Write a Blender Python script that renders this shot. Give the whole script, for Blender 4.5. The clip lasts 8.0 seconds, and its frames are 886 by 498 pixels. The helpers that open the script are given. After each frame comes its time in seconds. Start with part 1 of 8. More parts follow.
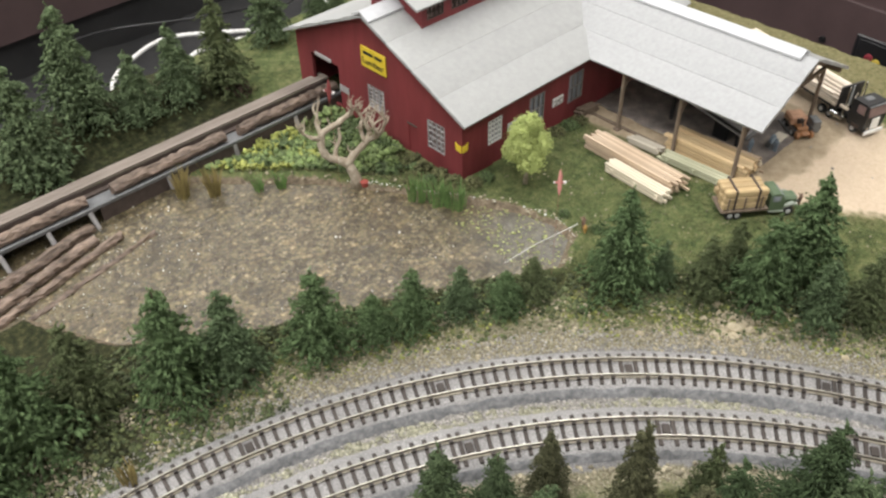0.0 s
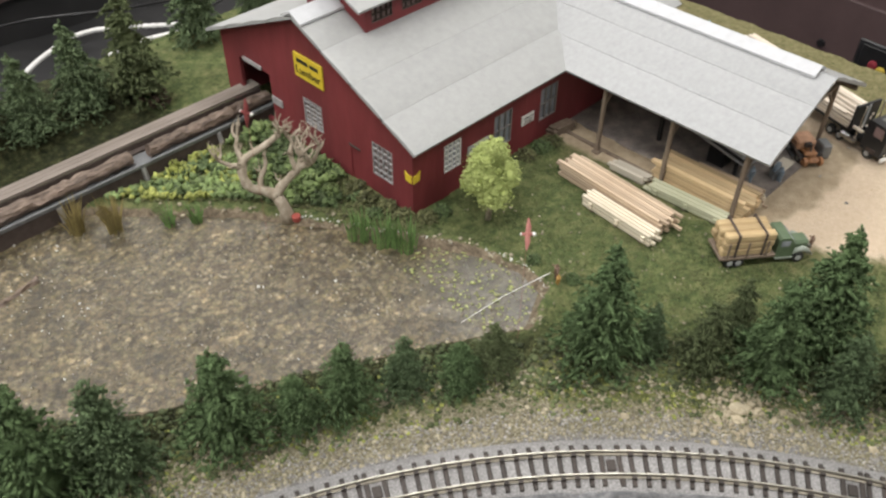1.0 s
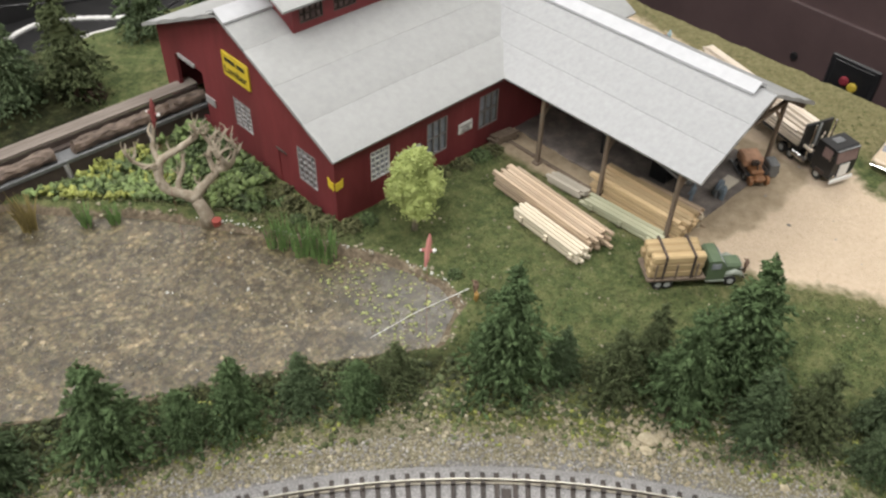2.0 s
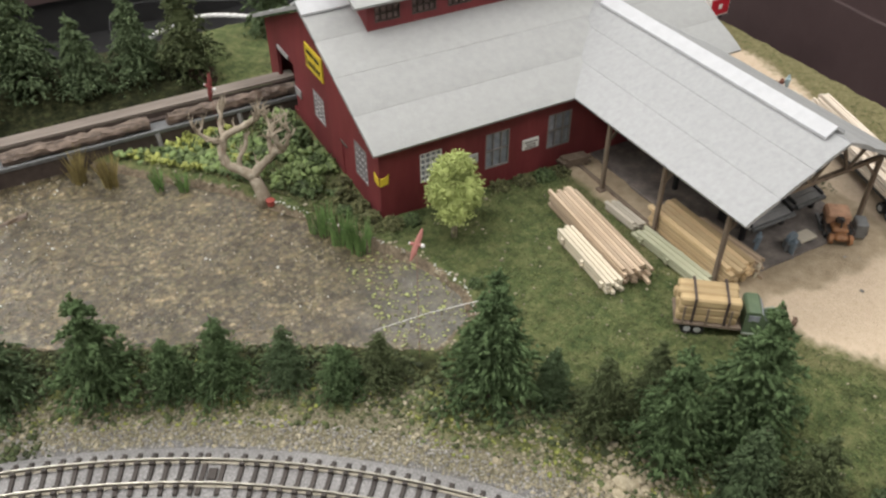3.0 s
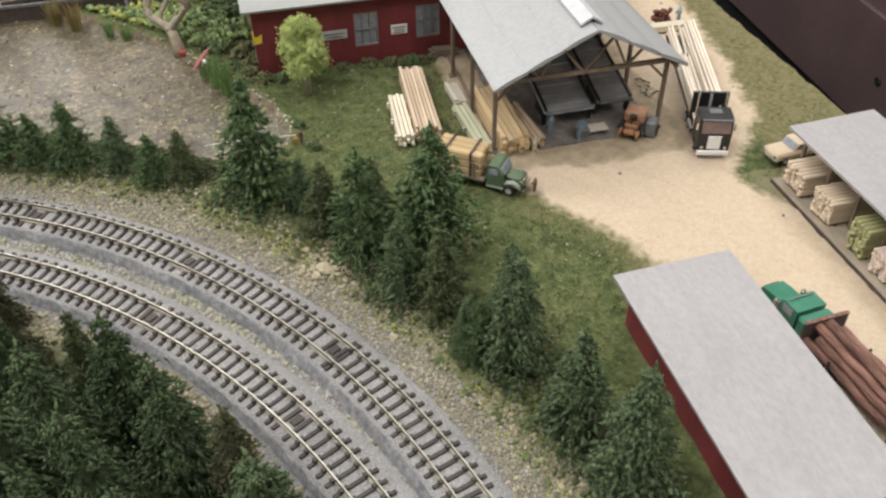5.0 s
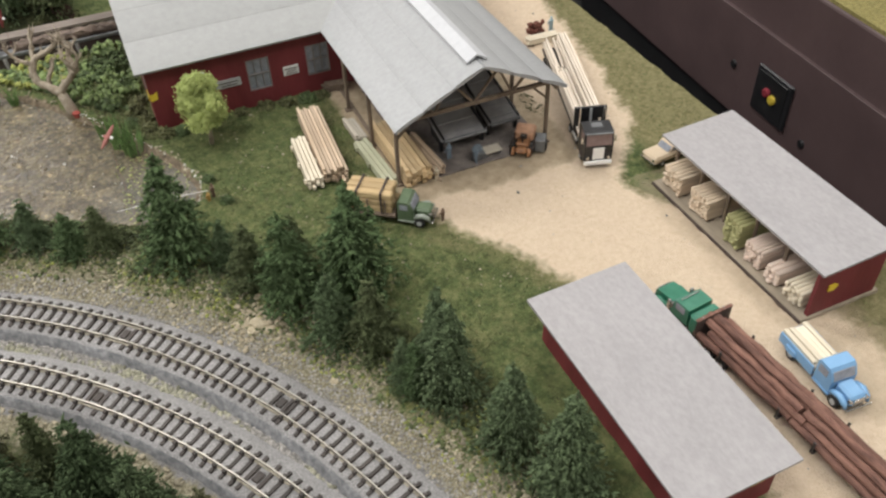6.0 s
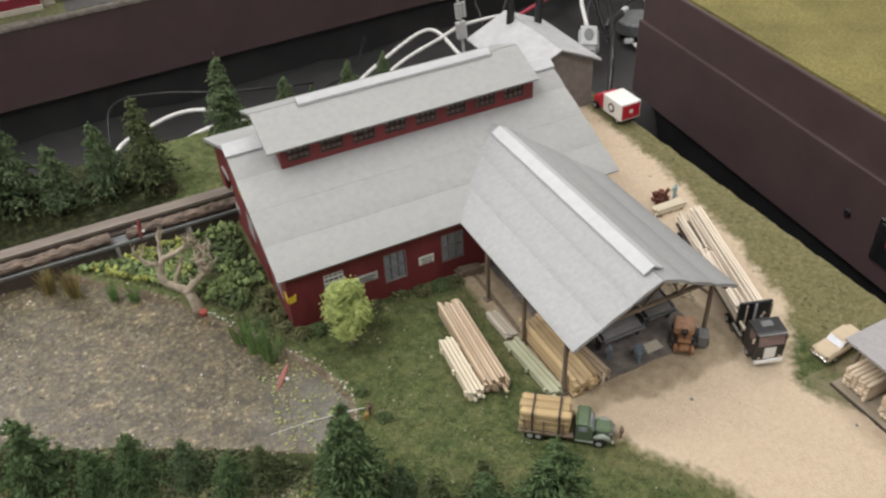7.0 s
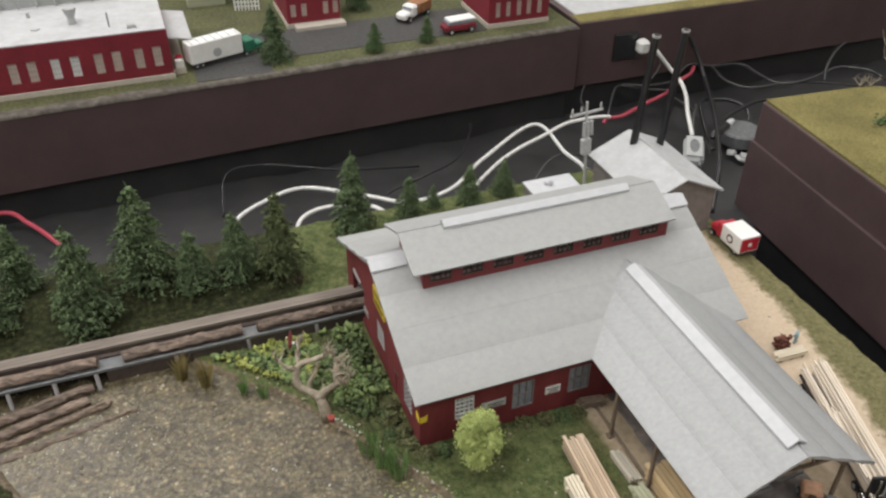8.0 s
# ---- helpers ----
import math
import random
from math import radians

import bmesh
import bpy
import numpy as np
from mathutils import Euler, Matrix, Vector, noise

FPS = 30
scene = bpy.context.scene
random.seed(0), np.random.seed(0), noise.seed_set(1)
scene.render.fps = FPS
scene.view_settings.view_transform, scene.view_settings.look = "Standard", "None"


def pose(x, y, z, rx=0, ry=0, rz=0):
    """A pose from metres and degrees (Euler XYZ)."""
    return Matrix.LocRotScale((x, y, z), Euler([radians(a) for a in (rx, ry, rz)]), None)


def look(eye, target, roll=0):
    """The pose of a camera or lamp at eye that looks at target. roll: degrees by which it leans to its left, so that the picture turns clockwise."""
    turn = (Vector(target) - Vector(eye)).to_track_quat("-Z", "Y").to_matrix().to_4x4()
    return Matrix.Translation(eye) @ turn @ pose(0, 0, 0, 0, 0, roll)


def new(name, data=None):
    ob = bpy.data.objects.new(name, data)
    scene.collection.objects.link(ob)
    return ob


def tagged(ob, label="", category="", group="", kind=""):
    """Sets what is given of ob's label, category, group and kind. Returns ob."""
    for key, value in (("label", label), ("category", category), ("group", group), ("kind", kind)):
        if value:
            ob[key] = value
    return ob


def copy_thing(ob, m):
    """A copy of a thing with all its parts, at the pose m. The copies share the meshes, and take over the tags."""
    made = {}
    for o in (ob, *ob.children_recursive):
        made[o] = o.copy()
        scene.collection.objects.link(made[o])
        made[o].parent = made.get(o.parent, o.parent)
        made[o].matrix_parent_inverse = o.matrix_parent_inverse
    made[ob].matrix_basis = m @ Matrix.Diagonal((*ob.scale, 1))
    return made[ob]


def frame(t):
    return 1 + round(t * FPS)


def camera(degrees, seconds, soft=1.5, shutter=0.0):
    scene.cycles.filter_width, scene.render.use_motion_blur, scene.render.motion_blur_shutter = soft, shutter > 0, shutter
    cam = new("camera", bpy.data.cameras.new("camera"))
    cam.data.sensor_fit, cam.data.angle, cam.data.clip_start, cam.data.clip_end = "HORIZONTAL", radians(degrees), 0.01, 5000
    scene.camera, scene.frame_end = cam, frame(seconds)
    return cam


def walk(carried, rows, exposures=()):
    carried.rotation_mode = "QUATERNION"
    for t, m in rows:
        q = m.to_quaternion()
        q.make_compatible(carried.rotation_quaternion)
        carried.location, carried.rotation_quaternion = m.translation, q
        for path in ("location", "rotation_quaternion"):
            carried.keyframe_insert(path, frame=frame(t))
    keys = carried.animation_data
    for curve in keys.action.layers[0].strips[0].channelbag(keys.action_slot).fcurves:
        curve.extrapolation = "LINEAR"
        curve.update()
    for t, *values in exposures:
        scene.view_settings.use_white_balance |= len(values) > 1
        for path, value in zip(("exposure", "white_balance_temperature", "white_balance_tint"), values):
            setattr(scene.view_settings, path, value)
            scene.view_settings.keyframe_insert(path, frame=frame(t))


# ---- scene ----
cam = camera(55.56, 8.0, soft=2.4)
PATH = [
    (0, (0.00644, -0.01066, 0.29096), (0.51940, 0.54225, -0.36566), -1.46),
    (0.3, (0.02718, 0.00110, 0.30066), (0.47272, 0.44462, -0.25647), -0.15),
    (0.5, (0.03468, 0.01144, 0.29162), (0.56565, 0.54066, -0.37019), -0.18),
    (0.8, (0.05249, 0.02887, 0.27147), (0.49694, 0.47008, -0.28836), 0.24),
    (1, (0.06877, 0.03737, 0.26341), (0.59637, 0.55900, -0.40707), 0.46),
    (1.2, (0.08364, 0.03912, 0.25462), (0.52858, 0.47286, -0.31062), 0.83),
    (1.5, (0.09355, 0.03103, 0.25701), (0.63127, 0.53588, -0.41826), 1.31),
    (1.7, (0.09683, 0.02692, 0.25992), (0.64015, 0.52547, -0.41554), 1.59),
    (2.8, (0.15195, -0.01496, 0.25277), (0.51911, 0.65509, -0.39239), 0.59),
    (3, (0.15806, -0.02553, 0.24629), (0.52031, 0.65401, -0.39168), -0.33),
    (3.2, (0.15783, -0.03773, 0.24730), (0.46138, 0.53311, -0.28898), -0.62),
    (3.5, (0.16481, -0.06103, 0.23734), (0.52601, 0.61586, -0.40403), -0.63),
    (3.7, (0.17582, -0.08487, 0.22942), (0.44369, 0.49845, -0.31241), -2.58),
    (4, (0.20406, -0.11937, 0.22687), (0.43935, 0.60421, -0.42203), -3.42),
    (4.2, (0.22391, -0.13967, 0.22904), (0.39392, 0.47606, -0.31647), -2.08),
    (4.5, (0.24912, -0.16229, 0.22870), (0.43598, 0.57299, -0.42280), -0.82),
    (4.7, (0.26161, -0.16380, 0.23243), (0.41388, 0.45558, -0.31419), -0.73),
    (5, (0.27972, -0.17685, 0.23817), (0.46003, 0.56157, -0.41161), -0.89),
    (5.2, (0.28667, -0.19207, 0.23969), (0.47152, 0.53750, -0.41875), -1.46),
    (6.3, (0.25625, -0.14956, 0.29540), (0.56498, 0.52098, -0.37918), -2.42),
    (6.5, (0.24386, -0.12367, 0.30468), (0.55373, 0.56004, -0.35601), -3.07),
    (6.8, (0.22910, -0.09424, 0.31672), (0.49394, 0.49748, -0.21743), -3.56),
    (7, (0.22110, -0.07949, 0.32585), (0.53796, 0.63532, -0.29756), -3.35),
    (7.2, (0.21530, -0.05823, 0.33972), (0.47889, 0.55191, -0.17394), -3.25),
    (7.5, (0.20478, -0.04379, 0.35575), (0.51046, 0.70138, -0.23693), -2.07),
    (7.7, (0.19480, -0.04300, 0.36487), (0.44444, 0.58759, -0.13075), -1.10),
    (8, (0.17822, -0.03846, 0.37347), (0.46639, 0.72044, -0.21050), 0.55),
]
walk(cam, [(t, look(eye, target, roll)) for t, eye, target, roll in PATH], [(0.0, 0.20), (0.5, 0.08), (1.5, 0.02), (3.0, -0.10), (3.6, -0.06), (4.0, 0.03), (4.6, 0.04), (5.2, -0.01), (6.5, -0.17), (7.5, -0.31), (8.0, -0.29)])

# ---------------------------------------------------------------- light
world = bpy.data.worlds.new("hall")
world.use_nodes = True
world.node_tree.nodes["Background"].inputs[0].default_value = (0.9, 0.95, 1.0, 1)
world.node_tree.nodes["Background"].inputs[1].default_value = 0.05
scene.world = world
scene.view_settings.exposure = 0.0


def ceiling_tube(x, y, z, power, length=1.2, width=0.25, turn=0.0):
    lamp = bpy.data.lights.new("tube_light", "AREA")
    lamp.shape, lamp.size, lamp.size_y, lamp.energy = "RECTANGLE", length, width, power
    lamp.color = (1.0, 0.975, 0.955)
    ob = new("tube_light", lamp)
    ob.matrix_world = pose(x, y, z, 0, 0, turn)
    return ob


CEIL = 1.95
# The tubes are unseen; the last two are added for the pond's sheen.
for lx, ly, lp in ((-0.55, 0.15, 30), (-0.2, 1.5, 20), (1.3, 0.9, 18), (1.15, 2.72, 14), (-1.9, 0.9, 18), (0.9, -1.0, 18), (-1.2, -1.1, 18), (-0.9, 2.6, 10), (-0.85, 4.0, 26)):
    ceiling_tube(lx, ly, CEIL - 0.075, lp, turn=-45)

# ---------------------------------------------------------------- materials
def mat(name, colours, scale=400.0, rough=0.7, bump=0.0, bump_scale=None, metal=0.0, detail=6.0, coat=0.0, vary=0.0, stretch=None, spec=0.5, stain=0.0, stain_scale=60.0, rand_island=False):
    """A noise-mixed surface: colours is two or three rgb; scale in cycles per metre."""
    m = bpy.data.materials.new(name)
    m.use_nodes = True
    n, l = m.node_tree.nodes, m.node_tree.links
    b = n["Principled BSDF"]
    tc = n.new("ShaderNodeTexCoord")
    src = tc.outputs["Object"]
    if stretch:
        mp = n.new("ShaderNodeMapping")
        mp.inputs["Scale"].default_value = stretch
        l.new(src, mp.inputs["Vector"])
        src = mp.outputs["Vector"]
    t = n.new("ShaderNodeTexNoise")
    t.inputs["Scale"].default_value, t.inputs["Detail"].default_value, t.inputs["Roughness"].default_value = scale, detail, 0.65
    l.new(src, t.inputs["Vector"])
    r = n.new("ShaderNodeValToRGB")
    r.color_ramp.elements[0].position, r.color_ramp.elements[1].position = 0.32, 0.68
    r.color_ramp.elements[0].color = (*colours[0], 1)
    r.color_ramp.elements[1].color = (*colours[-1], 1)
    if len(colours) == 3:
        e = r.color_ramp.elements.new(0.5)
        e.color = (*colours[1], 1)
    l.new(t.outputs["Fac"], r.inputs["Fac"])
    colour = r.outputs["Color"]
    if stain:
        s = n.new("ShaderNodeTexNoise")
        s.inputs["Scale"].default_value, s.inputs["Detail"].default_value = stain_scale, 5
        l.new(src, s.inputs["Vector"])
        sr = n.new("ShaderNodeMapRange")
        sr.inputs["From Min"].default_value, sr.inputs["From Max"].default_value = 0.35, 0.7
        sr.inputs["To Min"].default_value, sr.inputs["To Max"].default_value = 1.0, 1.0 - stain
        l.new(s.outputs["Fac"], sr.inputs["Value"])
        mx = n.new("ShaderNodeMixRGB")
        mx.blend_type, mx.inputs[0].default_value = "MULTIPLY", 1.0
        l.new(colour, mx.inputs[1])
        l.new(sr.outputs["Result"], mx.inputs[2])
        colour = mx.outputs[0]
    if vary:
        if rand_island:
            oi = n.new("ShaderNodeNewGeometry")
            rnd = oi.outputs["Random Per Island"]
        else:
            oi = n.new("ShaderNodeObjectInfo")
            rnd = oi.outputs["Random"]
        vr = n.new("ShaderNodeMapRange")
        vr.inputs["To Min"].default_value, vr.inputs["To Max"].default_value = 1.0 - vary, 1.0 + vary
        l.new(rnd, vr.inputs["Value"])
        mv = n.new("ShaderNodeMixRGB")
        mv.blend_type, mv.inputs[0].default_value = "MULTIPLY", 1.0
        l.new(colour, mv.inputs[1])
        l.new(vr.outputs["Result"], mv.inputs[2])
        colour = mv.outputs[0]
    l.new(colour, b.inputs["Base Color"])
    b.inputs["Roughness"].default_value, b.inputs["Metallic"].default_value = rough, metal
    b.inputs["Coat Weight"].default_value = coat
    b.inputs["Specular IOR Level"].default_value = spec
    if bump:
        t2 = n.new("ShaderNodeTexNoise")
        t2.inputs["Scale"].default_value, t2.inputs["Detail"].default_value = bump_scale or scale, 5
        l.new(src, t2.inputs["Vector"])
        bp = n.new("ShaderNodeBump")
        bp.inputs["Strength"].default_value, bp.inputs["Distance"].default_value = 0.8, bump
        l.new(t2.outputs["Fac"], bp.inputs["Height"])
        l.new(bp.outputs["Normal"], b.inputs["Normal"])
    return m


M_ROOF = mat("roof_metal", [(0.338, 0.344, 0.341), (0.378, 0.384, 0.380)], 260, 0.68, 0.0002, 900, spec=0.3, stain=0.03, stain_scale=210, vary=0.07)
M_SHEDROOF = mat("galvanised_roof", [(0.300, 0.307, 0.313), (0.348, 0.355, 0.361)], 420, 0.45, 0.0001, 900, spec=0.55, stain=0.06, stain_scale=300, vary=0.07)
M_FLATROOF = mat("brushed_pale_roof", [(0.300, 0.288, 0.293), (0.362, 0.349, 0.354)], 520, 0.6, 0.0004, 260, spec=0.4, stain=0.09, stain_scale=70, stretch=(1.0, 0.5, 1.0))
M_CAP = mat("ridge_cap", [(0.48, 0.49, 0.51), (0.54, 0.55, 0.57)], 200, 0.55, spec=0.3)
M_RED = mat("barn_red", [(0.168, 0.024, 0.028), (0.215, 0.036, 0.040)], 120, 0.7, 0.0002, 500, stain=0.3, stain_scale=40, stretch=(1, 1, 0.25))
M_POST = mat("weathered_post", [(0.125, 0.092, 0.068), (0.215, 0.165, 0.122)], 300, 0.85, 0.0003, stretch=(1, 1, 0.2))
M_TRIM = mat("dark_trim", [(0.05, 0.035, 0.03), (0.08, 0.06, 0.05)], 300, 0.8)
M_SASH = mat("grey_sash", [(0.27, 0.26, 0.26), (0.36, 0.35, 0.35)], 300, 0.6)
# The glass colour has a pale blue sheen painted into it.
M_PANE = mat("window_glass", [(0.19, 0.205, 0.24), (0.32, 0.34, 0.38)], 300, 0.12, spec=0.6)
M_SASHD = mat("dull_sash", [(0.19, 0.175, 0.172), (0.26, 0.245, 0.24)], 300, 0.6)
M_PANED = mat("dark_glass", [(0.16, 0.105, 0.10), (0.23, 0.165, 0.155)], 300, 0.3)
M_TIE = mat("brown_plastic_tie", [(0.028, 0.022, 0.019), (0.058, 0.047, 0.040)], 700, 0.6, vary=0.25)
M_RAIL = mat("nickel_silver_rail", [(0.35, 0.332, 0.285), (0.50, 0.478, 0.418)], 300, 0.36, metal=1.0)
M_RAILWEB = mat("dulled_rail_side", [(0.17, 0.152, 0.118), (0.30, 0.272, 0.215)], 400, 0.5, metal=0.5)
M_SHOULDER = mat("blue_grey_roadbed_edge", [(0.115, 0.118, 0.122), (0.190, 0.193, 0.200), (0.30, 0.300, 0.300)], 350, 0.95, 0.0006, 1500, stain=0.2, stain_scale=40)
M_BALLAST = mat("grey_ballast", [(0.170, 0.167, 0.166), (0.305, 0.298, 0.294), (0.47, 0.457, 0.446)], 1300, 0.95, 0.0007, 1600, stain=0.25, stain_scale=30)
M_NEEDLE = mat("conifer_foliage", [(0.037, 0.068, 0.027), (0.165, 0.238, 0.108)], 190, 0.95, 0.0004, 900, spec=0.15, vary=0.40, rand_island=True)
M_NEEDLE2 = mat("grey_green_foliage", [(0.040, 0.068, 0.031), (0.168, 0.230, 0.118)], 190, 0.95, 0.0004, 900, spec=0.15, vary=0.40, rand_island=True)
M_NEEDLE3 = mat("olive_foliage", [(0.054, 0.072, 0.032), (0.160, 0.190, 0.092)], 190, 0.95, 0.0004, 900, spec=0.15, vary=0.40, rand_island=True)
M_FROST = mat("frosted_green_foliage", [(0.052, 0.084, 0.040), (0.205, 0.268, 0.142)], 190, 0.95, 0.0004, 900, spec=0.15, vary=0.40, rand_island=True)
M_BARK = mat("brown_bark", [(0.06, 0.04, 0.028), (0.12, 0.085, 0.06)], 500, 0.95, 0.0004)
M_BRUSH = mat("fresh_green_fibre", [(0.028, 0.047, 0.022), (0.115, 0.155, 0.078)], 160, 0.95, spec=0.15, vary=0.30, rand_island=True)
M_BRUSH2 = mat("brown_olive_fibre", [(0.037, 0.041, 0.020), (0.130, 0.131, 0.073)], 160, 0.95, spec=0.15, vary=0.30, rand_island=True)
M_BRUSH3 = mat("deep_green_fibre", [(0.022, 0.039, 0.017), (0.085, 0.121, 0.058)], 160, 0.95, spec=0.15, vary=0.30, rand_island=True)
M_LIME = mat("lime_foliage", [(0.31, 0.37, 0.115), (0.45, 0.51, 0.19)], 300, 0.95, 0.0, 900, vary=0.10, rand_island=True)
M_DEADWOOD = mat("bleached_deadwood", [(0.245, 0.200, 0.145), (0.44, 0.385, 0.305)], 300, 0.85, 0.0004)
M_FASCIA = mat("brown_fascia", [(0.074, 0.0480, 0.0485), (0.095, 0.0625, 0.062)], 25, 0.5, 0.0006, 60, stain=0.15, stain_scale=9)
M_CLOTH = mat("black_cloth", [(0.022, 0.022, 0.023), (0.035, 0.0345, 0.035)], 30, 0.48, 0.0008, 45)
# Near-black that stands for the shade in the gap east of the module.
M_GAPSHADE = mat("shaded_gap_black", [(0.007, 0.007, 0.008), (0.012, 0.012, 0.013)], 30, 0.9, spec=0.2)
M_FLOOR = mat("hall_floor", [(0.44, 0.43, 0.41), (0.54, 0.53, 0.50)], 4, 0.5)
M_HALLWALL = mat("hall_paint", [(0.62, 0.61, 0.58), (0.68, 0.67, 0.64)], 2, 0.8)
M_FARGRASS = mat("dry_grass_mat", [(0.135, 0.117, 0.038), (0.22, 0.19, 0.062), (0.29, 0.25, 0.094)], 500, 0.95, 0.0015, 700, stain=0.35, stain_scale=22)
M_PINK = mat("cedar_board", [(0.40, 0.295, 0.20), (0.55, 0.435, 0.32)], 220, 0.75, 0.0001, 900, stretch=(1, 0.12, 1), vary=0.25)
M_CREAM = mat("cream_board", [(0.60, 0.525, 0.395), (0.71, 0.645, 0.515)], 220, 0.75, 0.0001, 900, stretch=(1, 0.12, 1), vary=0.16)
M_TANB = mat("tan_board", [(0.55, 0.44, 0.32), (0.66, 0.55, 0.42)], 220, 0.75, 0.0001, 900, stretch=(1, 0.12, 1), vary=0.12)
M_SAGE = mat("sage_board", [(0.36, 0.37, 0.25), (0.46, 0.46, 0.33)], 220, 0.75, 0.0001, 900, stretch=(1, 0.12, 1), vary=0.12)
M_AMBER = mat("amber_board", [(0.50, 0.36, 0.19), (0.63, 0.48, 0.29)], 220, 0.7, 0.0001, 900, stretch=(1, 0.12, 1), vary=0.2)
M_GREYB = mat("grey_board", [(0.42, 0.38, 0.31), (0.52, 0.48, 0.4)], 220, 0.8, stretch=(1, 0.12, 1), vary=0.12)
M_DECK = mat("dusty_deck", [(0.27, 0.225, 0.165), (0.40, 0.34, 0.26)], 180, 0.9, stretch=(1, 0.2, 1), stain=0.3, stain_scale=60)
M_LOG = mat("bark_log", [(0.060, 0.040, 0.029), (0.31, 0.230, 0.178)], 420, 0.6, 0.0020, 520, stretch=(0.35, 1, 1), vary=0.2, stain=0.4, stain_scale=110)
M_YELLOW = mat("yellow_sign", [(0.62, 0.46, 0.03), (0.70, 0.53, 0.05)], 100, 0.5)
M_MUSTARD = mat("dull_yellow", [(0.42, 0.31, 0.03), (0.52, 0.39, 0.05)], 100, 0.5)
M_BLACK = mat("black_paint", [(0.012, 0.012, 0.013), (0.02, 0.02, 0.022)], 200, 0.35)
M_WHITE = mat("white_paint", [(0.72, 0.72, 0.70), (0.8, 0.8, 0.78)], 100, 0.45)
M_SOOT = mat("grey_machine_plate", [(0.27, 0.27, 0.277), (0.38, 0.378, 0.385)], 120, 0.5)
M_CHUTEWOOD = mat("grey_brown_plank", [(0.150, 0.125, 0.106), (0.220, 0.188, 0.162)], 250, 0.85, 0.0002, stretch=(0.15, 1, 1), vary=0.15)
M_IRON = mat("grey_iron", [(0.12, 0.125, 0.13), (0.2, 0.205, 0.21)], 300, 0.5, metal=0.3)
M_GREEN = mat("green_enamel", [(0.080, 0.120, 0.068), (0.115, 0.160, 0.092)], 200, 0.5)
M_TEAL = mat("emerald_enamel", [(0.022, 0.145, 0.088), (0.04, 0.185, 0.115)], 200, 0.35)
M_BLUE = mat("pale_blue_enamel", [(0.16, 0.33, 0.55), (0.20, 0.38, 0.60)], 200, 0.35)
M_TANCAR = mat("tan_enamel", [(0.50, 0.40, 0.28), (0.57, 0.465, 0.335)], 200, 0.35)
M_REDP = mat("red_enamel", [(0.42, 0.015, 0.03), (0.5, 0.02, 0.04)], 200, 0.4)
M_ORANGE = mat("worn_orange_enamel", [(0.28, 0.125, 0.05), (0.38, 0.185, 0.085)], 200, 0.55, stain=0.4, stain_scale=300)
M_SALMON = mat("faded_orange_enamel", [(0.50, 0.27, 0.16), (0.60, 0.35, 0.22)], 200, 0.6, stain=0.3, stain_scale=300)
M_TYRE = mat("tyre_rubber", [(0.012, 0.012, 0.012), (0.022, 0.022, 0.022)], 300, 0.8)
M_CHROME = mat("chrome", [(0.6, 0.6, 0.6), (0.7, 0.7, 0.7)], 100, 0.2, metal=1.0)
M_FENDER = mat("grey_green_fender", [(0.22, 0.25, 0.21), (0.30, 0.33, 0.28)], 200, 0.45)
M_REDLOG = mat("red_brown_log", [(0.085, 0.042, 0.032), (0.24, 0.125, 0.092)], 420, 0.9, 0.0008, 700, stretch=(1, 0.2, 1), vary=0.2)
M_CABLEW = mat("white_conduit", [(0.60, 0.60, 0.58), (0.72, 0.72, 0.70)], 100, 0.35)
M_CABLEB = mat("black_cable", [(0.010, 0.010, 0.011), (0.02, 0.02, 0.021)], 100, 0.35)
M_CABLEG = mat("grey_black_cable", [(0.035, 0.035, 0.036), (0.06, 0.06, 0.061)], 100, 0.4)
M_POLE = mat("pale_grey_plastic", [(0.34, 0.345, 0.345), (0.47, 0.475, 0.475)], 300, 0.5)
M_CABLER = mat("red_cable", [(0.34, 0.05, 0.075), (0.44, 0.07, 0.10)], 100, 0.4)
M_PLASTIC = mat("grey_plastic", [(0.33, 0.34, 0.34), (0.42, 0.43, 0.43)], 150, 0.5)
M_BRICK = mat("town_brick", [(0.17, 0.012, 0.022), (0.23, 0.02, 0.032)], 500, 0.75, stain=0.2, stain_scale=60)
M_STONE = mat("town_stone", [(0.42, 0.38, 0.32), (0.5, 0.46, 0.4)], 300, 0.85)
M_TOWNROOF = mat("white_flat_roof", [(0.42, 0.425, 0.435), (0.50, 0.505, 0.515)], 150, 0.7, stain=0.12, stain_scale=60)
M_LITPANE = mat("pale_window", [(0.46, 0.39, 0.345), (0.60, 0.53, 0.475)], 100, 0.4)
M_ASPHALT = mat("asphalt", [(0.035, 0.034, 0.034), (0.075, 0.072, 0.07)], 500, 0.9)
M_LEAFB = mat("bright_leaf", [(0.085, 0.130, 0.040), (0.185, 0.245, 0.090)], 400, 0.75, vary=0.5, rand_island=True)
M_LEAFY = mat("yellow_green_leaf", [(0.19, 0.22, 0.05), (0.32, 0.34, 0.09)], 400, 0.75, vary=0.4, rand_island=True)
M_LEAFD = mat("deep_green_leaf", [(0.050, 0.080, 0.028), (0.100, 0.140, 0.052)], 400, 0.8, vary=0.5, rand_island=True)
M_OLIVE = mat("olive_bush", [(0.07, 0.08, 0.03), (0.14, 0.14, 0.062)], 400, 0.9, vary=0.5, rand_island=True)
M_REED = mat("straw_reed", [(0.17, 0.135, 0.045), (0.30, 0.24, 0.095)], 400, 0.8, vary=0.3, rand_island=True)
M_BLADE = mat("green_blade", [(0.085, 0.165, 0.045), (0.165, 0.265, 0.085)], 400, 0.7, vary=0.3, rand_island=True)
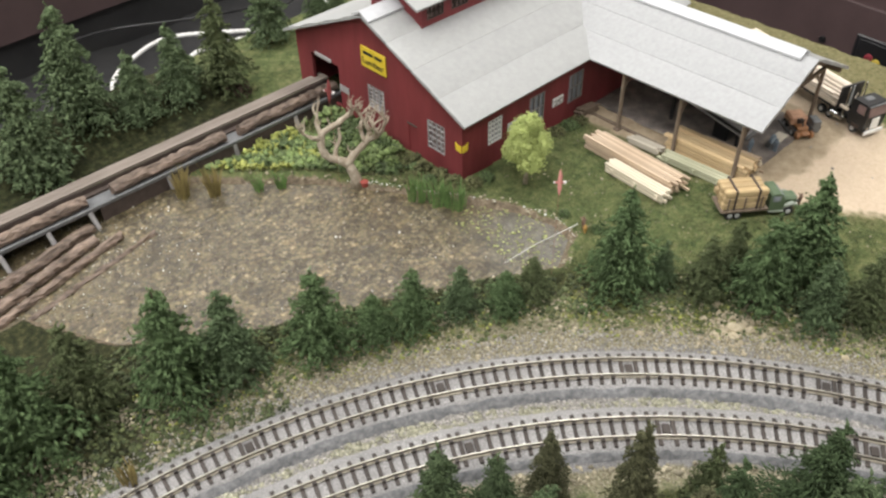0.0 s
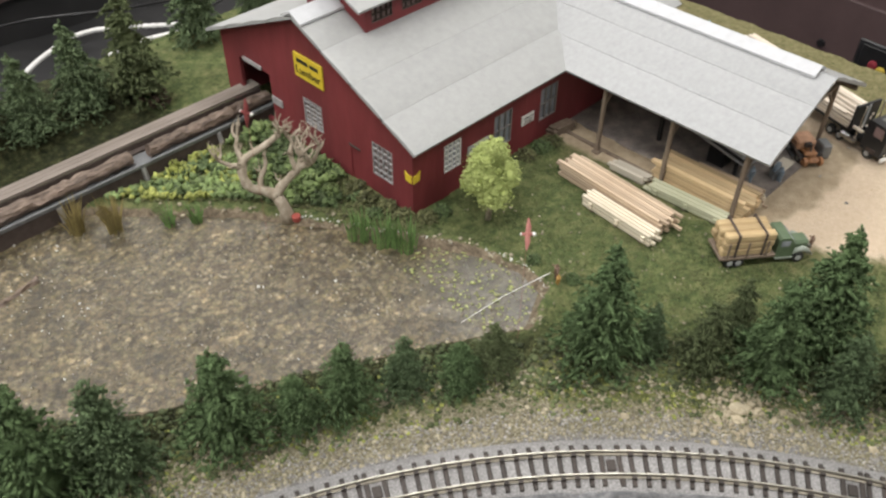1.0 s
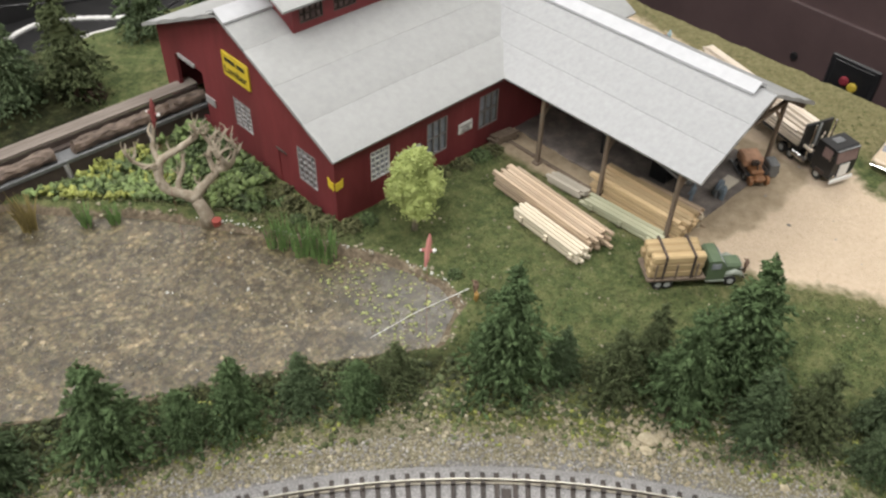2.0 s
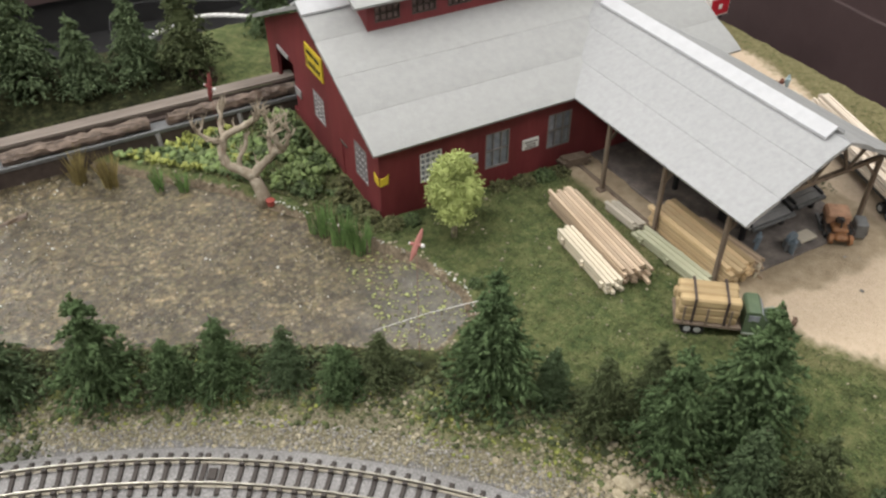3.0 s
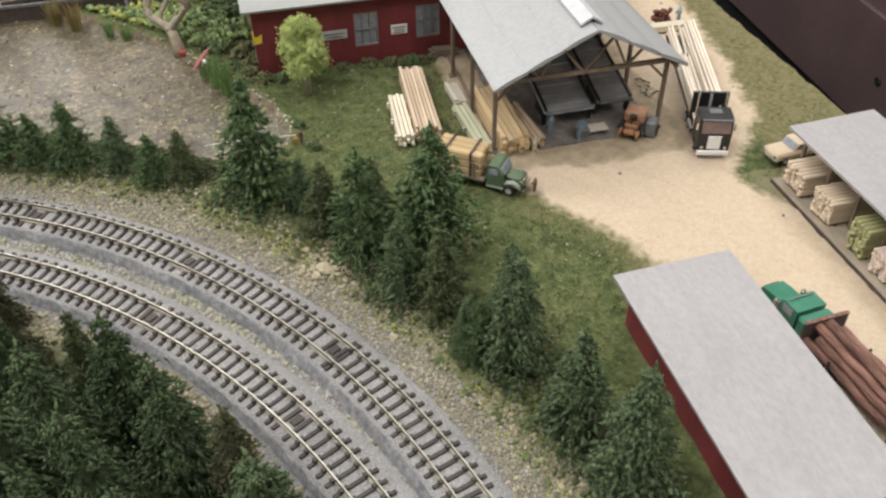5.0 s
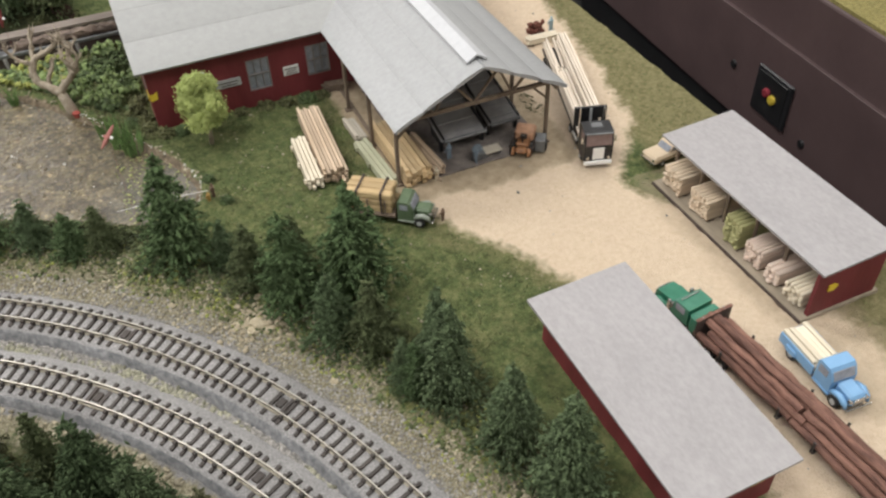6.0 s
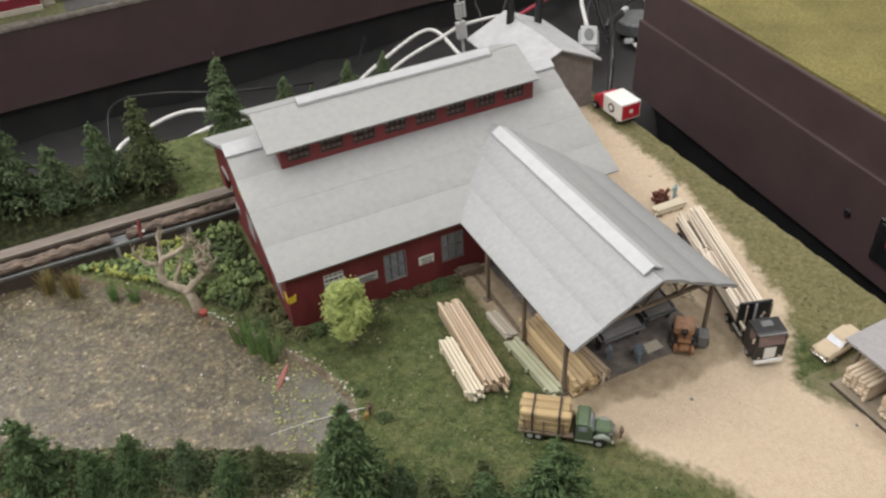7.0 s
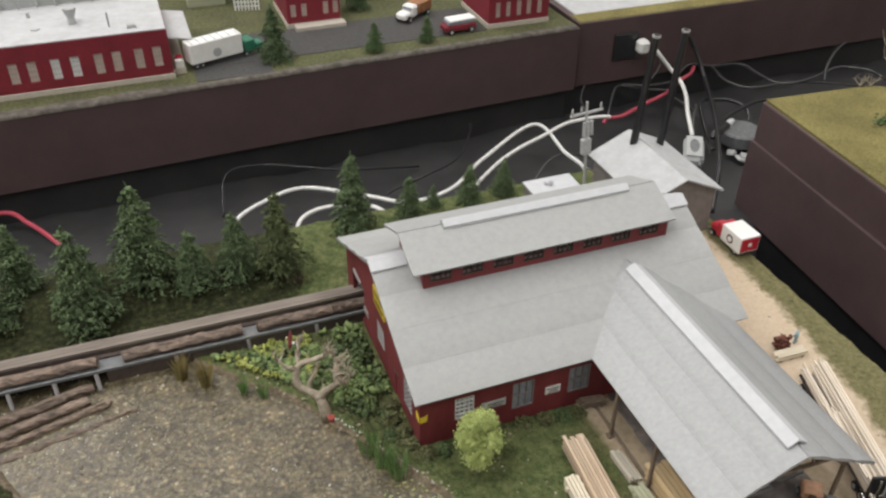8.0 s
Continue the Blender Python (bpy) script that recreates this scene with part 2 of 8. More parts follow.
M_CRUMB = mat("tan_crumb", [(0.215, 0.190, 0.128), (0.400, 0.360, 0.262)], 600, 0.9, vary=0.4, rand_island=True)
M_CRUMBG = mat("green_crumb", [(0.060, 0.082, 0.030), (0.140, 0.160, 0.066)], 600, 0.9, vary=0.5, rand_island=True)
M_STONES = mat("grey_stone_chip", [(0.195, 0.186, 0.172), (0.380, 0.362, 0.335)], 600, 0.9, vary=0.4, rand_island=True)
M_TURF = mat("turf_clump", [(0.052, 0.076, 0.026), (0.185, 0.200, 0.080)], 90, 0.95, vary=0.6, rand_island=True)
M_PEG = mat("figure_brown", [(0.10, 0.06, 0.04), (0.2, 0.13, 0.09)], 500, 0.7)
M_PEGB = mat("figure_blue", [(0.12, 0.16, 0.2), (0.2, 0.25, 0.3)], 500, 0.7)
M_PEGP = mat("figure_pale_blue", [(0.28, 0.38, 0.41), (0.36, 0.47, 0.50)], 500, 0.7)
M_PEGR = mat("figure_red", [(0.28, 0.05, 0.04), (0.36, 0.08, 0.06)], 500, 0.7)
M_PEGO = mat("figure_ochre", [(0.35, 0.2, 0.05), (0.42, 0.26, 0.08)], 500, 0.7)
M_WING = mat("brown_red_wing", [(0.27, 0.10, 0.085), (0.34, 0.14, 0.115)], 500, 0.7)

# ---------------------------------------------------------------- builders
def finish(bm, name, material, smooth=False):
    bmesh.ops.recalc_face_normals(bm, faces=bm.faces)
    me = bpy.data.meshes.new(name)
    bm.to_mesh(me)
    bm.free()
    me.materials.append(material)
    if smooth:
        me.polygons.foreach_set("use_smooth", [True] * len(me.polygons))
    return me


def part(name, bm, material, parent=None, label="", smooth=False):
    """A bmesh (or ready mesh) as one object under its parent."""
    me = bm if isinstance(bm, bpy.types.Mesh) else finish(bm, name, material, smooth)
    ob = new(name, me)
    if parent is not None:
        ob.parent = parent
    if label:
        tagged(ob, label)
    return ob


def thing(name, at, label, category, group="", turn=0.0):
    ob = new(name)
    ob.empty_display_size = 0.01
    ob.matrix_world = pose(*at, 0, 0, turn)
    return tagged(ob, label, category, group)


def block(bm, x0, x1, y0, y1, z0, z1, bevel=0.0, m=None):
    """A box between two corners, its edges bevelled, moved by m."""
    vs = [bm.verts.new((x, y, z)) for z in (z0, z1) for x, y in ((x0, y0), (x1, y0), (x1, y1), (x0, y1))]
    fs = [bm.faces.new([vs[i] for i in f]) for f in ((3, 2, 1, 0), (4, 5, 6, 7), (0, 1, 5, 4), (1, 2, 6, 5), (2, 3, 7, 6), (3, 0, 4, 7))]
    out = vs
    if bevel:
        es = list({e for f in fs for e in f.edges})
        r = bmesh.ops.bevel(bm, geom=es, offset=bevel, segments=1, affect="EDGES", profile=0.5)
        out = list({v for f in r["faces"] for v in f.verts} | {v for v in vs if v.is_valid})
    if m is not None:
        bmesh.ops.transform(bm, matrix=m, verts=out)
    return out


def boxm(x0, x1, y0, y1, z0, z1, bevel=0.0, m=None):
    bm = bmesh.new()
    block(bm, x0, x1, y0, y1, z0, z1, bevel, m)
    return bm


def prism(bm, outline, axis, a, b):
    """An outline of two coordinates drawn out along an axis from a to b."""
    def p(u, v, w):
        return {"x": (w, u, v), "y": (u, w, v), "z": (u, v, w)}[axis]
    lo = [bm.verts.new(p(u, v, a)) for u, v in outline]
    hi = [bm.verts.new(p(u, v, b)) for u, v in outline]
    bm.faces.new(lo)
    bm.faces.new(hi[::-1])
    k = len(outline)
    for i in range(k):
        bm.faces.new((lo[i], hi[i], hi[(i + 1) % k], lo[(i + 1) % k]))
    return lo + hi


def prismm(outline, axis, a, b):
    bm = bmesh.new()
    prism(bm, outline, axis, a, b)
    return bm


def tube(bm, points, radii, sides=7, caps=True):
    """A round tube along points."""
    rings = []
    pts = [Vector(p) for p in points]
    side = None
    for i, p in enumerate(pts):
        d = (pts[min(i + 1, len(pts) - 1)] - pts[max(i - 1, 0)]).normalized()
        if side is None:
            side = d.orthogonal().normalized()
        side = (side - d * side.dot(d)).normalized()
        up = d.cross(side)
        r = radii[i] if isinstance(radii, (list, tuple)) else radii
        rings.append([bm.verts.new(p + r * (math.cos(a) * side + math.sin(a) * up)) for a in [2 * math.pi * k / sides for k in range(sides)]])
    for a, b in zip(rings, rings[1:]):
        for k in range(sides):
            bm.faces.new((a[k], a[(k + 1) % sides], b[(k + 1) % sides], b[k]))
    if caps:
        bm.faces.new(rings[0][::-1])
        bm.faces.new(rings[-1])


def tubem(points, radii, sides=7, caps=True):
    bm = bmesh.new()
    tube(bm, points, radii, sides, caps)
    return bm


def smooth_line(points, n=8):
    """A smooth line through points (Catmull-Rom)."""
    p = [Vector(q) for q in points]
    p = [2 * p[0] - p[1], *p, 2 * p[-1] - p[-2]]
    out = []
    for i in range(1, len(p) - 2):
        for k in range(n):
            t = k / n
            out.append(0.5 * ((2 * p[i]) + (p[i + 1] - p[i - 1]) * t + (2 * p[i - 1] - 5 * p[i] + 4 * p[i + 1] - p[i + 2]) * t * t + (3 * p[i] - p[i - 1] - 3 * p[i + 1] + p[i + 2]) * t ** 3))
    return out + [p[-2]]


bm0 = bmesh.new()
bmesh.ops.create_icosphere(bm0, subdivisions=1, radius=1.0)
ICO_V = np.array([v.co[:] for v in bm0.verts])
ICO_F = np.array([[v.index for v in f.verts] for f in bm0.faces])
bm0.free()
OCT_V = np.array([(1, 0, 0), (-1, 0, 0), (0, 1, 0), (0, -1, 0), (0, 0, 1), (0, 0, -1)], float)
OCT_F = np.array([(0, 2, 4), (2, 1, 4), (1, 3, 4), (3, 0, 4), (2, 0, 5), (1, 2, 5), (3, 1, 5), (0, 3, 5)])


def lumps(name, centres, axes, rng, jitter=0.35, shape="ico"):
    """One mesh of many small uneven lumps: centres (n,3); axes (n,3,3), the columns their half-axes."""
    sv, sf = (ICO_V, ICO_F) if shape == "ico" else (OCT_V, OCT_F)
    n, k = len(centres), len(sv)
    local = sv[None] * (1 + jitter * (rng.random((n, k, 1)) * 2 - 1))
    co = np.einsum("nij,nkj->nki", axes, local) + centres[:, None]
    faces = (sf[None] + (np.arange(n) * k)[:, None, None]).reshape(-1, 3)
    me = bpy.data.meshes.new(name)
    me.vertices.add(n * k)
    me.vertices.foreach_set("co", co.reshape(-1))
    me.loops.add(faces.size)
    me.loops.foreach_set("vertex_index", faces.reshape(-1).astype(np.int32))
    me.polygons.add(len(faces))
    me.polygons.foreach_set("loop_start", np.arange(0, faces.size, 3, dtype=np.int32))
    me.update(calc_edges=True)
    return me


def random_axes(rng, n, size, flat=1.0):
    """n random frames scaled by size (n,) and flattened in z."""
    a = rng.random(n) * 2 * math.pi
    s = size[:, None] * (0.7 + 0.6 * rng.random((n, 3)))
    m = np.zeros((n, 3, 3))
    m[:, 0, 0], m[:, 0, 1], m[:, 1, 0], m[:, 1, 1] = np.cos(a) * s[:, 0], -np.sin(a) * s[:, 1], np.sin(a) * s[:, 0], np.cos(a) * s[:, 1]
    m[:, 2, 2] = s[:, 2] * flat
    return m


def tilted_axes(rng, n, size, flat=0.3):
    """n flat frames turned every way, scaled by size (n,)."""
    q, _ = np.linalg.qr(rng.normal(size=(n, 3, 3)))
    s = size[:, None] * (0.7 + 0.6 * rng.random((n, 3)))
    s[:, 2] *= flat
    return q * s[:, None, :]


def inside(poly, x, y):
    """Whether points lie in a polygon (arrays)."""
    x, y = np.asarray(x), np.asarray(y)
    hit = np.zeros(x.shape, bool)
    for (x0, y0), (x1, y1) in zip(poly, poly[1:] + poly[:1]):
        hit ^= ((y0 > y) != (y1 > y)) & (x < (x1 - x0) * (y - y0) / (y1 - y0 + 1e-12) + x0)
    return hit


def edge_distance(poly, x, y):
    """Distance to a polygon's edge, negative inside."""
    x, y = np.asarray(x, float), np.asarray(y, float)
    best = np.full(x.shape, 9.0)
    for (x0, y0), (x1, y1) in zip(poly, poly[1:] + poly[:1]):
        dx, dy = x1 - x0, y1 - y0
        t = np.clip(((x - x0) * dx + (y - y0) * dy) / (dx * dx + dy * dy), 0, 1)
        best = np.minimum(best, np.hypot(x - x0 - t * dx, y - y0 - t * dy))
    return np.where(inside(poly, x, y), -best, best)


def wobble(x, y, s, seed=0.0):
    """Cheap smooth noise in -1..1 (arrays)."""
    return (np.sin(x * s * 1.0 + seed) * np.cos(y * s * 1.3 - seed * 2) + 0.6 * np.sin(x * s * 2.3 + y * s * 1.9 + seed * 3) + 0.35 * np.cos(x * s * 4.7 - y * s * 4.1 + seed)) / 1.95


def step(a, b, v):
    t = np.clip((v - a) / (b - a), 0, 1)
    return t * t * (3 - 2 * t)

# ---------------------------------------------------------------- ground of the layout
OUTER = (0.0004, -0.124, 0.3383)
INNER = (-0.0128, -0.1468, 0.3304)
POND = [(-0.30, 0.33), (-0.05, 0.345), (0.0538, 0.338), (0.0765, 0.292), (0.1331, 0.2516), (0.1753, 0.231), (0.2293, 0.2026), (0.2658, 0.180), (0.288, 0.1909), (0.2925, 0.2070), (0.2868, 0.2270), (0.2757, 0.2483), (0.2677, 0.2607), (0.2520, 0.2890), (0.2405, 0.3056), (0.2236, 0.3306), (0.1861, 0.3685), (0.165, 0.392), (0.12, 0.400), (-0.3, 0.404)]
YARD = [(0.3926, 0.127), (0.4077, 0.1015), (0.423, 0.077), (0.432, 0.052), (0.44, 0.03), (0.445, -0.32), (0.545, -0.32), (0.53, -0.02), (0.515, 0.07), (0.497, 0.10), (0.50, 0.115), (0.5309, 0.1526), (0.5453, 0.2021), (0.5601, 0.3023), (0.562, 0.42), (0.50, 0.42), (0.50, 0.27), (0.385, 0.27), (0.388, 0.15)]
SHED_FLOOR = [(0.391, 0.155), (0.474, 0.149), (0.474, 0.268), (0.391, 0.268)]
EDGE_X, EDGE_Y = 0.5785, 0.513
WEST, SOUTH = -0.42, -0.40


def rail_distance(x, y):
    """Signed distances from the two track centre lines, positive outwards."""
    return np.hypot(x - OUTER[0], y - OUTER[1]) - OUTER[2], np.hypot(x - INNER[0], y - INNER[1]) - INNER[2]


def height(x, y):
    """The ground's height."""
    x, y = np.asarray(x, float), np.asarray(y, float)
    do, di = rail_distance(x, y)
    z = np.where(do > 0, 0.001, np.where(di > 0, -0.0074, -0.0065)) + 0.0 * x
    z = np.where(do > 0, -0.0055 + 0.0065 * step(0.012, 0.05, do), z)
    z = z - 0.003 * step(-0.012, -0.05, di)
    pd = edge_distance(POND, x, y)
    z = z + 0.0022 * step(0.012, 0.004, pd) * (pd > -0.004) * (do > 0.02) - 0.006 * step(0.002, -0.005, pd)
    z = z + 0.012 * step(0.435, 0.475, y) * step(0.30, 0.20, x) * step(0.512, 0.48, y)
    return z + 0.0007 * wobble(x, y, 160) * (pd > 0) + 0.0004 * wobble(x, y, 420, 2.0)


def ground_material():
    m = bpy.data.materials.new("scenery_ground")
    m.use_nodes = True
    n, l = m.node_tree.nodes, m.node_tree.links
    b = n["Principled BSDF"]
    b.inputs["Roughness"].default_value = 0.95
    b.inputs["Specular IOR Level"].default_value = 0.2
    tc = n.new("ShaderNodeTexCoord")

    def noise_colour(scale, stops, detail=8):
        t = n.new("ShaderNodeTexNoise")
        t.inputs["Scale"].default_value, t.inputs["Detail"].default_value, t.inputs["Roughness"].default_value = scale, detail, 0.7
        l.new(tc.outputs["Object"], t.inputs["Vector"])
        r = n.new("ShaderNodeValToRGB")
        r.color_ramp.elements[0].position, r.color_ramp.elements[1].position = stops[0][0], stops[-1][0]
        r.color_ramp.elements[0].color, r.color_ramp.elements[1].color = (*stops[0][1], 1), (*stops[-1][1], 1)
        for p, c in stops[1:-1]:
            r.color_ramp.elements.new(p).color = (*c, 1)
        l.new(t.outputs["Fac"], r.inputs["Fac"])
        return r.outputs["Color"], t.outputs["Fac"]

    def over(below, above, name, soft=0.25, rough_scale=300):
        """Lay one cover over another by a mask with a ragged edge."""
        a = n.new("ShaderNodeAttribute")
        a.attribute_name = name
        t = n.new("ShaderNodeTexNoise")
        t.inputs["Scale"].default_value, t.inputs["Detail"].default_value = rough_scale, 6
        l.new(tc.outputs["Object"], t.inputs["Vector"])
        add = n.new("ShaderNodeMath")
        add.operation = "MULTIPLY_ADD"
        l.new(t.outputs["Fac"], add.inputs[0])
        add.inputs[1].default_value = 0.7
        l.new(a.outputs["Fac"], add.inputs[2])
        mr = n.new("ShaderNodeMapRange")
        mr.inputs["From Min"].default_value, mr.inputs["From Max"].default_value = 0.85 - soft, 0.85 + soft
        l.new(add.outputs[0], mr.inputs["Value"])
        mx = n.new("ShaderNodeMixRGB")
        l.new(mr.outputs["Result"], mx.inputs[0])
        l.new(below, mx.inputs[1])
        l.new(above, mx.inputs[2])
        return mx.outputs[0]

    grass, gf = noise_colour(420, [(0.38, (0.030, 0.044, 0.017)), (0.46, (0.088, 0.116, 0.043)), (0.54, (0.132, 0.158, 0.061)), (0.63, (0.240, 0.238, 0.110))])
    patch, _ = noise_colour(34, [(0.40, (0.048, 0.080, 0.029)), (0.52, (0.085, 0.108, 0.041)), (0.64, (0.148, 0.132, 0.068))], 5)
    mx = n.new("ShaderNodeMixRGB")
    mx.inputs[0].default_value = 0.42
    l.new(grass, mx.inputs[1])
    l.new(patch, mx.inputs[2])
    tuft, _ = noise_colour(130, [(0.41, (0.042, 0.060, 0.022)), (0.5, (0.100, 0.128, 0.048)), (0.58, (0.200, 0.196, 0.088))], 6)
    mt = n.new("ShaderNodeMixRGB")
    mt.inputs[0].default_value = 0.4
    l.new(mx.outputs[0], mt.inputs[1])
    l.new(tuft, mt.inputs[2])
    c = mt.outputs[0]
    sand, _ = noise_colour(420, [(0.25, (0.43, 0.325, 0.212)), (0.38, (0.565, 0.452, 0.328)), (0.7, (0.66, 0.545, 0.412))])
    dust, _ = noise_colour(200, [(0.3, (0.30, 0.238, 0.160)), (0.7, (0.47, 0.382, 0.270))])
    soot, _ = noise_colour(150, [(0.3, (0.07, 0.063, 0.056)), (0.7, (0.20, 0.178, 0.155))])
    dry, _ = noise_colour(380, [(0.3, (0.105, 0.10, 0.045)), (0.5, (0.18, 0.165, 0.08)), (0.7, (0.27, 0.24, 0.13))])
    tan, _ = noise_colour(900, [(0.30, (0.075, 0.073, 0.040)), (0.45, (0.170, 0.156, 0.102)), (0.56, (0.285, 0.260, 0.182)), (0.70, (0.44, 0.40, 0.30))])
    stone, _ = noise_colour(1300, [(0.3, (0.12, 0.118, 0.117)), (0.5, (0.200, 0.196, 0.193)), (0.7, (0.31, 0.302, 0.295))])
    pale, _ = noise_colour(1000, [(0.3, (0.145, 0.142, 0.132)), (0.5, (0.275, 0.267, 0.250)), (0.7, (0.44, 0.425, 0.395))])
    moss, _ = noise_colour(420, [(0.3, (0.060, 0.075, 0.024)), (0.5, (0.130, 0.145, 0.048)), (0.7, (0.23, 0.225, 0.095))])
    # Forest soil, its colour darkened to take in the shade of the conifers.
    shaded_soil, _ = noise_colour(300, [(0.36, (0.012, 0.014, 0.007)), (0.52, (0.032, 0.036, 0.015)), (0.68, (0.088, 0.086, 0.038))])
    bed, _ = noise_colour(330, [(0.3, (0.075, 0.06, 0.042)), (0.5, (0.17, 0.135, 0.095)), (0.7, (0.33, 0.27, 0.19))])
    for layer, name, soft, rs in ((dry, "dry", 0.3, 150), (shaded_soil, "forest", 0.3, 200), (tan, "bank", 0.25, 350), (stone, "ballast", 0.2, 400), (pale, "mid", 0.25, 250), (moss, "moss", 0.22, 260), (sand, "yard", 0.20, 260), (dust, "dusty", 0.25, 90), (soot, "soot", 0.2, 100), (bed, "bed", 0.1, 300)):
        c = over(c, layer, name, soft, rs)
    l.new(c, b.inputs["Base Color"])
    t = n.new("ShaderNodeTexNoise")
    t.inputs["Scale"].default_value, t.inputs["Detail"].default_value = 1100, 6
    l.new(tc.outputs["Object"], t.inputs["Vector"])
    bp = n.new("ShaderNodeBump")
    bp.inputs["Strength"].default_value, bp.inputs["Distance"].default_value = 1.0, 0.0013
    l.new(t.outputs["Fac"], bp.inputs["Height"])
    l.new(bp.outputs["Normal"], b.inputs["Normal"])
    return m


def build_ground():
    xs = np.concatenate([np.arange(WEST, -0.05, 0.008), np.arange(-0.05, EDGE_X, 0.0024), [EDGE_X]])
    ys = np.concatenate([np.arange(SOUTH, -0.1, 0.008), np.arange(-0.1, EDGE_Y, 0.0024), [EDGE_Y]])
    gx, gy = np.meshgrid(xs, ys)
    gz = height(gx, gy)
    nx, ny = len(xs), len(ys)
    co = np.stack([gx, gy, gz], -1).reshape(-1, 3)
    i = np.arange(nx * ny).reshape(ny, nx)
    quads = np.stack([i[:-1, :-1], i[:-1, 1:], i[1:, 1:], i[1:, :-1]], -1).reshape(-1, 4)
    me = bpy.data.meshes.new("ground")
    me.vertices.add(len(co))
    me.vertices.foreach_set("co", co.reshape(-1))
    me.loops.add(quads.size)
    me.loops.foreach_set("vertex_index", quads.reshape(-1).astype(np.int32))
    me.polygons.add(len(quads))
    me.polygons.foreach_set("loop_start", np.arange(0, quads.size, 4, dtype=np.int32))
    me.polygons.foreach_set("use_smooth", [True] * len(quads))
    me.update(calc_edges=True)
    x, y = co[:, 0], co[:, 1]
    do, di = rail_distance(x, y)
    pd = edge_distance(POND, x, y)
    yd = edge_distance(YARD, x, y)
    sd = edge_distance(SHED_FLOOR, x, y)
    ragged = 0.006 * wobble(x, y, 90) + 0.003 * wobble(x, y, 260, 1.0)
    masks = {
        "yard": step(0.012, -0.014, yd + 0.55 * ragged),
        # Dusty under the shed; the band in front of it is only browner.
        "dusty": 0.85 * step(0.020, 0.012, sd + 0.6 * ragged) * step(0.010, -0.004, yd) + 0.45 * step(0.02, 0.0, np.abs(x - 0.518) - 0.012) * (y < 0.11) * (y > -0.2),
        "dry": np.clip(0.9 * step(0.505, 0.535, x + ragged) + 0.55 * step(0.022, 0.002, yd + 2.0 * ragged) * (x < 0.5), 0, 1),
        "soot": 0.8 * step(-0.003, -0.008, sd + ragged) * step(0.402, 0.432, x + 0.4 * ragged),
        "ballast": np.maximum(step(0.0185, 0.0115, np.abs(do) + 0.5 * ragged), step(0.019, 0.011, np.abs(di) + 0.5 * ragged)),
        "bank": np.clip(step(0.055, 0.032, do + ragged) * (do > 0) * step(0.03, 0.12, x + 2 * ragged) + 0.95 * ((do <= 0) & (di > -0.02)) + 0.7 * step(-0.035, -0.02, di + ragged) * (di <= -0.02), 0, 1),
        # Dark soil with tree shade in it: conifer rows, inside curve, behind chute.
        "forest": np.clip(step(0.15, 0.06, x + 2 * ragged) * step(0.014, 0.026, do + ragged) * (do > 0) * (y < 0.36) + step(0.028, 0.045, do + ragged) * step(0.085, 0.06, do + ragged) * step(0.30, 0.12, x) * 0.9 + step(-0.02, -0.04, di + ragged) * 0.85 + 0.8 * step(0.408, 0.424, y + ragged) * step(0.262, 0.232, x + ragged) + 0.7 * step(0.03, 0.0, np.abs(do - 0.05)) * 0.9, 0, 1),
        "mid": ((do <= 0) & (di > 0)) * (0.55 + 0.35 * wobble(x, y, 60, 3.0)),
        "moss": step(0.03, 0.13, x) * np.clip(step(0.022, 0.034, do + ragged) * step(0.052, 0.042, do + ragged) * (0.42 + 0.15 * step(0.2, 0.3, x) + 0.55 * wobble(x, y, 85, 5.0)) + ((do <= 0) & (di > 0)) * 0.22 * (wobble(x, y, 140, 1.5) > 0.35), 0, 1) * (pd > 0.003),
        "bed": step(0.004, -0.002, pd + 0.3 * ragged),
    }
    for name, v in masks.items():
        me.attributes.new(name, "FLOAT", "POINT").data.foreach_set("value", v.astype(np.float32))
    me.materials.append(ground_material())
    tagged(new("ground", me), "modelled scenery ground with turf, sandy yard and gravel bank", "ground", kind="structure")


build_ground()


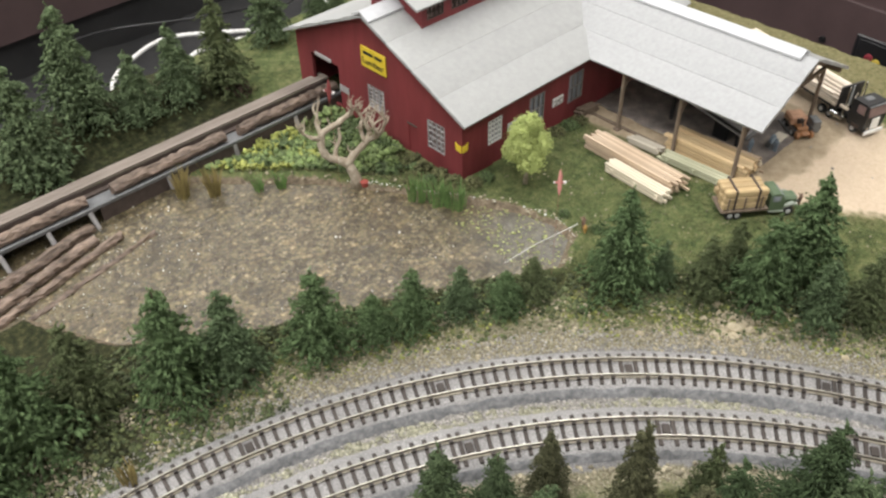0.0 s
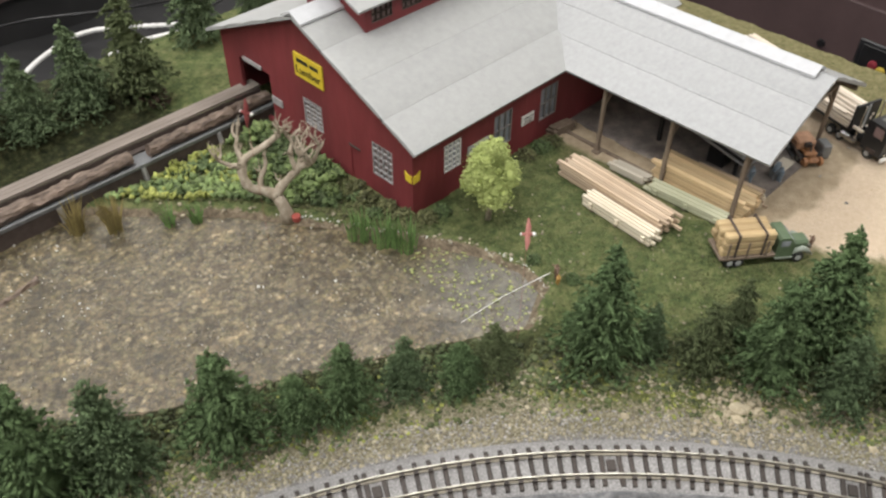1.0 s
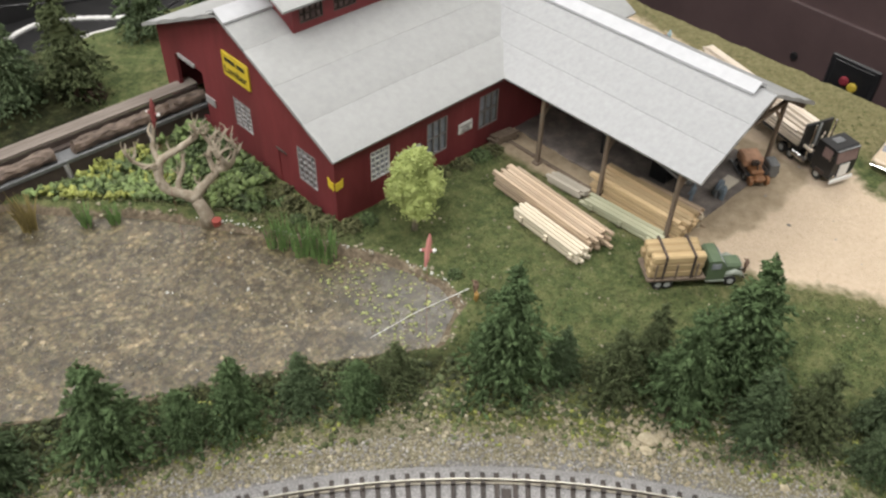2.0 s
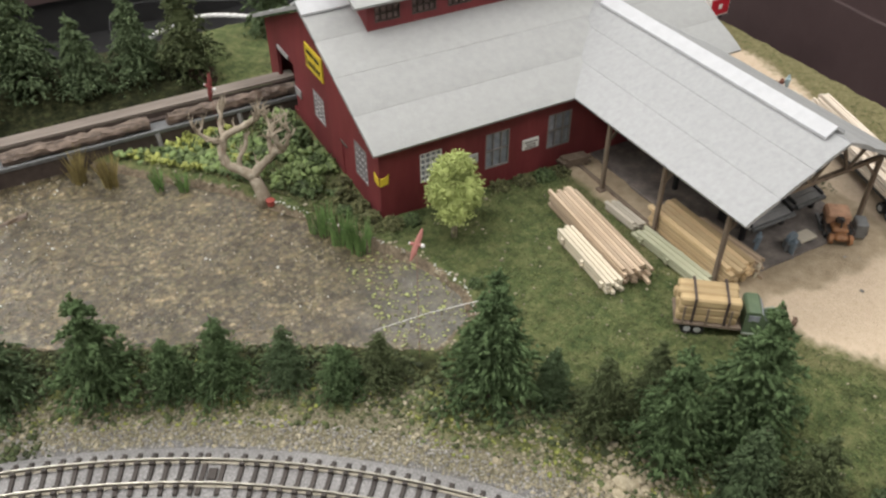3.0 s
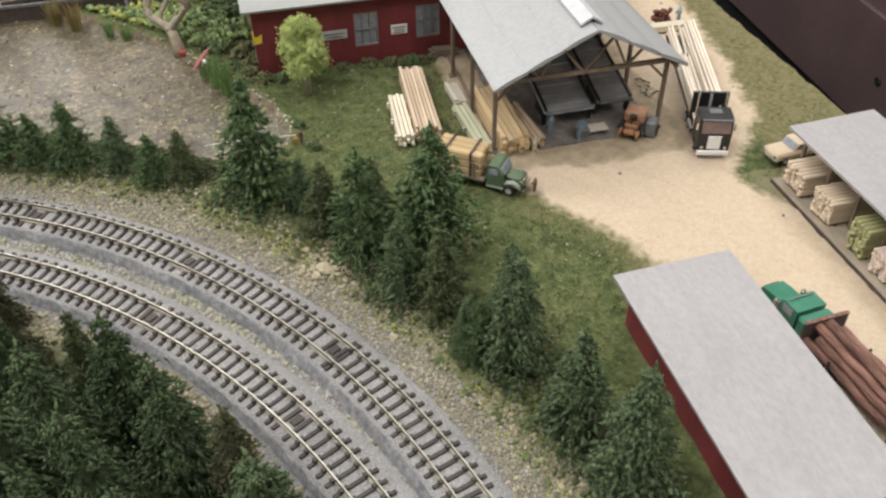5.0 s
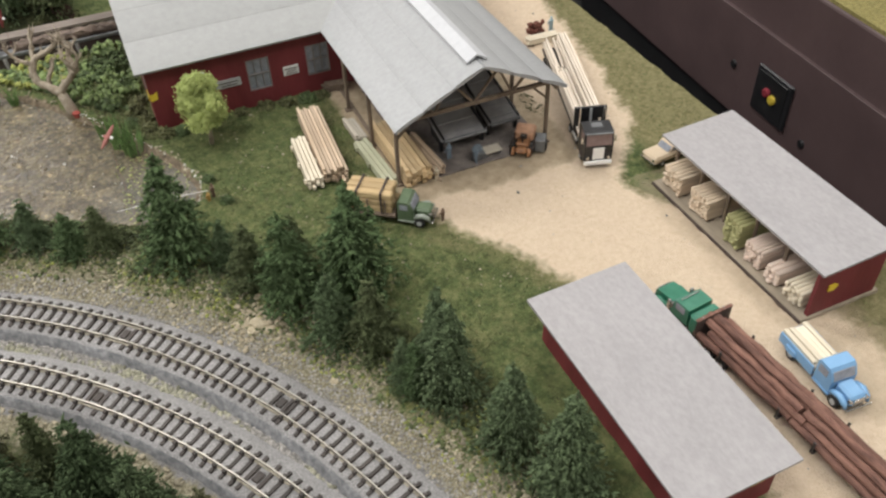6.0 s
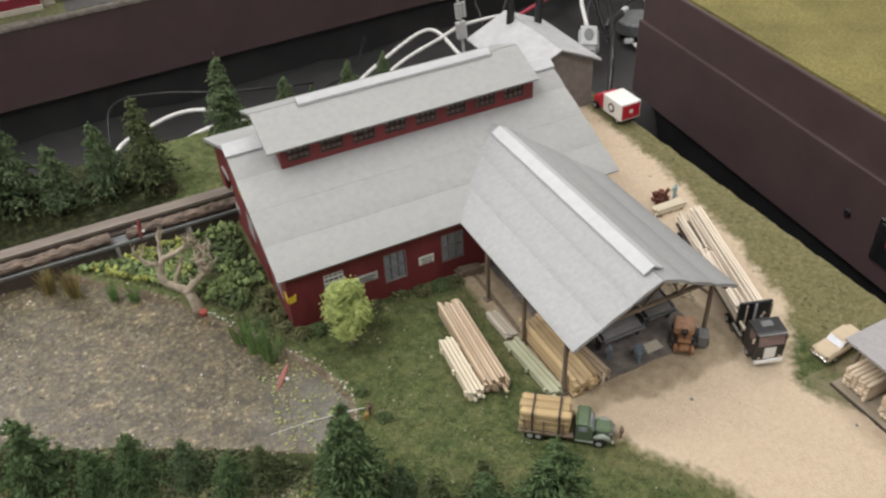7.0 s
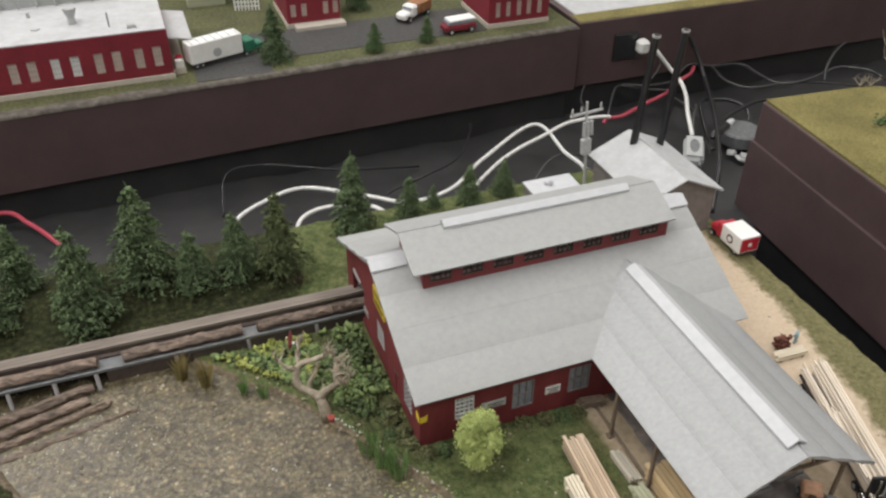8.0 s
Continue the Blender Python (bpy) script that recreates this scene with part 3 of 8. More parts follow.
def water_material():
    """Clear rippled resin over a pebbly, leaf-strewn bed."""
    m = bpy.data.materials.new("resin_water")
    m.use_nodes = True
    n, l = m.node_tree.nodes, m.node_tree.links
    b = n["Principled BSDF"]
    tc = n.new("ShaderNodeTexCoord")

    def noise(scale, detail, vec=None):
        t = n.new("ShaderNodeTexNoise")
        t.inputs["Scale"].default_value, t.inputs["Detail"].default_value, t.inputs["Roughness"].default_value = scale, detail, 0.65
        l.new(vec or tc.outputs["Object"], t.inputs["Vector"])
        return t

    def ramp(src, stops):
        r = n.new("ShaderNodeValToRGB")
        r.color_ramp.elements[0].position, r.color_ramp.elements[1].position = stops[0][0], stops[-1][0]
        r.color_ramp.elements[0].color, r.color_ramp.elements[1].color = (*stops[0][1], 1), (*stops[-1][1], 1)
        for p, c in stops[1:-1]:
            r.color_ramp.elements.new(p).color = (*c, 1)
        l.new(src, r.inputs["Fac"])
        return r.outputs["Color"]

    def mix(fac, a, c, blend="MIX"):
        x = n.new("ShaderNodeMixRGB")
        x.blend_type = blend
        if isinstance(fac, float):
            x.inputs[0].default_value = fac
        else:
            l.new(fac, x.inputs[0])
        l.new(a, x.inputs[1])
        l.new(c, x.inputs[2])
        return x.outputs[0]

    warp = noise(500, 3)
    vec = n.new("ShaderNodeMixRGB")
    vec.blend_type, vec.inputs[0].default_value = "ADD", 0.0030
    l.new(tc.outputs["Object"], vec.inputs[1])
    l.new(warp.outputs["Color"], vec.inputs[2])
    cell = n.new("ShaderNodeTexVoronoi")
    cell.inputs["Scale"].default_value = 400
    l.new(vec.outputs[0], cell.inputs["Vector"])
    sep = n.new("ShaderNodeSeparateColor")
    l.new(cell.outputs["Color"], sep.inputs[0])
    pebble = ramp(sep.outputs[0], [(0.0, (0.058, 0.044, 0.026)), (0.25, (0.108, 0.082, 0.046)), (0.5, (0.160, 0.125, 0.070)), (0.75, (0.146, 0.128, 0.062)), (0.9, (0.265, 0.216, 0.130)), (1.0, (0.385, 0.322, 0.215))])
    # Pale cell middles and dark borders paint shaded relief onto the pebbles.
    rim = ramp(cell.outputs["Distance"], [(0.12, (1.25, 1.22, 1.18)), (0.42, (0.92, 0.92, 0.92)), (0.62, (0.50, 0.49, 0.47))])
    pebble = mix(1.0, pebble, rim, "MULTIPLY")
    fine = ramp(noise(340, 12).outputs["Fac"], [(0.36, (0.036, 0.031, 0.017)), (0.5, (0.107, 0.091, 0.052)), (0.63, (0.310, 0.265, 0.168))])
    colour = mix(0.70, fine, pebble)
    broad = ramp(noise(22, 5).outputs["Fac"], [(0.35, (0.93, 0.93, 0.93)), (0.7, (0.66, 0.67, 0.64))])
    patchy = ramp(noise(85, 4).outputs["Fac"], [(0.36, (0.58, 0.56, 0.50)), (0.52, (1.0, 0.99, 0.97)), (0.68, (1.32, 1.24, 1.14))])
    colour = mix(1.0, mix(1.0, colour, broad, "MULTIPLY"), patchy, "MULTIPLY")
    grain = ramp(noise(1100, 6).outputs["Fac"], [(0.36, (0.66, 0.66, 0.66)), (0.5, (1.0, 1.0, 1.0)), (0.64, (1.42, 1.40, 1.36))])
    colour = mix(1.0, colour, grain, "MULTIPLY")
    silt = ramp(noise(300, 8).outputs["Fac"], [(0.35, (0.105, 0.105, 0.095)), (0.55, (0.16, 0.158, 0.145)), (0.72, (0.25, 0.24, 0.20))])
    a = n.new("ShaderNodeAttribute")
    a.attribute_name = "silt"
    colour = mix(a.outputs["Fac"], colour, silt)
    l.new(colour, b.inputs["Base Color"])
    b.inputs["Roughness"].default_value = 0.4
    b.inputs["Coat Weight"].default_value, b.inputs["Coat Roughness"].default_value = 0.58, 0.05
    bump = n.new("ShaderNodeBump")
    bump.inputs["Strength"].default_value, bump.inputs["Distance"].default_value = 0.8, 0.0018
    l.new(noise(300, 5).outputs["Fac"], bump.inputs["Height"])
    l.new(bump.outputs["Normal"], b.inputs["Normal"])
    chop = n.new("ShaderNodeBump")
    chop.inputs["Strength"].default_value, chop.inputs["Distance"].default_value = 0.8, 0.0006
    l.new(noise(420, 3).outputs["Fac"], chop.inputs["Height"])
    l.new(chop.outputs["Normal"], b.inputs["Coat Normal"])
    return m


M_WATER = water_material()


def build_pond():
    xs, ys = np.arange(-0.32, 0.30, 0.003), np.arange(0.172, 0.412, 0.003)
    gx, gy = np.meshgrid(xs, ys)
    keep = edge_distance(POND, gx, gy) < 0.004
    bm = bmesh.new()
    grid = {}
    for j in range(len(ys)):
        for i in range(len(xs)):
            if keep[j, i]:
                x, y = float(gx[j, i]), float(gy[j, i])
                grid[i, j] = bm.verts.new((x, y, -0.0008 + 0.00025 * float(wobble(x, y, 190, 0.7))))
    for i, j in list(grid):
        q = [(i, j), (i + 1, j), (i + 1, j + 1), (i, j + 1)]
        if all(k in grid for k in q):
            bm.faces.new([grid[k] for k in q])
    ob = part("water", bm, M_WATER, None, smooth=True)
    co = np.array([v.co[:] for v in ob.data.vertices])
    silt = 0.6 * step(0.050, 0.012, np.hypot(co[:, 0] - 0.280, co[:, 1] - 0.205) + 0.006 * wobble(co[:, 0], co[:, 1], 140))
    ob.data.attributes.new("silt", "FLOAT", "POINT").data.foreach_set("value", silt.astype(np.float32))
    tagged(ob, "shallow brown mill pond of rippled clear resin", "water", kind="structure")


build_pond()

# module side, aisle cloth, hall
# The side board is coloured black for the shade of the east gap.
tagged(part("module_side", boxm(EDGE_X + 0.0005, EDGE_X + 0.003, SOUTH, EDGE_Y, -0.30, -0.0025, 0.0006), M_GAPSHADE), "side board of the layout module, black for the shaded gap", "fascia", kind="structure")
tagged(part("module_end", boxm(WEST, EDGE_X + 0.003, EDGE_Y + 0.0005, EDGE_Y + 0.003, -0.30, -0.0025, 0.0006), M_CLOTH), "dark painted end board of the layout module", "fascia", kind="structure")


def arc(circle, offset, a0, a1, n):
    return [(circle[0] + (circle[2] + offset) * math.cos(a), circle[1] + (circle[2] + offset) * math.sin(a)) for a in [radians(a0 + (a1 - a0) * i / (n - 1)) for i in range(n)]]


def build_track(circle, label, first_joint, a0=-32, a1=122):
    root = thing("railway_track", (0, 0, -0.0035), label, "railway track")
    n = 240
    joints = [first_joint + 14.6 * k for k in range(-4, 5)]
    # roadbed with sloping shoulders
    bm = bmesh.new()
    prof = [(-0.0109, -0.0060), (-0.0106, 0.0006), (-0.006, 0.0010), (0.0, 0.0009), (0.006, 0.0010), (0.0108, 0.0004), (0.0165, -0.0045)]
    rows = []
    for k, (off, dz) in enumerate(prof):
        rows.append([bm.verts.new((x, y, dz + 0.00035 * float(wobble(x, y, 900, k)))) for x, y in arc(circle, off, a0, a1, n * 2)])
    for ra, rb in zip(rows, rows[1:]):
        for i in range(len(ra) - 1):
            bm.faces.new((ra[i], rb[i], rb[i + 1], ra[i + 1]))
    part("roadbed", bm, M_BALLAST, root, "grey ballast roadbed", smooth=True)
    bm = bmesh.new()
    rows = []
    for k, (off, dz) in enumerate([(-0.0106, 0.0009), (-0.0112, 0.0006), (-0.0126, -0.0030), (-0.0140, -0.0050)]):
        rows.append([bm.verts.new((x, y, dz + 0.00035 * float(wobble(x, y, 700, k)) - (0.0010 * (float(wobble(x, y, 130, 4.0)) > 0.45) if k < 2 else 0.0))) for x, y in arc(circle, off + 0.0, a0, a1, n * 2)])
    for ra, rb in zip(rows, rows[1:]):
        for i in range(len(ra) - 1):
            bm.faces.new((ra[i], rb[i], rb[i + 1], ra[i + 1]))
    part("roadbed_edge", bm, M_SHOULDER, root, "blue-grey sloping roadbed edge", smooth=True)
    # rails
    for side in (-1, 1):
        shape = [(-0.0009, 0.0015), (0.0009, 0.0015), (0.0009, 0.0018), (0.0002, 0.0021), (0.0002, 0.0031), (-0.0002, 0.0031), (-0.0002, 0.0021), (-0.0009, 0.0018)]
        head = [(0.0004, 0.0031), (0.0004, 0.0035), (0.00024, 0.0037), (-0.00024, 0.0037), (-0.0004, 0.0035), (-0.0004, 0.0031)]
        rail = None
        for outline in (shape, head):
            bm = bmesh.new()
            rings = [[bm.verts.new((x, y, h)) for x, y in arc(circle, side * 0.0049 + o, a0, a1, n)] for o, h in outline]
            for ra, rb in zip(rings, rings[1:] + rings[:1]):
                for i in range(n - 1):
                    bm.faces.new((ra[i], rb[i], rb[i + 1], ra[i + 1]))
            if rail is None:
                rail = part("rail", bm, M_RAILWEB, root, "dulled metal rail")
            else:
                part("rail_head", bm, M_RAIL, rail, "bright worn rail head")
    # sleepers
    spike = bmesh.new()
    for s in (-1, 1):
        for d in (-0.0010, 0.0010):
            block(spike, s * 0.0049 + d - 0.0006, s * 0.0049 + d + 0.0006, -0.0008, 0.0008, 0.0015, 0.0028)
    block(spike, -0.0089, 0.0089, -0.00082, 0.00082, 0.0, 0.0016, 0.0002)
    tie = finish(spike, "sleeper", M_TIE)
    bm = bmesh.new()
    block(bm, -0.0024, 0.0024, -0.0017, 0.0017, 0.0, 0.0016, 0.0003)
    for sy in (-0.0033, 0.0033):
        block(bm, -0.0087, 0.0087, sy - 0.0009, sy + 0.0009, 0.0, 0.0016, 0.0002)
    joiner = finish(bm, "joiner", M_TIE)
    for a in joints:
        ob = part("joiner", joiner, None, root, "dark plastic track joiner")
        ob.matrix_basis = pose(circle[0] + circle[2] * math.cos(radians(a)), circle[1] + circle[2] * math.sin(radians(a)), 0.0002, 0, 0, a)
    count = int(radians(a1 - a0) * circle[2] / 0.00525)
    for i in range(min(count, 300)):
        a = a0 + (a1 - a0) * (i + 0.5) / count
        if not -20 < a < 108 or min(abs(a - j) for j in joints) < math.degrees(0.0054 / circle[2]):
            continue
        ob = part("sleeper", tie, None, root)
        ob.matrix_basis = pose(circle[0] + circle[2] * math.cos(radians(a)), circle[1] + circle[2] * math.sin(radians(a)), 0.0002, 0, 0, a)


build_track(OUTER, "curved model railway track with brown sleepers and silver rails", 45.4)
build_track(INNER, "inner curved model railway track with brown sleepers on grey ballast", 44.7)

# ---------------------------------------------------------------- sawmill
MX0, MX1, MY0, MY1, RIDGE_Y = 0.282, 0.4865, 0.2685, 0.4215, 0.345
EAVE_Z, RIDGE_Z = 0.0415, 0.0785


def roof_slope(root, name, low0, low1, high0, high1, bands, thick=0.0012, label="", material=None, lip=0.00026):
    """A roof slope of overlapping sheets: low0-low1 its eave, high0-high1 its top edge."""
    l0, l1, h0, h1 = map(Vector, (low0, low1, high0, high1))
    nrm = (l1 - l0).cross(h0 - l0).normalized()
    if nrm.z < 0:
        nrm = -nrm
    seg = 8 if bands > 1 else 2
    for k in range(bands):
        a, b = k / bands, min(1.0, (k + 1) / bands + (0.02 if k < bands - 1 else 0))
        bm = bmesh.new()
        rows = []
        for i in range(seg + 1):
            f = a + (b - a) * i / seg
            lift = lip * (1 - i / seg) ** 3 + (0.0042 * (i / seg) * (1 - i / seg) * (1 - 0.6 * i / seg) if bands > 1 else 0.0)
            q0, q1 = l0.lerp(h0, f), l1.lerp(h1, f)
            rows.append([bm.verts.new(q + nrm * e) for q, e in ((q0, 0.0), (q1, 0.0), (q0, lift + thick), (q1, lift + thick))])
        for r0, r1 in zip(rows, rows[1:]):
            for c0, c1 in ((0, 1), (2, 3), (0, 2), (1, 3)):
                bm.faces.new((r0[c0], r0[c1], r1[c1], r1[c0]))
        for r in (rows[0], rows[-1]):
            bm.faces.new((r[0], r[1], r[3], r[2]))
        part(name, bm, material or M_ROOF, root, label if k == 0 else "")


def wall_with_openings(axis, at, thick, u0, u1, z0, z1, holes, top=None):
    """A wall in the plane axis=at, cut round rectangular holes (u0,u1,z0,z1); top(u) gives a sloping head."""
    bm = bmesh.new()
    us = sorted({u0, u1, *[h[0] for h in holes], *[h[1] for h in holes], *([RIDGE_Y] if top else [])})
    us = [u for u in us if u0 <= u <= u1]
    for a, b in zip(us, us[1:]):
        mid = (a + b) / 2
        spans, z = [], z0
        for h in sorted((h for h in holes if h[0] < mid < h[1]), key=lambda h: h[2]):
            spans.append((z, h[2]))
            z = h[3]
        spans.append((z, None))
        for za, zb in spans:
            ta, tb = (zb, zb) if zb is not None else ((top(a), top(b)) if top else (z1, z1))
            outline = [(a, za), (b, za), (b, tb), (a, ta)]
            prism(bm, outline, axis, at, at + thick)
    bmesh.ops.remove_doubles(bm, verts=bm.verts, dist=1e-6)
    return bm


def window(root, axis, at, out, u0, u1, z0, z1, cols=3, rows=4, frame_mat=None, glass=None):
    """A sash window in an opening; out is +1 or -1, the way that it faces."""
    sash = thing("window", (0, 0, 0), "", "")
    sash.parent = root
    for k in ("label", "category"):
        if k in sash:
            del sash[k]
    fm = frame_mat or M_SASH
    a, b = sorted((at + out * 0.0004, at - out * 0.0008))
    bm = bmesh.new()
    w = 0.0006

    def bar(p0, p1, q0, q1):
        if axis == "y":
            block(bm, p0, p1, a, b, q0, q1)
        else:
            block(bm, a, b, p0, p1, q0, q1)
    bar(u0, u1, z0, z0 + w)
    bar(u0, u1, z1 - w, z1)
    bar(u0, u0 + w, z0 + w, z1 - w)
    bar(u1 - w, u1, z0 + w, z1 - w)
    for i in range(1, cols):
        u = u0 + (u1 - u0) * i / cols
        bar(u - 0.00022, u + 0.00022, z0 + w, z1 - w)
    part("frame", bm, fm, sash)
    bm = bmesh.new()
    for j in range(1, rows):
        z = z0 + (z1 - z0) * j / rows
        if axis == "y":
            block(bm, u0 + w, u1 - w, a + 0.0001, b - 0.0001, z - 0.00025, z + 0.00025)
        else:
            block(bm, a + 0.0001, b - 0.0001, u0 + w, u1 - w, z - 0.00025, z + 0.00025)
    part("glazing_bar", bm, fm, sash)
    c = at - out * 0.0012
    bm = bmesh.new()
    if axis == "y":
        block(bm, u0, u1, c - 0.0002, c + 0.0002, z0, z1)
    else:
        block(bm, c - 0.0002, c + 0.0002, u0, u1, z0, z1)
    part("pane", bm, glass or M_PANE, sash)


def slope_top(y):
    return EAVE_Z - 0.0015 + (RIDGE_Z - EAVE_Z) * (1 - abs(y - RIDGE_Y) / (RIDGE_Y - 0.262))


def build_mill():
    root = thing("sawmill", (0, 0, 0), "barn-red timber sawmill with pale grey sheet roof and raised clerestory", "building")
    base = -0.004
    gable_holes = [(0.2825, 0.2970, 0.0120, 0.0310), (0.3070, 0.3135, -0.001, 0.0205), (0.3350, 0.3500, 0.0165, 0.0325), (0.3785, 0.4065, 0.0040, 0.0330)]
    part("west_wall", wall_with_openings("x", MX0, 0.002, MY0, MY1, base, 0, gable_holes, slope_top), M_RED, root, "dark red plank gable wall")
    part("east_wall", wall_with_openings("x", MX1 - 0.002, 0.002, MY0, MY1, base, 0, [], slope_top), M_RED, root)
    front_holes = [(0.3030, 0.3145, 0.0155, 0.0315), (0.3385, 0.3520, 0.0115, 0.0315), (0.3745, 0.3885, 0.0125, 0.0320)]
    part("front_wall", wall_with_openings("y", MY0, 0.002, MX0 + 0.002, MX1 - 0.002, base, EAVE_Z, front_holes), M_RED, root, "dark red plank side wall")
    part("back_wall", boxm(MX0 + 0.002, MX1 - 0.002, MY1 - 0.002, MY1, base, EAVE_Z), M_RED, root)
    window(root, "x", MX0 + 0.0004, -1, *gable_holes[0], 4, 5, None, M_PANED)
    window(root, "x", MX0 + 0.0004, -1, *gable_holes[2], 3, 6, None, M_PANED)
    window(root, "y", MY0 + 0.0004, -1, *front_holes[0], 4, 5, M_WHITE)
    for h in front_holes[1:]:
        window(root, "y", MY0 + 0.0004, -1, *h, 3, 2, M_SASHD)
    door = part("door", boxm(MX0 + 0.0006, MX0 + 0.0014, 0.3070, 0.3135, -0.001, 0.0205), M_RED, root, "narrow red plank door")
    part("door_frame", boxm(MX0 - 0.0006, MX0 - 0.0001, 0.3060, 0.3145, 0.0205, 0.0215), M_TRIM, root)
    # dark doorway of the log chute
    part("chute_lintel", boxm(MX0 - 0.0012, MX0 - 0.0001, 0.3845, 0.4010, 0.0332, 0.0355, 0.0002), M_SASH, root, "pale weathered lintel board")
    sign = part("sign", boxm(MX0 - 0.0009, MX0 - 0.0001, 0.3305, 0.3530, 0.0442, 0.0574, 0.0001), M_YELLOW, root, "yellow painted lumber company sign")
    bm = bmesh.new()
    for y0, y1 in ((0.3335, 0.3400), (0.3415, 0.3505)):
        block(bm, MX0 - 0.00105, MX0 - 0.0009, y0, y1, 0.0528, 0.0549)
    part("lettering_bar", bm, M_BLACK, sign, "row of dark lettering")
    font = bpy.data.curves.new("word", "FONT")
    font.body, font.size, font.align_x, font.extrude = "Lumber", 0.0062, "CENTER", 0.0001
    word = new("word", font)
    me = bpy.data.meshes.new_from_object(word)
    bpy.data.objects.remove(word)
    me.materials.append(M_BLACK)
    me.transform(Matrix(((0, 0, -1, MX0 - 0.00105), (-1, 0, 0, 0.3420), (0, 1, 0, 0.0466), (0, 0, 0, 1))))
    part("lettering", me, None, sign, "painted word in dark letters")
    part("corner_sign", prismm([(0.2690, 0.0205), (0.2730, 0.0212), (0.2735, 0.0260), (0.2715, 0.0248), (0.2690, 0.0248)], "x", MX0 - 0.0006, MX0 - 0.0001), M_YELLOW, root, "small yellow corner sign")
    part("corner_sign", prismm([(MX0, 0.0205), (MX0 + 0.0040, 0.0212), (MX0 + 0.0045, 0.0262), (MX0 + 0.0025, 0.0248), (MX0, 0.0248)], "y", MY0 - 0.0006, MY0 - 0.0001), M_YELLOW, root)
    part("name_board", boxm(0.3190, 0.3340, MY0 - 0.0008, MY0 - 0.0001, 0.0180, 0.0232, 0.0001), M_POLE, root, "pale grey name board")
    part("name_board", boxm(0.3595, 0.3690, MY0 - 0.0008, MY0 - 0.0001, 0.0165, 0.0222, 0.0001), M_WHITE, root, "small white board with dark lines")
    for u0, u1, v in ((0.3605, 0.3680, 0.0206), (0.3615, 0.3672, 0.0191), (0.3608, 0.3676, 0.0176), (0.3205, 0.3325, 0.0212), (0.3220, 0.3312, 0.0194)):
        part("board_line", boxm(u0, u1, MY0 - 0.0010, MY0 - 0.0009, v - 0.0003, v + 0.0003), M_TRIM, root)
    part("notice_board", boxm(MX0 - 0.0008, MX0 - 0.0001, 0.3690, 0.3780, 0.0165, 0.0210, 0.0001), M_SASH, root, "small pale notice board")
    # roof
    xo0, xo1 = 0.277, 0.4908
    roof_slope(root, "roof_sheet", (xo0, 0.262, EAVE_Z), (xo1, 0.262, EAVE_Z), (xo0, RIDGE_Y, RIDGE_Z), (xo1, RIDGE_Y, RIDGE_Z), 4, label="light grey metal roof sheet")
    roof_slope(root, "roof_sheet", (xo0, 0.428, EAVE_Z), (xo1, 0.428, EAVE_Z), (xo0, RIDGE_Y, RIDGE_Z), (xo1, RIDGE_Y, RIDGE_Z), 4)
    part("ridge_cap", prismm([(RIDGE_Y - 0.0075, RIDGE_Z - 0.0008), (RIDGE_Y, RIDGE_Z + 0.0030), (RIDGE_Y + 0.0075, RIDGE_Z - 0.0008), (RIDGE_Y + 0.0075, RIDGE_Z + 0.0002), (RIDGE_Y, RIDGE_Z + 0.0042), (RIDGE_Y - 0.0075, RIDGE_Z + 0.0002)], "x", xo0 - 0.0005, 0.3035), M_CAP, root, "white ridge cap")
    part("ridge_cap", prismm([(RIDGE_Y - 0.0075, RIDGE_Z - 0.0008), (RIDGE_Y, RIDGE_Z + 0.0030), (RIDGE_Y + 0.0075, RIDGE_Z - 0.0008), (RIDGE_Y + 0.0075, RIDGE_Z + 0.0002), (RIDGE_Y, RIDGE_Z + 0.0042), (RIDGE_Y - 0.0075, RIDGE_Z + 0.0002)], "x", 0.4665, xo1 + 0.0005), M_CAP, root)
    # clerestory
    cx0, cx1, cy0, cy1 = 0.3035, 0.4665, 0.3225, 0.3675
    ce, cr = 0.0845, 0.0955
    holes = [(0.3075 + 0.0198 * i, 0.3075 + 0.0198 * i + 0.0135, 0.0735, 0.0815) for i in range(8)]
    part("clerestory_wall", wall_with_openings("y", cy0, 0.0015, cx0, cx1, 0.064, ce, holes), M_RED, root, "red clerestory wall")
    part("clerestory_wall", boxm(cx0, cx1, cy1 - 0.0015, cy1, 0.064, ce), M_RED, root)
    for x in (cx0, cx1 - 0.0015):
        part("clerestory_gable", prismm([(cy0 + 0.0015, 0.064), (cy1 - 0.0015, 0.064), (cy1 - 0.0015, ce), (RIDGE_Y, cr - 0.001), (cy0 + 0.0015, ce)], "x", x, x + 0.0015), M_RED, root)
    for h in holes:
        window(root, "y", cy0 + 0.0004, -1, *h, 4, 2, M_TRIM, M_PANED)
    roof_slope(root, "clerestory_roof", (0.2955, 0.3176, ce - 0.0005), (0.4675, 0.3176, ce - 0.0005), (0.2955, RIDGE_Y, cr), (0.4675, RIDGE_Y, cr), 1)
    roof_slope(root, "clerestory_roof", (0.2955, 0.3724, ce - 0.0005), (0.4675, 0.3724, ce - 0.0005), (0.2955, RIDGE_Y, cr), (0.4675, RIDGE_Y, cr), 1)
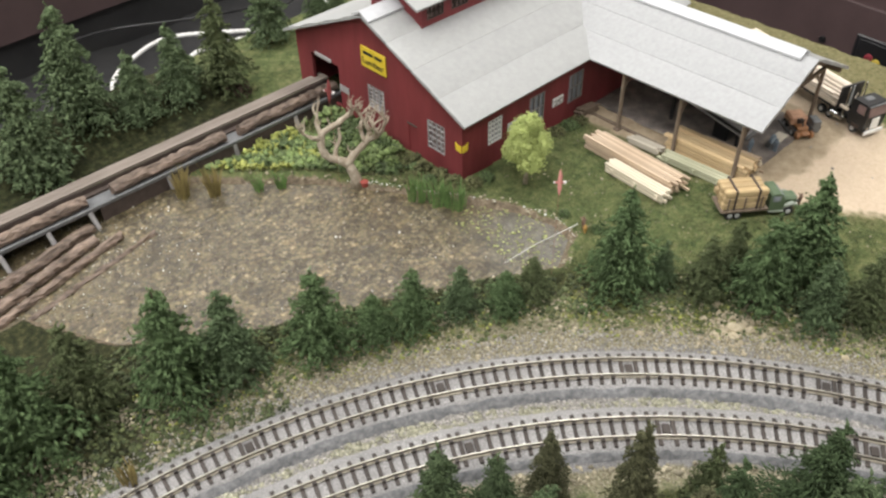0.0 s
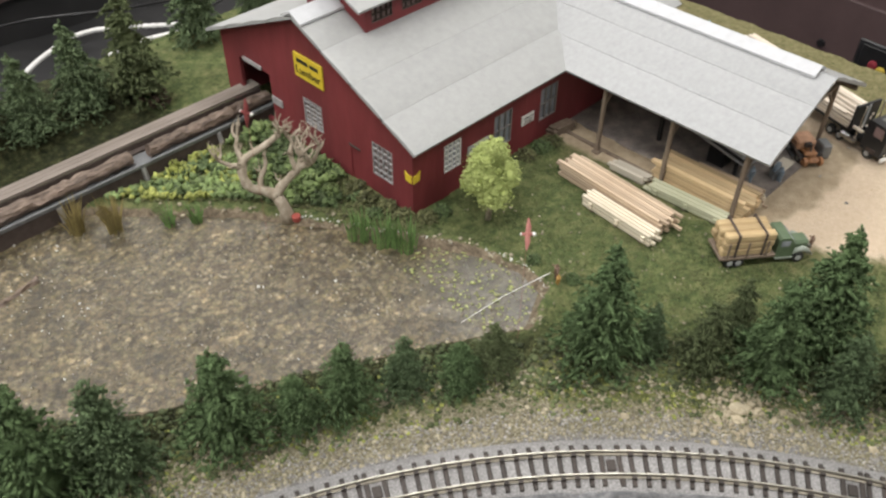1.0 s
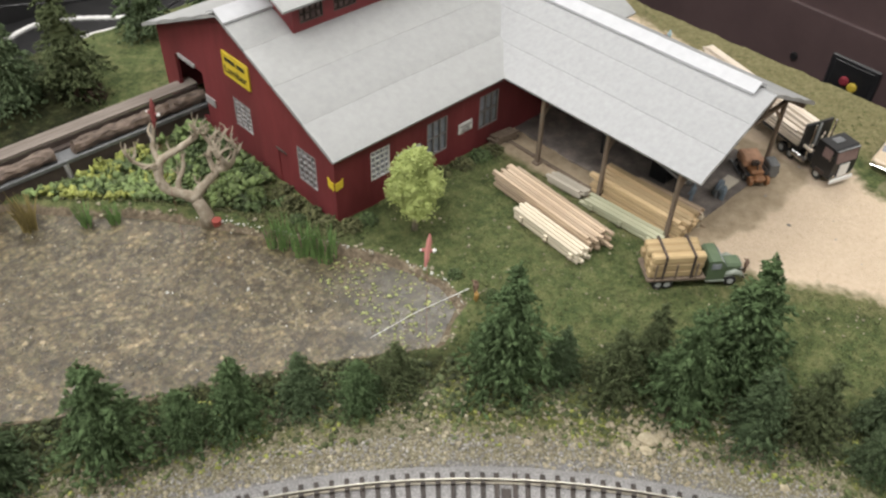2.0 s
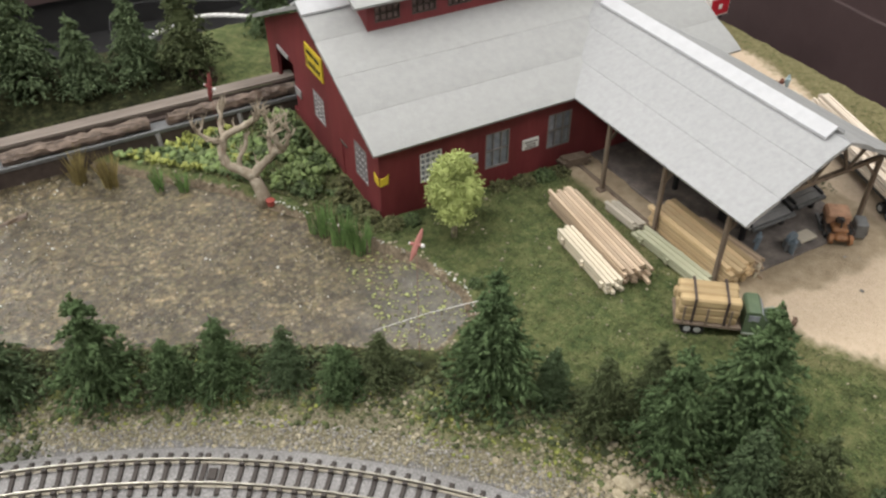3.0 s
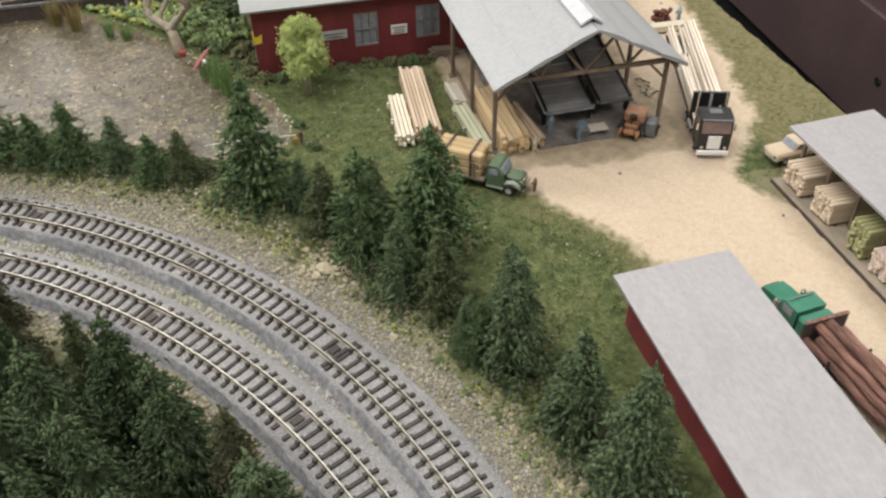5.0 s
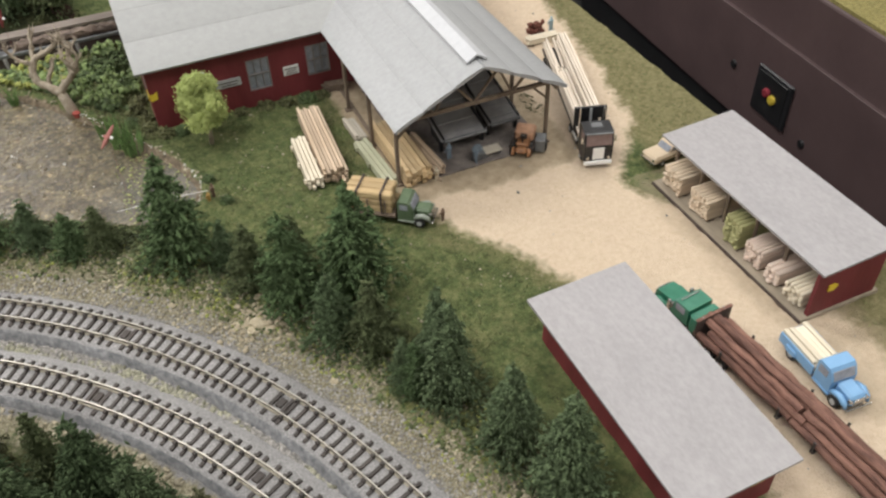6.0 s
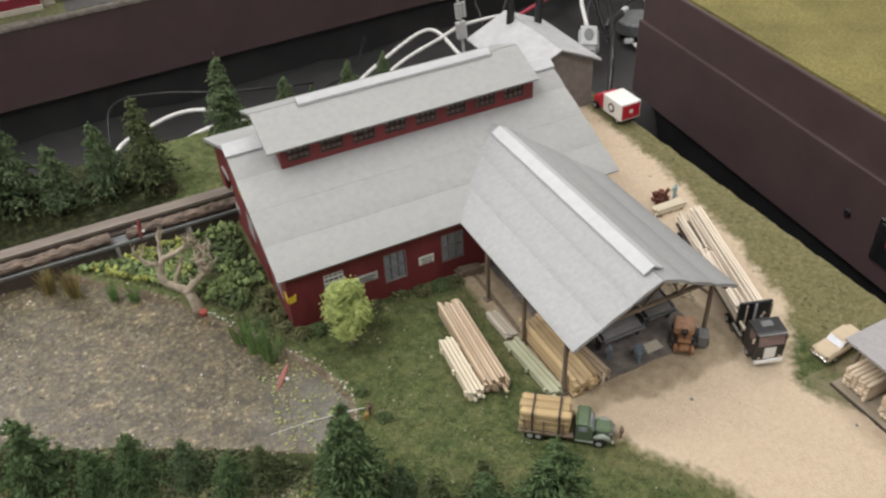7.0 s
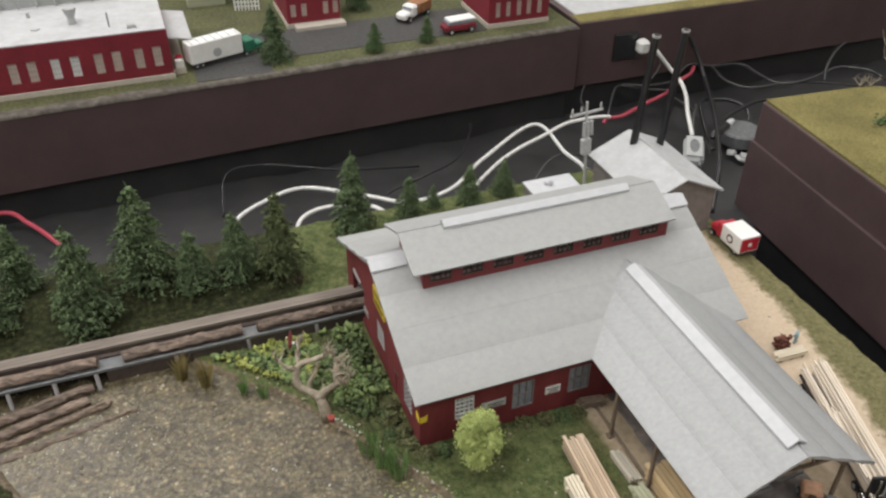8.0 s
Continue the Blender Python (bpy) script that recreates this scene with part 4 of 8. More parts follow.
    part("clerestory_cap", prismm([(RIDGE_Y - 0.004, cr + 0.0000), (RIDGE_Y, cr + 0.0030), (RIDGE_Y + 0.004, cr + 0.0000), (RIDGE_Y + 0.004, cr + 0.0016), (RIDGE_Y, cr + 0.0042), (RIDGE_Y - 0.004, cr + 0.0016)], "x", 0.323, 0.447), M_CAP, root, "pale ridge vent")
    return root


build_mill()


def build_shed():
    """The open lumber shed that runs out from the mill."""
    root = thing("lumber_shed", (0, 0, 0), "open-sided timber lumber shed with grey sheet roof on wooden posts", "building")
    x0, x1, xr = 0.3845, 0.4805, 0.4325
    yf = 0.1465
    ez, rz = 0.0415, 0.0655
    slope = (RIDGE_Z - EAVE_Z) / (RIDGE_Y - 0.262)
    y_eave, y_ridge = 0.2625, 0.262 + (rz - EAVE_Z) / slope
    roof_slope(root, "roof_sheet", (x0, yf, ez), (x0, y_eave, ez), (xr, yf, rz), (xr, y_ridge, rz), 3, label="light galvanised metal roof sheet", material=M_SHEDROOF, lip=0.00028)
    roof_slope(root, "roof_sheet", (x1, yf, ez), (x1, y_eave, ez), (xr, yf, rz), (xr, y_ridge, rz), 3, material=M_SHEDROOF, lip=0.00028)
    part("ridge_cap", prismm([(xr - 0.0055, rz - 0.0004), (xr, rz + 0.0030), (xr + 0.0055, rz - 0.0004), (xr + 0.0055, rz + 0.0008), (xr, rz + 0.0042), (xr - 0.0055, rz + 0.0008)], "y", yf + 0.008, y_ridge - 0.012), M_CAP, root, "white ridge cap")
    for x in (0.3885, 0.4765):
        for y in (0.1585, 0.1985, 0.2385):
            part("post", boxm(x - 0.0010, x + 0.0010, y - 0.0010, y + 0.0010, -0.004, ez + 0.001, 0.0003), M_POST, root)
            part("footing", boxm(x - 0.0022, x + 0.0022, y - 0.0022, y + 0.0022, -0.003, 0.0022, 0.0003), M_POST, root)
        part("eave_beam", boxm(x - 0.001, x + 0.001, 0.149, 0.268, ez - 0.0012, ez + 0.0012, 0.0002), M_POST, root)
    for y in (0.1585, 0.1985, 0.2385):
        part("tie_beam", boxm(0.3885, 0.4765, y - 0.001, y + 0.001, ez - 0.0030, ez - 0.0008, 0.0002), M_POST, root)
        for s, xa in ((1, 0.3885), (-1, 0.4765)):
            part("rafter", tubem([(xa, y, ez), (xr, y, rz - 0.0012)], 0.0011, 4), M_POST, root)
            part("truss_web", tubem([(xa + s * 0.022, y, ez - 0.002), (xa + s * 0.030, y, ez + 0.0145)], 0.0008, 4), M_POST, root)
            part("truss_web", tubem([(xa + s * 0.022, y, ez - 0.002), (xa + s * 0.014, y, ez + 0.0065)], 0.0008, 4), M_POST, root)
            part("truss_web", tubem([(xr, y, ez - 0.002), (xa + s * 0.030, y, ez + 0.0145)], 0.0008, 4), M_POST, root)
            part("knee_brace", tubem([(xa, y, ez - 0.012), (xa + s * 0.010, y, ez - 0.002)], 0.0008, 4), M_POST, root)
    part("sill", boxm(0.3905, 0.3925, 0.155, 0.262, -0.002, 0.0022, 0.0002), M_POST, root)


build_shed()
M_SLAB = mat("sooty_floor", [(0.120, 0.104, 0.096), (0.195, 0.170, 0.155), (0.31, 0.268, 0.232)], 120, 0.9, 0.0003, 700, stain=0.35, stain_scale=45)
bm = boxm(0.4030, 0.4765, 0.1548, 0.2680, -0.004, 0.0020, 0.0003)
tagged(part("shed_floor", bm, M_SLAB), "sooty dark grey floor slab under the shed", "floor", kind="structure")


def gable_house(name, label, x0, x1, y0, y1, ez, rz, ridge, wall_mat, over=0.004, roof_mat=None):
    """A small gabled building; ridge is 'x' or 'y'."""
    root = thing(name, (0, 0, 0), label, "building")
    if ridge == "y":
        m = (x0 + x1) / 2
        part("wall", prismm([(x0, -0.004), (x1, -0.004), (x1, ez), (m, rz - 0.001), (x0, ez)], "y", y0, y1), wall_mat, root)
        roof_slope(root, "roof_sheet", (x0 - over, y0 - over, ez - 0.001), (x0 - over, y1 + over, ez - 0.001), (m, y0 - over, rz), (m, y1 + over, rz), 1, material=roof_mat)
        roof_slope(root, "roof_sheet", (x1 + over, y0 - over, ez - 0.001), (x1 + over, y1 + over, ez - 0.001), (m, y0 - over, rz), (m, y1 + over, rz), 1, material=roof_mat)
    else:
        m = (y0 + y1) / 2
        part("wall", prismm([(y0, -0.004), (y1, -0.004), (y1, ez), (m, rz - 0.001), (y0, ez)], "x", x0, x1), wall_mat, root)
        roof_slope(root, "roof_sheet", (x0 - over, y0 - over, ez - 0.001), (x1 + over, y0 - over, ez - 0.001), (x0 - over, m, rz), (x1 + over, m, rz), 1, material=roof_mat)
        roof_slope(root, "roof_sheet", (x0 - over, y1 + over, ez - 0.001), (x1 + over, y1 + over, ez - 0.001), (x0 - over, m, rz), (x1 + over, m, rz), 1, material=roof_mat)
    return root


M_BOILER = mat("boiler_wall", [(0.17, 0.15, 0.14), (0.24, 0.215, 0.2)], 150, 0.85, 0.0002, 400)
boiler = gable_house("boiler_house", "grey boiler house with pale sheet roof and two tall black stacks", 0.504, 0.5655, 0.399, 0.475, 0.0395, 0.0545, "y", M_BOILER, roof_mat=M_TOWNROOF)
for cx, cy in ((0.5280, 0.4620), (0.5550, 0.4640)):
    part("chimney", tubem([(cx, cy, 0.03), (cx + 0.0075, cy + 0.001, 0.1405)], [0.0032, 0.0026], 14), M_BLACK, boiler, "tall black smoke stack", smooth=False)
    part("chimney_rim", tubem([(cx + 0.0074, cy + 0.001, 0.1392), (cx + 0.0075, cy + 0.001, 0.1410)], 0.0032, 14), M_SASH, boiler)
    # A black disc stands for the dark hollow of the stack.
    part("chimney_mouth", tubem([(cx + 0.0075, cy + 0.001, 0.1409), (cx + 0.0075, cy + 0.001, 0.1413)], 0.0024, 14), M_BLACK, boiler)


def build_warehouse():
    root = thing("warehouse", (0, 0, 0), "long low dark red warehouse with flat pale grey roof", "building")
    part("wall", prismm([(0.403, -0.004), (0.441, -0.004), (0.441, 0.0235), (0.403, 0.0225)], "y", -0.070, 0.030), M_RED, root, "dark red plank wall")
    bm = prismm([(0.3975, 0.0225), (0.4455, 0.0245), (0.4455, 0.0257), (0.3975, 0.0237)], "y", -0.0745, 0.0355)
    part("roof", bm, M_FLATROOF, root, "flat pale grey roof sheet")
    part("sign", boxm(0.4120, 0.4200, -0.0708, -0.0701, 0.012, 0.016, 0.0001), M_SASH, root, "small white sign")
    part("sign", boxm(0.4290, 0.4350, -0.0708, -0.0701, 0.014, 0.020, 0.0001), M_YELLOW, root, "small yellow sign")
    return root


build_warehouse()


def build_lumber_rack():
    root = thing("lumber_rack", (0, 0, 0), "open-fronted board storage shed with flat grey roof and red end wall", "building")
    part("deck", boxm(0.5085, 0.553, -0.0105, 0.1, -0.002, 0.003, 0.0004), M_DECK, root, "low dusty brown plank deck")
    part("deck_edge", boxm(0.5078, 0.5084, -0.0105, 0.1, -0.001, 0.0026), M_TRIM, root)
    part("back_wall", boxm(0.548, 0.550, -0.0075, 0.095, 0.003, 0.0295), M_RED, root)
    part("end_wall", boxm(0.5125, 0.550, -0.0095, -0.0076, -0.001, 0.0284), M_RED, root, "red end wall")
    part("roof", prismm([(0.5115, 0.0285), (0.5545, 0.0305), (0.5545, 0.0317), (0.5115, 0.0297)], "y", -0.0115, 0.1025), M_FLATROOF, root, "flat pale grey roof sheet")
    part("sign", prismm([(0.5190, 0.0160), (0.5225, 0.0155), (0.5245, 0.0180), (0.5222, 0.0196), (0.5192, 0.0192)], "y", -0.0102, -0.0096), M_YELLOW, root, "small yellow sign")
    for i in range(6):
        y = 0.0985 - 0.0205 * i
        part("post", boxm(0.5195, 0.5212, y - 0.0008, y + 0.0008, 0.003, 0.0288, 0.0002), M_POST, root)
    return root


build_lumber_rack()

# ---------------------------------------------------------------- trees
def conifer(seed, material, width=0.27, tiers=13, droop=0.55, stout=0.012, taper=0.76, fingers=14):
    """A flocked model conifer one unit high: tiers of drooping boughs that end in bunches of stubby fingers."""
    rng = np.random.default_rng(seed)
    root = thing("conifer", (0, 0, 0), "", "conifer tree")
    part("trunk", tubem([(0, 0, -0.06), (0.01, 0, 0.3), (0, 0.008, 0.6), (0, 0, 0.95)], [0.030, 0.024, 0.015, 0.005], 6), M_BARK, root, "brown tapered trunk")
    cen, ax = [], []
    down = np.array((0, 0, -1.0))

    def finger(c, d, length, thick):
        d = d / (np.linalg.norm(d) + 1e-9)
        side = np.cross(d, rng.normal(size=3))
        side /= np.linalg.norm(side) + 1e-9
        cen.append(c)
        ax.append(np.stack([d * length, side * thick, np.cross(d, side) * thick * 0.85], 1))

    for k in range(tiers):
        f = k / (tiers - 1)
        z = 0.09 + 0.82 * f ** 0.93
        r = width * (1.0 - z) ** taper * (1 + 0.10 * rng.normal()) * min(1.0, 0.74 + 1.9 * f)
        count = max(5, int(round(4 + 21 * r)))
        a0 = rng.random() * 6.28
        for b in range(count):
            a = a0 + 2 * math.pi * (b + 0.9 * (rng.random() - 0.5)) / count
            reach = max(0.028, r * (0.62 + 0.58 * rng.random()))
            lift, sag = z + 0.034 * rng.normal(), droop * (0.5 + rng.random())
            out = np.array((math.cos(a), math.sin(a), 0.0))
            across = np.array((-math.sin(a), math.cos(a), 0.0))

            def bough(t):
                return out * reach * t + np.array((0, 0, lift + 0.16 * reach * t - sag * reach * t * t))
            for t in (0.22, 0.45, 0.68):
                finger(bough(t) + 0.006 * rng.normal(size=3), out + 0.35 * down + 0.3 * rng.normal(size=3), 0.022 + 0.16 * reach, stout * 1.5)
            spread = 0.012 + 0.19 * reach
            for j in range(fingers):
                t = 0.45 + 0.60 * rng.random() ** 0.8
                off = across * spread * rng.normal() * (1.15 - 0.6 * t)
                d = out * (0.5 + 0.3 * rng.random()) + off / spread * 0.5 + down * (0.1 + 0.5 * rng.random()) + 0.42 * rng.normal(size=3)
                finger(bough(t) + off + 0.008 * rng.normal(size=3), d, (0.012 + 0.050 * reach) * (0.6 + 0.8 * rng.random()), stout * (0.60 + 0.60 * rng.random()))
    for t in np.linspace(0.86, 0.985, 8):
        finger(np.array((0.006 * rng.normal(), 0.006 * rng.normal(), t)), np.array((0.35 * rng.normal(), 0.35 * rng.normal(), 1.0)), 0.026, 0.010)
    for t in np.linspace(0.12, 0.80, 16):
        w = 0.50 * width * (1 - t)
        cen.append(np.array((0, 0, t)))
        ax.append(np.diag((w, w, 0.05)))
    me = lumps("crown", np.array(cen), np.array(ax), rng, 0.38, "oct")
    me.materials.append(material)
    part("crown", me, material, root)
    return root


KINDS = [conifer(1, M_NEEDLE, 0.365, 12, taper=0.84, fingers=17, stout=0.0105), conifer(2, M_NEEDLE, 0.31, 15, taper=0.84, fingers=16, stout=0.0105), conifer(3, M_NEEDLE2, 0.355, 12, 0.65, 0.0105, 0.84, 17), conifer(4, M_NEEDLE3, 0.355, 12, taper=0.84, fingers=17, stout=0.0105), conifer(5, M_NEEDLE, 0.39, 12, 0.45, 0.0105, 0.84, 17), conifer(6, M_NEEDLE2, 0.345, 13, 0.6, 0.0105, 0.84, 16), conifer(7, M_BRUSH, 0.40, 15, 0.6, 0.0075, 0.92, 26), conifer(8, M_BRUSH2, 0.34, 15, 0.7, 0.0075, 0.92, 26), conifer(9, M_BRUSH3, 0.39, 15, 0.6, 0.0075, 0.92, 26), conifer(10, M_BRUSH, 0.38, 15, 0.5, 0.0075, 0.92, 26), conifer(11, M_FROST, 0.355, 14, 0.65, 0.0115, 0.88, 22), conifer(12, M_FROST, 0.345, 15, 0.6, 0.0115, 0.88, 22)]
LOOKS = ["dark green flocked model conifer on the bank", "slender dark green model conifer on the bank", "blue-green shaggy model conifer on the bank", "olive green model conifer with tufted branches", "broad dark green model conifer on the bank", "grey-green pointed model conifer", "fresh green soft-needled model conifer", "brownish olive soft-needled model conifer", "deep green soft-needled model conifer", "grey-green soft-needled model conifer", "frosted grey-green model conifer with shaggy boughs", "frosted grey-green pointed model conifer"]


def plant(k, x, y, h, widen=1.0, lean=(0.0, 0.0), group="conifers"):
    z = float(height(x, y)) - 0.0005
    s = Matrix.Diagonal((h * widen, h * widen, h, 1))
    turn = pose(x, y, z, lean[1], lean[0], (x * 7919 + y * 104729) * 1000 % 360)
    ob = copy_thing(KINDS[k], turn @ s)
    tagged(ob, LOOKS[k], "conifer", group)


ROW_WEST = [(0, 0.026, 0.262, 0.066, 1.1), (4, 0.000, 0.255, 0.060, 1.1), (3, 0.052, 0.264, 0.055, 1.0), (0, 0.086, 0.247, 0.064, 1.0), (5, 0.108, 0.238, 0.053, 1.1), (0, 0.1445, 0.2225, 0.053, 1.05), (1, 0.1675, 0.2115, 0.0295, 1.3), (0, 0.186, 0.2045, 0.0385, 1.05), (5, 0.2075, 0.1945, 0.031, 1.15), (1, 0.224, 0.181, 0.027, 1.35), (3, 0.2385, 0.1765, 0.028, 1.25), (1, 0.2725, 0.150, 0.065, 1.10), (5, 0.291, 0.1385, 0.029, 1.15), (3, 0.299, 0.119, 0.0385, 1.2)]
ROW_EAST = [(0, 0.312, 0.098, 0.057, 1.02), (3, 0.3205, 0.117, 0.037, 1.0), (1, 0.341, 0.0925, 0.0665, 1.15), (2, 0.3225, 0.0715, 0.041, 1.2), (3, 0.336, 0.058, 0.043, 1.12), (5, 0.341, 0.036, 0.030, 1.1), (5, 0.3585, 0.0405, 0.045, 1.0), (2, 0.354, 0.020, 0.059, 0.98), (4, 0.343, 0.028, 0.034, 1.0), (2, 0.365, -0.012, 0.052, 1.1), (5, 0.373, -0.040, 0.064, 1.05)]
# inside the curve: kind, place, height of the tip over the datum, width
FRONT_NEAR = [(7, 0.1625, 0.1010, 0.0400, 0.95), (7, 0.1748, 0.0710, 0.0620, 0.80), (6, 0.1392, 0.1065, 0.0425, 1.0), (3, 0.2022, 0.0545, 0.0375, 1.0), (8, 0.2210, 0.0235, 0.0610, 1.1), (8, 0.1834, 0.0390, 0.0625, 1.0), (6, 0.2017, 0.0085, 0.0685, 1.0), (9, 0.2364, -0.0030, 0.0660, 0.95), (7, 0.1705, 0.0430, 0.0600, 1.05), (6, 0.1930, -0.0140, 0.0850, 1.0), (6, 0.2148, -0.0180, 0.0690, 1.0), (7, 0.2536, -0.0135, 0.0530, 0.95), (6, 0.2610, -0.0400, 0.0620, 1.25)]
FRONT_DEEP = [(6, 0.1374, 0.0826, 0.0500, 1.1), (6, 0.1200, 0.1170, 0.0550, 1.0), (9, 0.2025, -0.0290, 0.0590, 1.0), (9, 0.2280, -0.0440, 0.0650, 1.0), (0, 0.1220, 0.0880, 0.0450, 1.0), (8, 0.1760, -0.0250, 0.0600, 1.0), (8, 0.2420, -0.0640, 0.0600, 1.0), (0, 0.1280, 0.0560, 0.0480, 1.0)]
BACK = [(5, 0.068, 0.486, 0.056, 1.10), (5, 0.109, 0.444, 0.080, 1.0), (2, 0.151, 0.467, 0.080, 0.95), (5, 0.181, 0.455, 0.049, 1.10), (2, 0.212, 0.458, 0.053, 1.05), (3, 0.241, 0.450, 0.072, 0.95), (5, 0.306, 0.492, 0.072, 0.85), (2, 0.352, 0.495, 0.040, 1.0), (5, 0.405, 0.499, 0.039, 1.0), (2, 0.436, 0.501, 0.037, 1.0), (5, 0.05, 0.455, 0.06, 1.10), (0, 0.03, 0.47, 0.065, 1.10), (5, -0.01, 0.46, 0.06, 1.10), (2, 0.375, 0.503, 0.022, 1.10)]
for k, x, y, h, w in ROW_WEST + ROW_EAST:
    plant({2: 10, 5: 11}.get(k, k) if y < 0.05 else k, x, y, h, w * (1.1 if x < 0.25 else 0.86 if y < 0.05 else 1.0), group="conifers between pond and track")
for k, x, y, h, w in FRONT_NEAR + FRONT_DEEP:
    plant(k, x, y, h - float(height(x, y)), 0.88 * w, group="conifers inside the curve")
for k, x, y, h, w in BACK:
    plant({2: 10, 5: 11}.get(k, k), x, y, h, 1.06 * w, group="conifers behind the log chute")
for k, x, y, h in ((5, 0.303, 0.772, 0.060), (0, 0.404, 0.760, 0.034), (0, 0.4645, 0.769, 0.030), (5, 0.420, 0.885, 0.05), (0, 0.30, 0.95, 0.05), (5, 0.45, 0.92, 0.05)):
    tagged(copy_thing(KINDS[k], pose(x, y, 0.0298, 0, 0, 1000 * x) @ Matrix.Diagonal((h * 1.1, h * 1.1, h, 1))), "dark green model conifer on the town layout", "conifer", "conifers in the town")
for ob in KINDS:
    for o in list(ob.children_recursive) + [ob]:
        bpy.data.objects.remove(o)


def build_lime_tree():
    rng = np.random.default_rng(11)
    x, y = 0.3065, 0.242
    root = thing("leafy_tree", (x, y, float(height(x, y))), "bright yellow-green foam-foliage model tree beside the sawmill", "tree")
    part("trunk", tubem([(0, 0, -0.002), (0.0006, 0, 0.008), (0, 0.0005, 0.018), (0, 0, 0.03)], [0.0016, 0.0013, 0.0011, 0.0006], 7), M_DEADWOOD, root, "short pale grey trunk", smooth=True)
    for a in (0.4, 2.4, 4.4):
        part("limb", tubem([(0, 0, 0.010), (0.005 * math.cos(a), 0.005 * math.sin(a), 0.018), (0.008 * math.cos(a), 0.008 * math.sin(a), 0.026)], [0.0009, 0.0007, 0.0004], 5), M_BARK, root)
    cen, size = [], []
    lobes = [(0.0045 * math.cos(a) * k, 0.0045 * math.sin(a) * k, 0.0035 + 0.82 * z, r * 0.90) for a, k, z, r in ((0.3, 1.3, 0.019, 0.0085), (2.0, 1.4, 0.022, 0.0080), (4.2, 1.4, 0.0205, 0.0088), (1.2, 1.2, 0.030, 0.0085), (3.2, 1.3, 0.032, 0.0080), (5.3, 1.3, 0.031, 0.0085), (0.5, 0.9, 0.040, 0.0075), (2.9, 0.9, 0.0415, 0.0070), (4.8, 0.4, 0.0465, 0.0058))]
    while len(cen) < 12000:
        lx, ly, lz, lr = lobes[int(rng.integers(len(lobes)))]
        p = rng.normal(size=3)
        p = p / np.linalg.norm(p) * lr * (0.45 + 0.62 * rng.random() + 0.38 * rng.random() ** 5)
        if lz + 0.95 * p[2] < 0.016 and rng.random() < 0.65:
            continue
        cen.append((lx + p[0], ly + p[1], lz + 0.95 * p[2]))
        size.append(0.00020 + 0.00036 * rng.random())
    for lx, ly, lz, lr in lobes:
        for _ in range(22):
            p = rng.normal(size=3)
            p = p / np.linalg.norm(p) * lr * 0.58
            if lz + p[2] > 0.015:
                cen.append((lx + p[0], ly + p[1], lz + p[2]))
                size.append(lr * 0.34)
    cen, size = np.array(cen), np.array(size)
    me = lumps("crown", cen, random_axes(rng, len(cen), size), rng, 0.45)
    me.materials.append(M_LIME)
    part("crown", me, M_LIME, root, "loose crown of lime foam clumps")


build_lime_tree()

# ---------------------------------------------------------------- aisle and the neighbouring layouts
FLOOR_Z = -0.085


def build_cloth():
    xs, ys = np.linspace(-1.4, 2.0, 120), np.linspace(-0.9, 1.4, 90)
    gx, gy = np.meshgrid(xs, ys)
    gz = FLOOR_Z + 0.006 * wobble(gx, gy, 14) + 0.003 * wobble(gx, gy, 37, 1.3) + 0.0012 * np.abs(wobble(gx, gy, 95, 2.1))
    # The cloth is sunk in the east gap so that the gap goes dark.
    gz = gz - 0.20 * step(0.50, 0.43, gy) * step(0.50, 0.58, gx) * step(0.80, 0.74, gx)
    bm = bmesh.new()
    vs = [[bm.verts.new((float(gx[j, i]), float(gy[j, i]), float(gz[j, i]))) for i in range(len(xs))] for j in range(len(ys))]
    for j in range(len(ys) - 1):
        for i in range(len(xs) - 1):
            bm.faces.new((vs[j][i], vs[j][i + 1], vs[j + 1][i + 1], vs[j + 1][i]))
    tagged(part("cloth", bm, M_CLOTH, smooth=True), "creased black cloth spread between the layout modules", "cloth", kind="structure")


build_cloth()


def build_module(name, x0, x1, y0, y1, top, label, low=-0.13):
    bm = boxm(x0, x1, y0, y1, low, top, 0.0007)
    return tagged(part(name, bm, M_FASCIA), label, "fascia", kind="structure")


EAST = Matrix.Translation((0.689, 0.20, 0)) @ Matrix.Rotation(radians(-4.1), 4, "Z") @ Matrix.Translation((-0.689, -0.20, 0))
EAST_PLAN = [(0.690, -0.6), (1.25, -0.6), (1.25, 0.500), (0.846, 0.500), (0.832, 0.508), (0.818, 0.526), (0.806, 0.532), (0.690, 0.532)]


def on_east(ob):
    ob.matrix_world = EAST @ ob.matrix_world
    return ob


bm = prismm(EAST_PLAN, "z", -0.088, 0.028)
bmesh.ops.bevel(bm, geom=list(bm.edges), offset=0.0018, segments=2, affect="EDGES", profile=0.5)
tagged(on_east(part("fascia_east", bm, M_FASCIA)), "dark brown fascia of the neighbouring layout with a grassy top", "fascia", kind="structure")
tagged(on_east(part("fascia_board", boxm(0.6865, 0.6899, -0.6, 0.532, -0.088, -0.012, 0.0003), M_FASCIA)), "lower dark brown board of the neighbouring fascia", "fascia", kind="structure")
# Black sheet added below the fascia in place of the gap's shade.
tagged(on_east(part("skirt_east", boxm(0.6905, 1.24, -0.59, 0.497, -0.32, -0.0885), M_GAPSHADE)), "black sheet for the shaded gap under the neighbouring layout", "skirt", kind="structure")
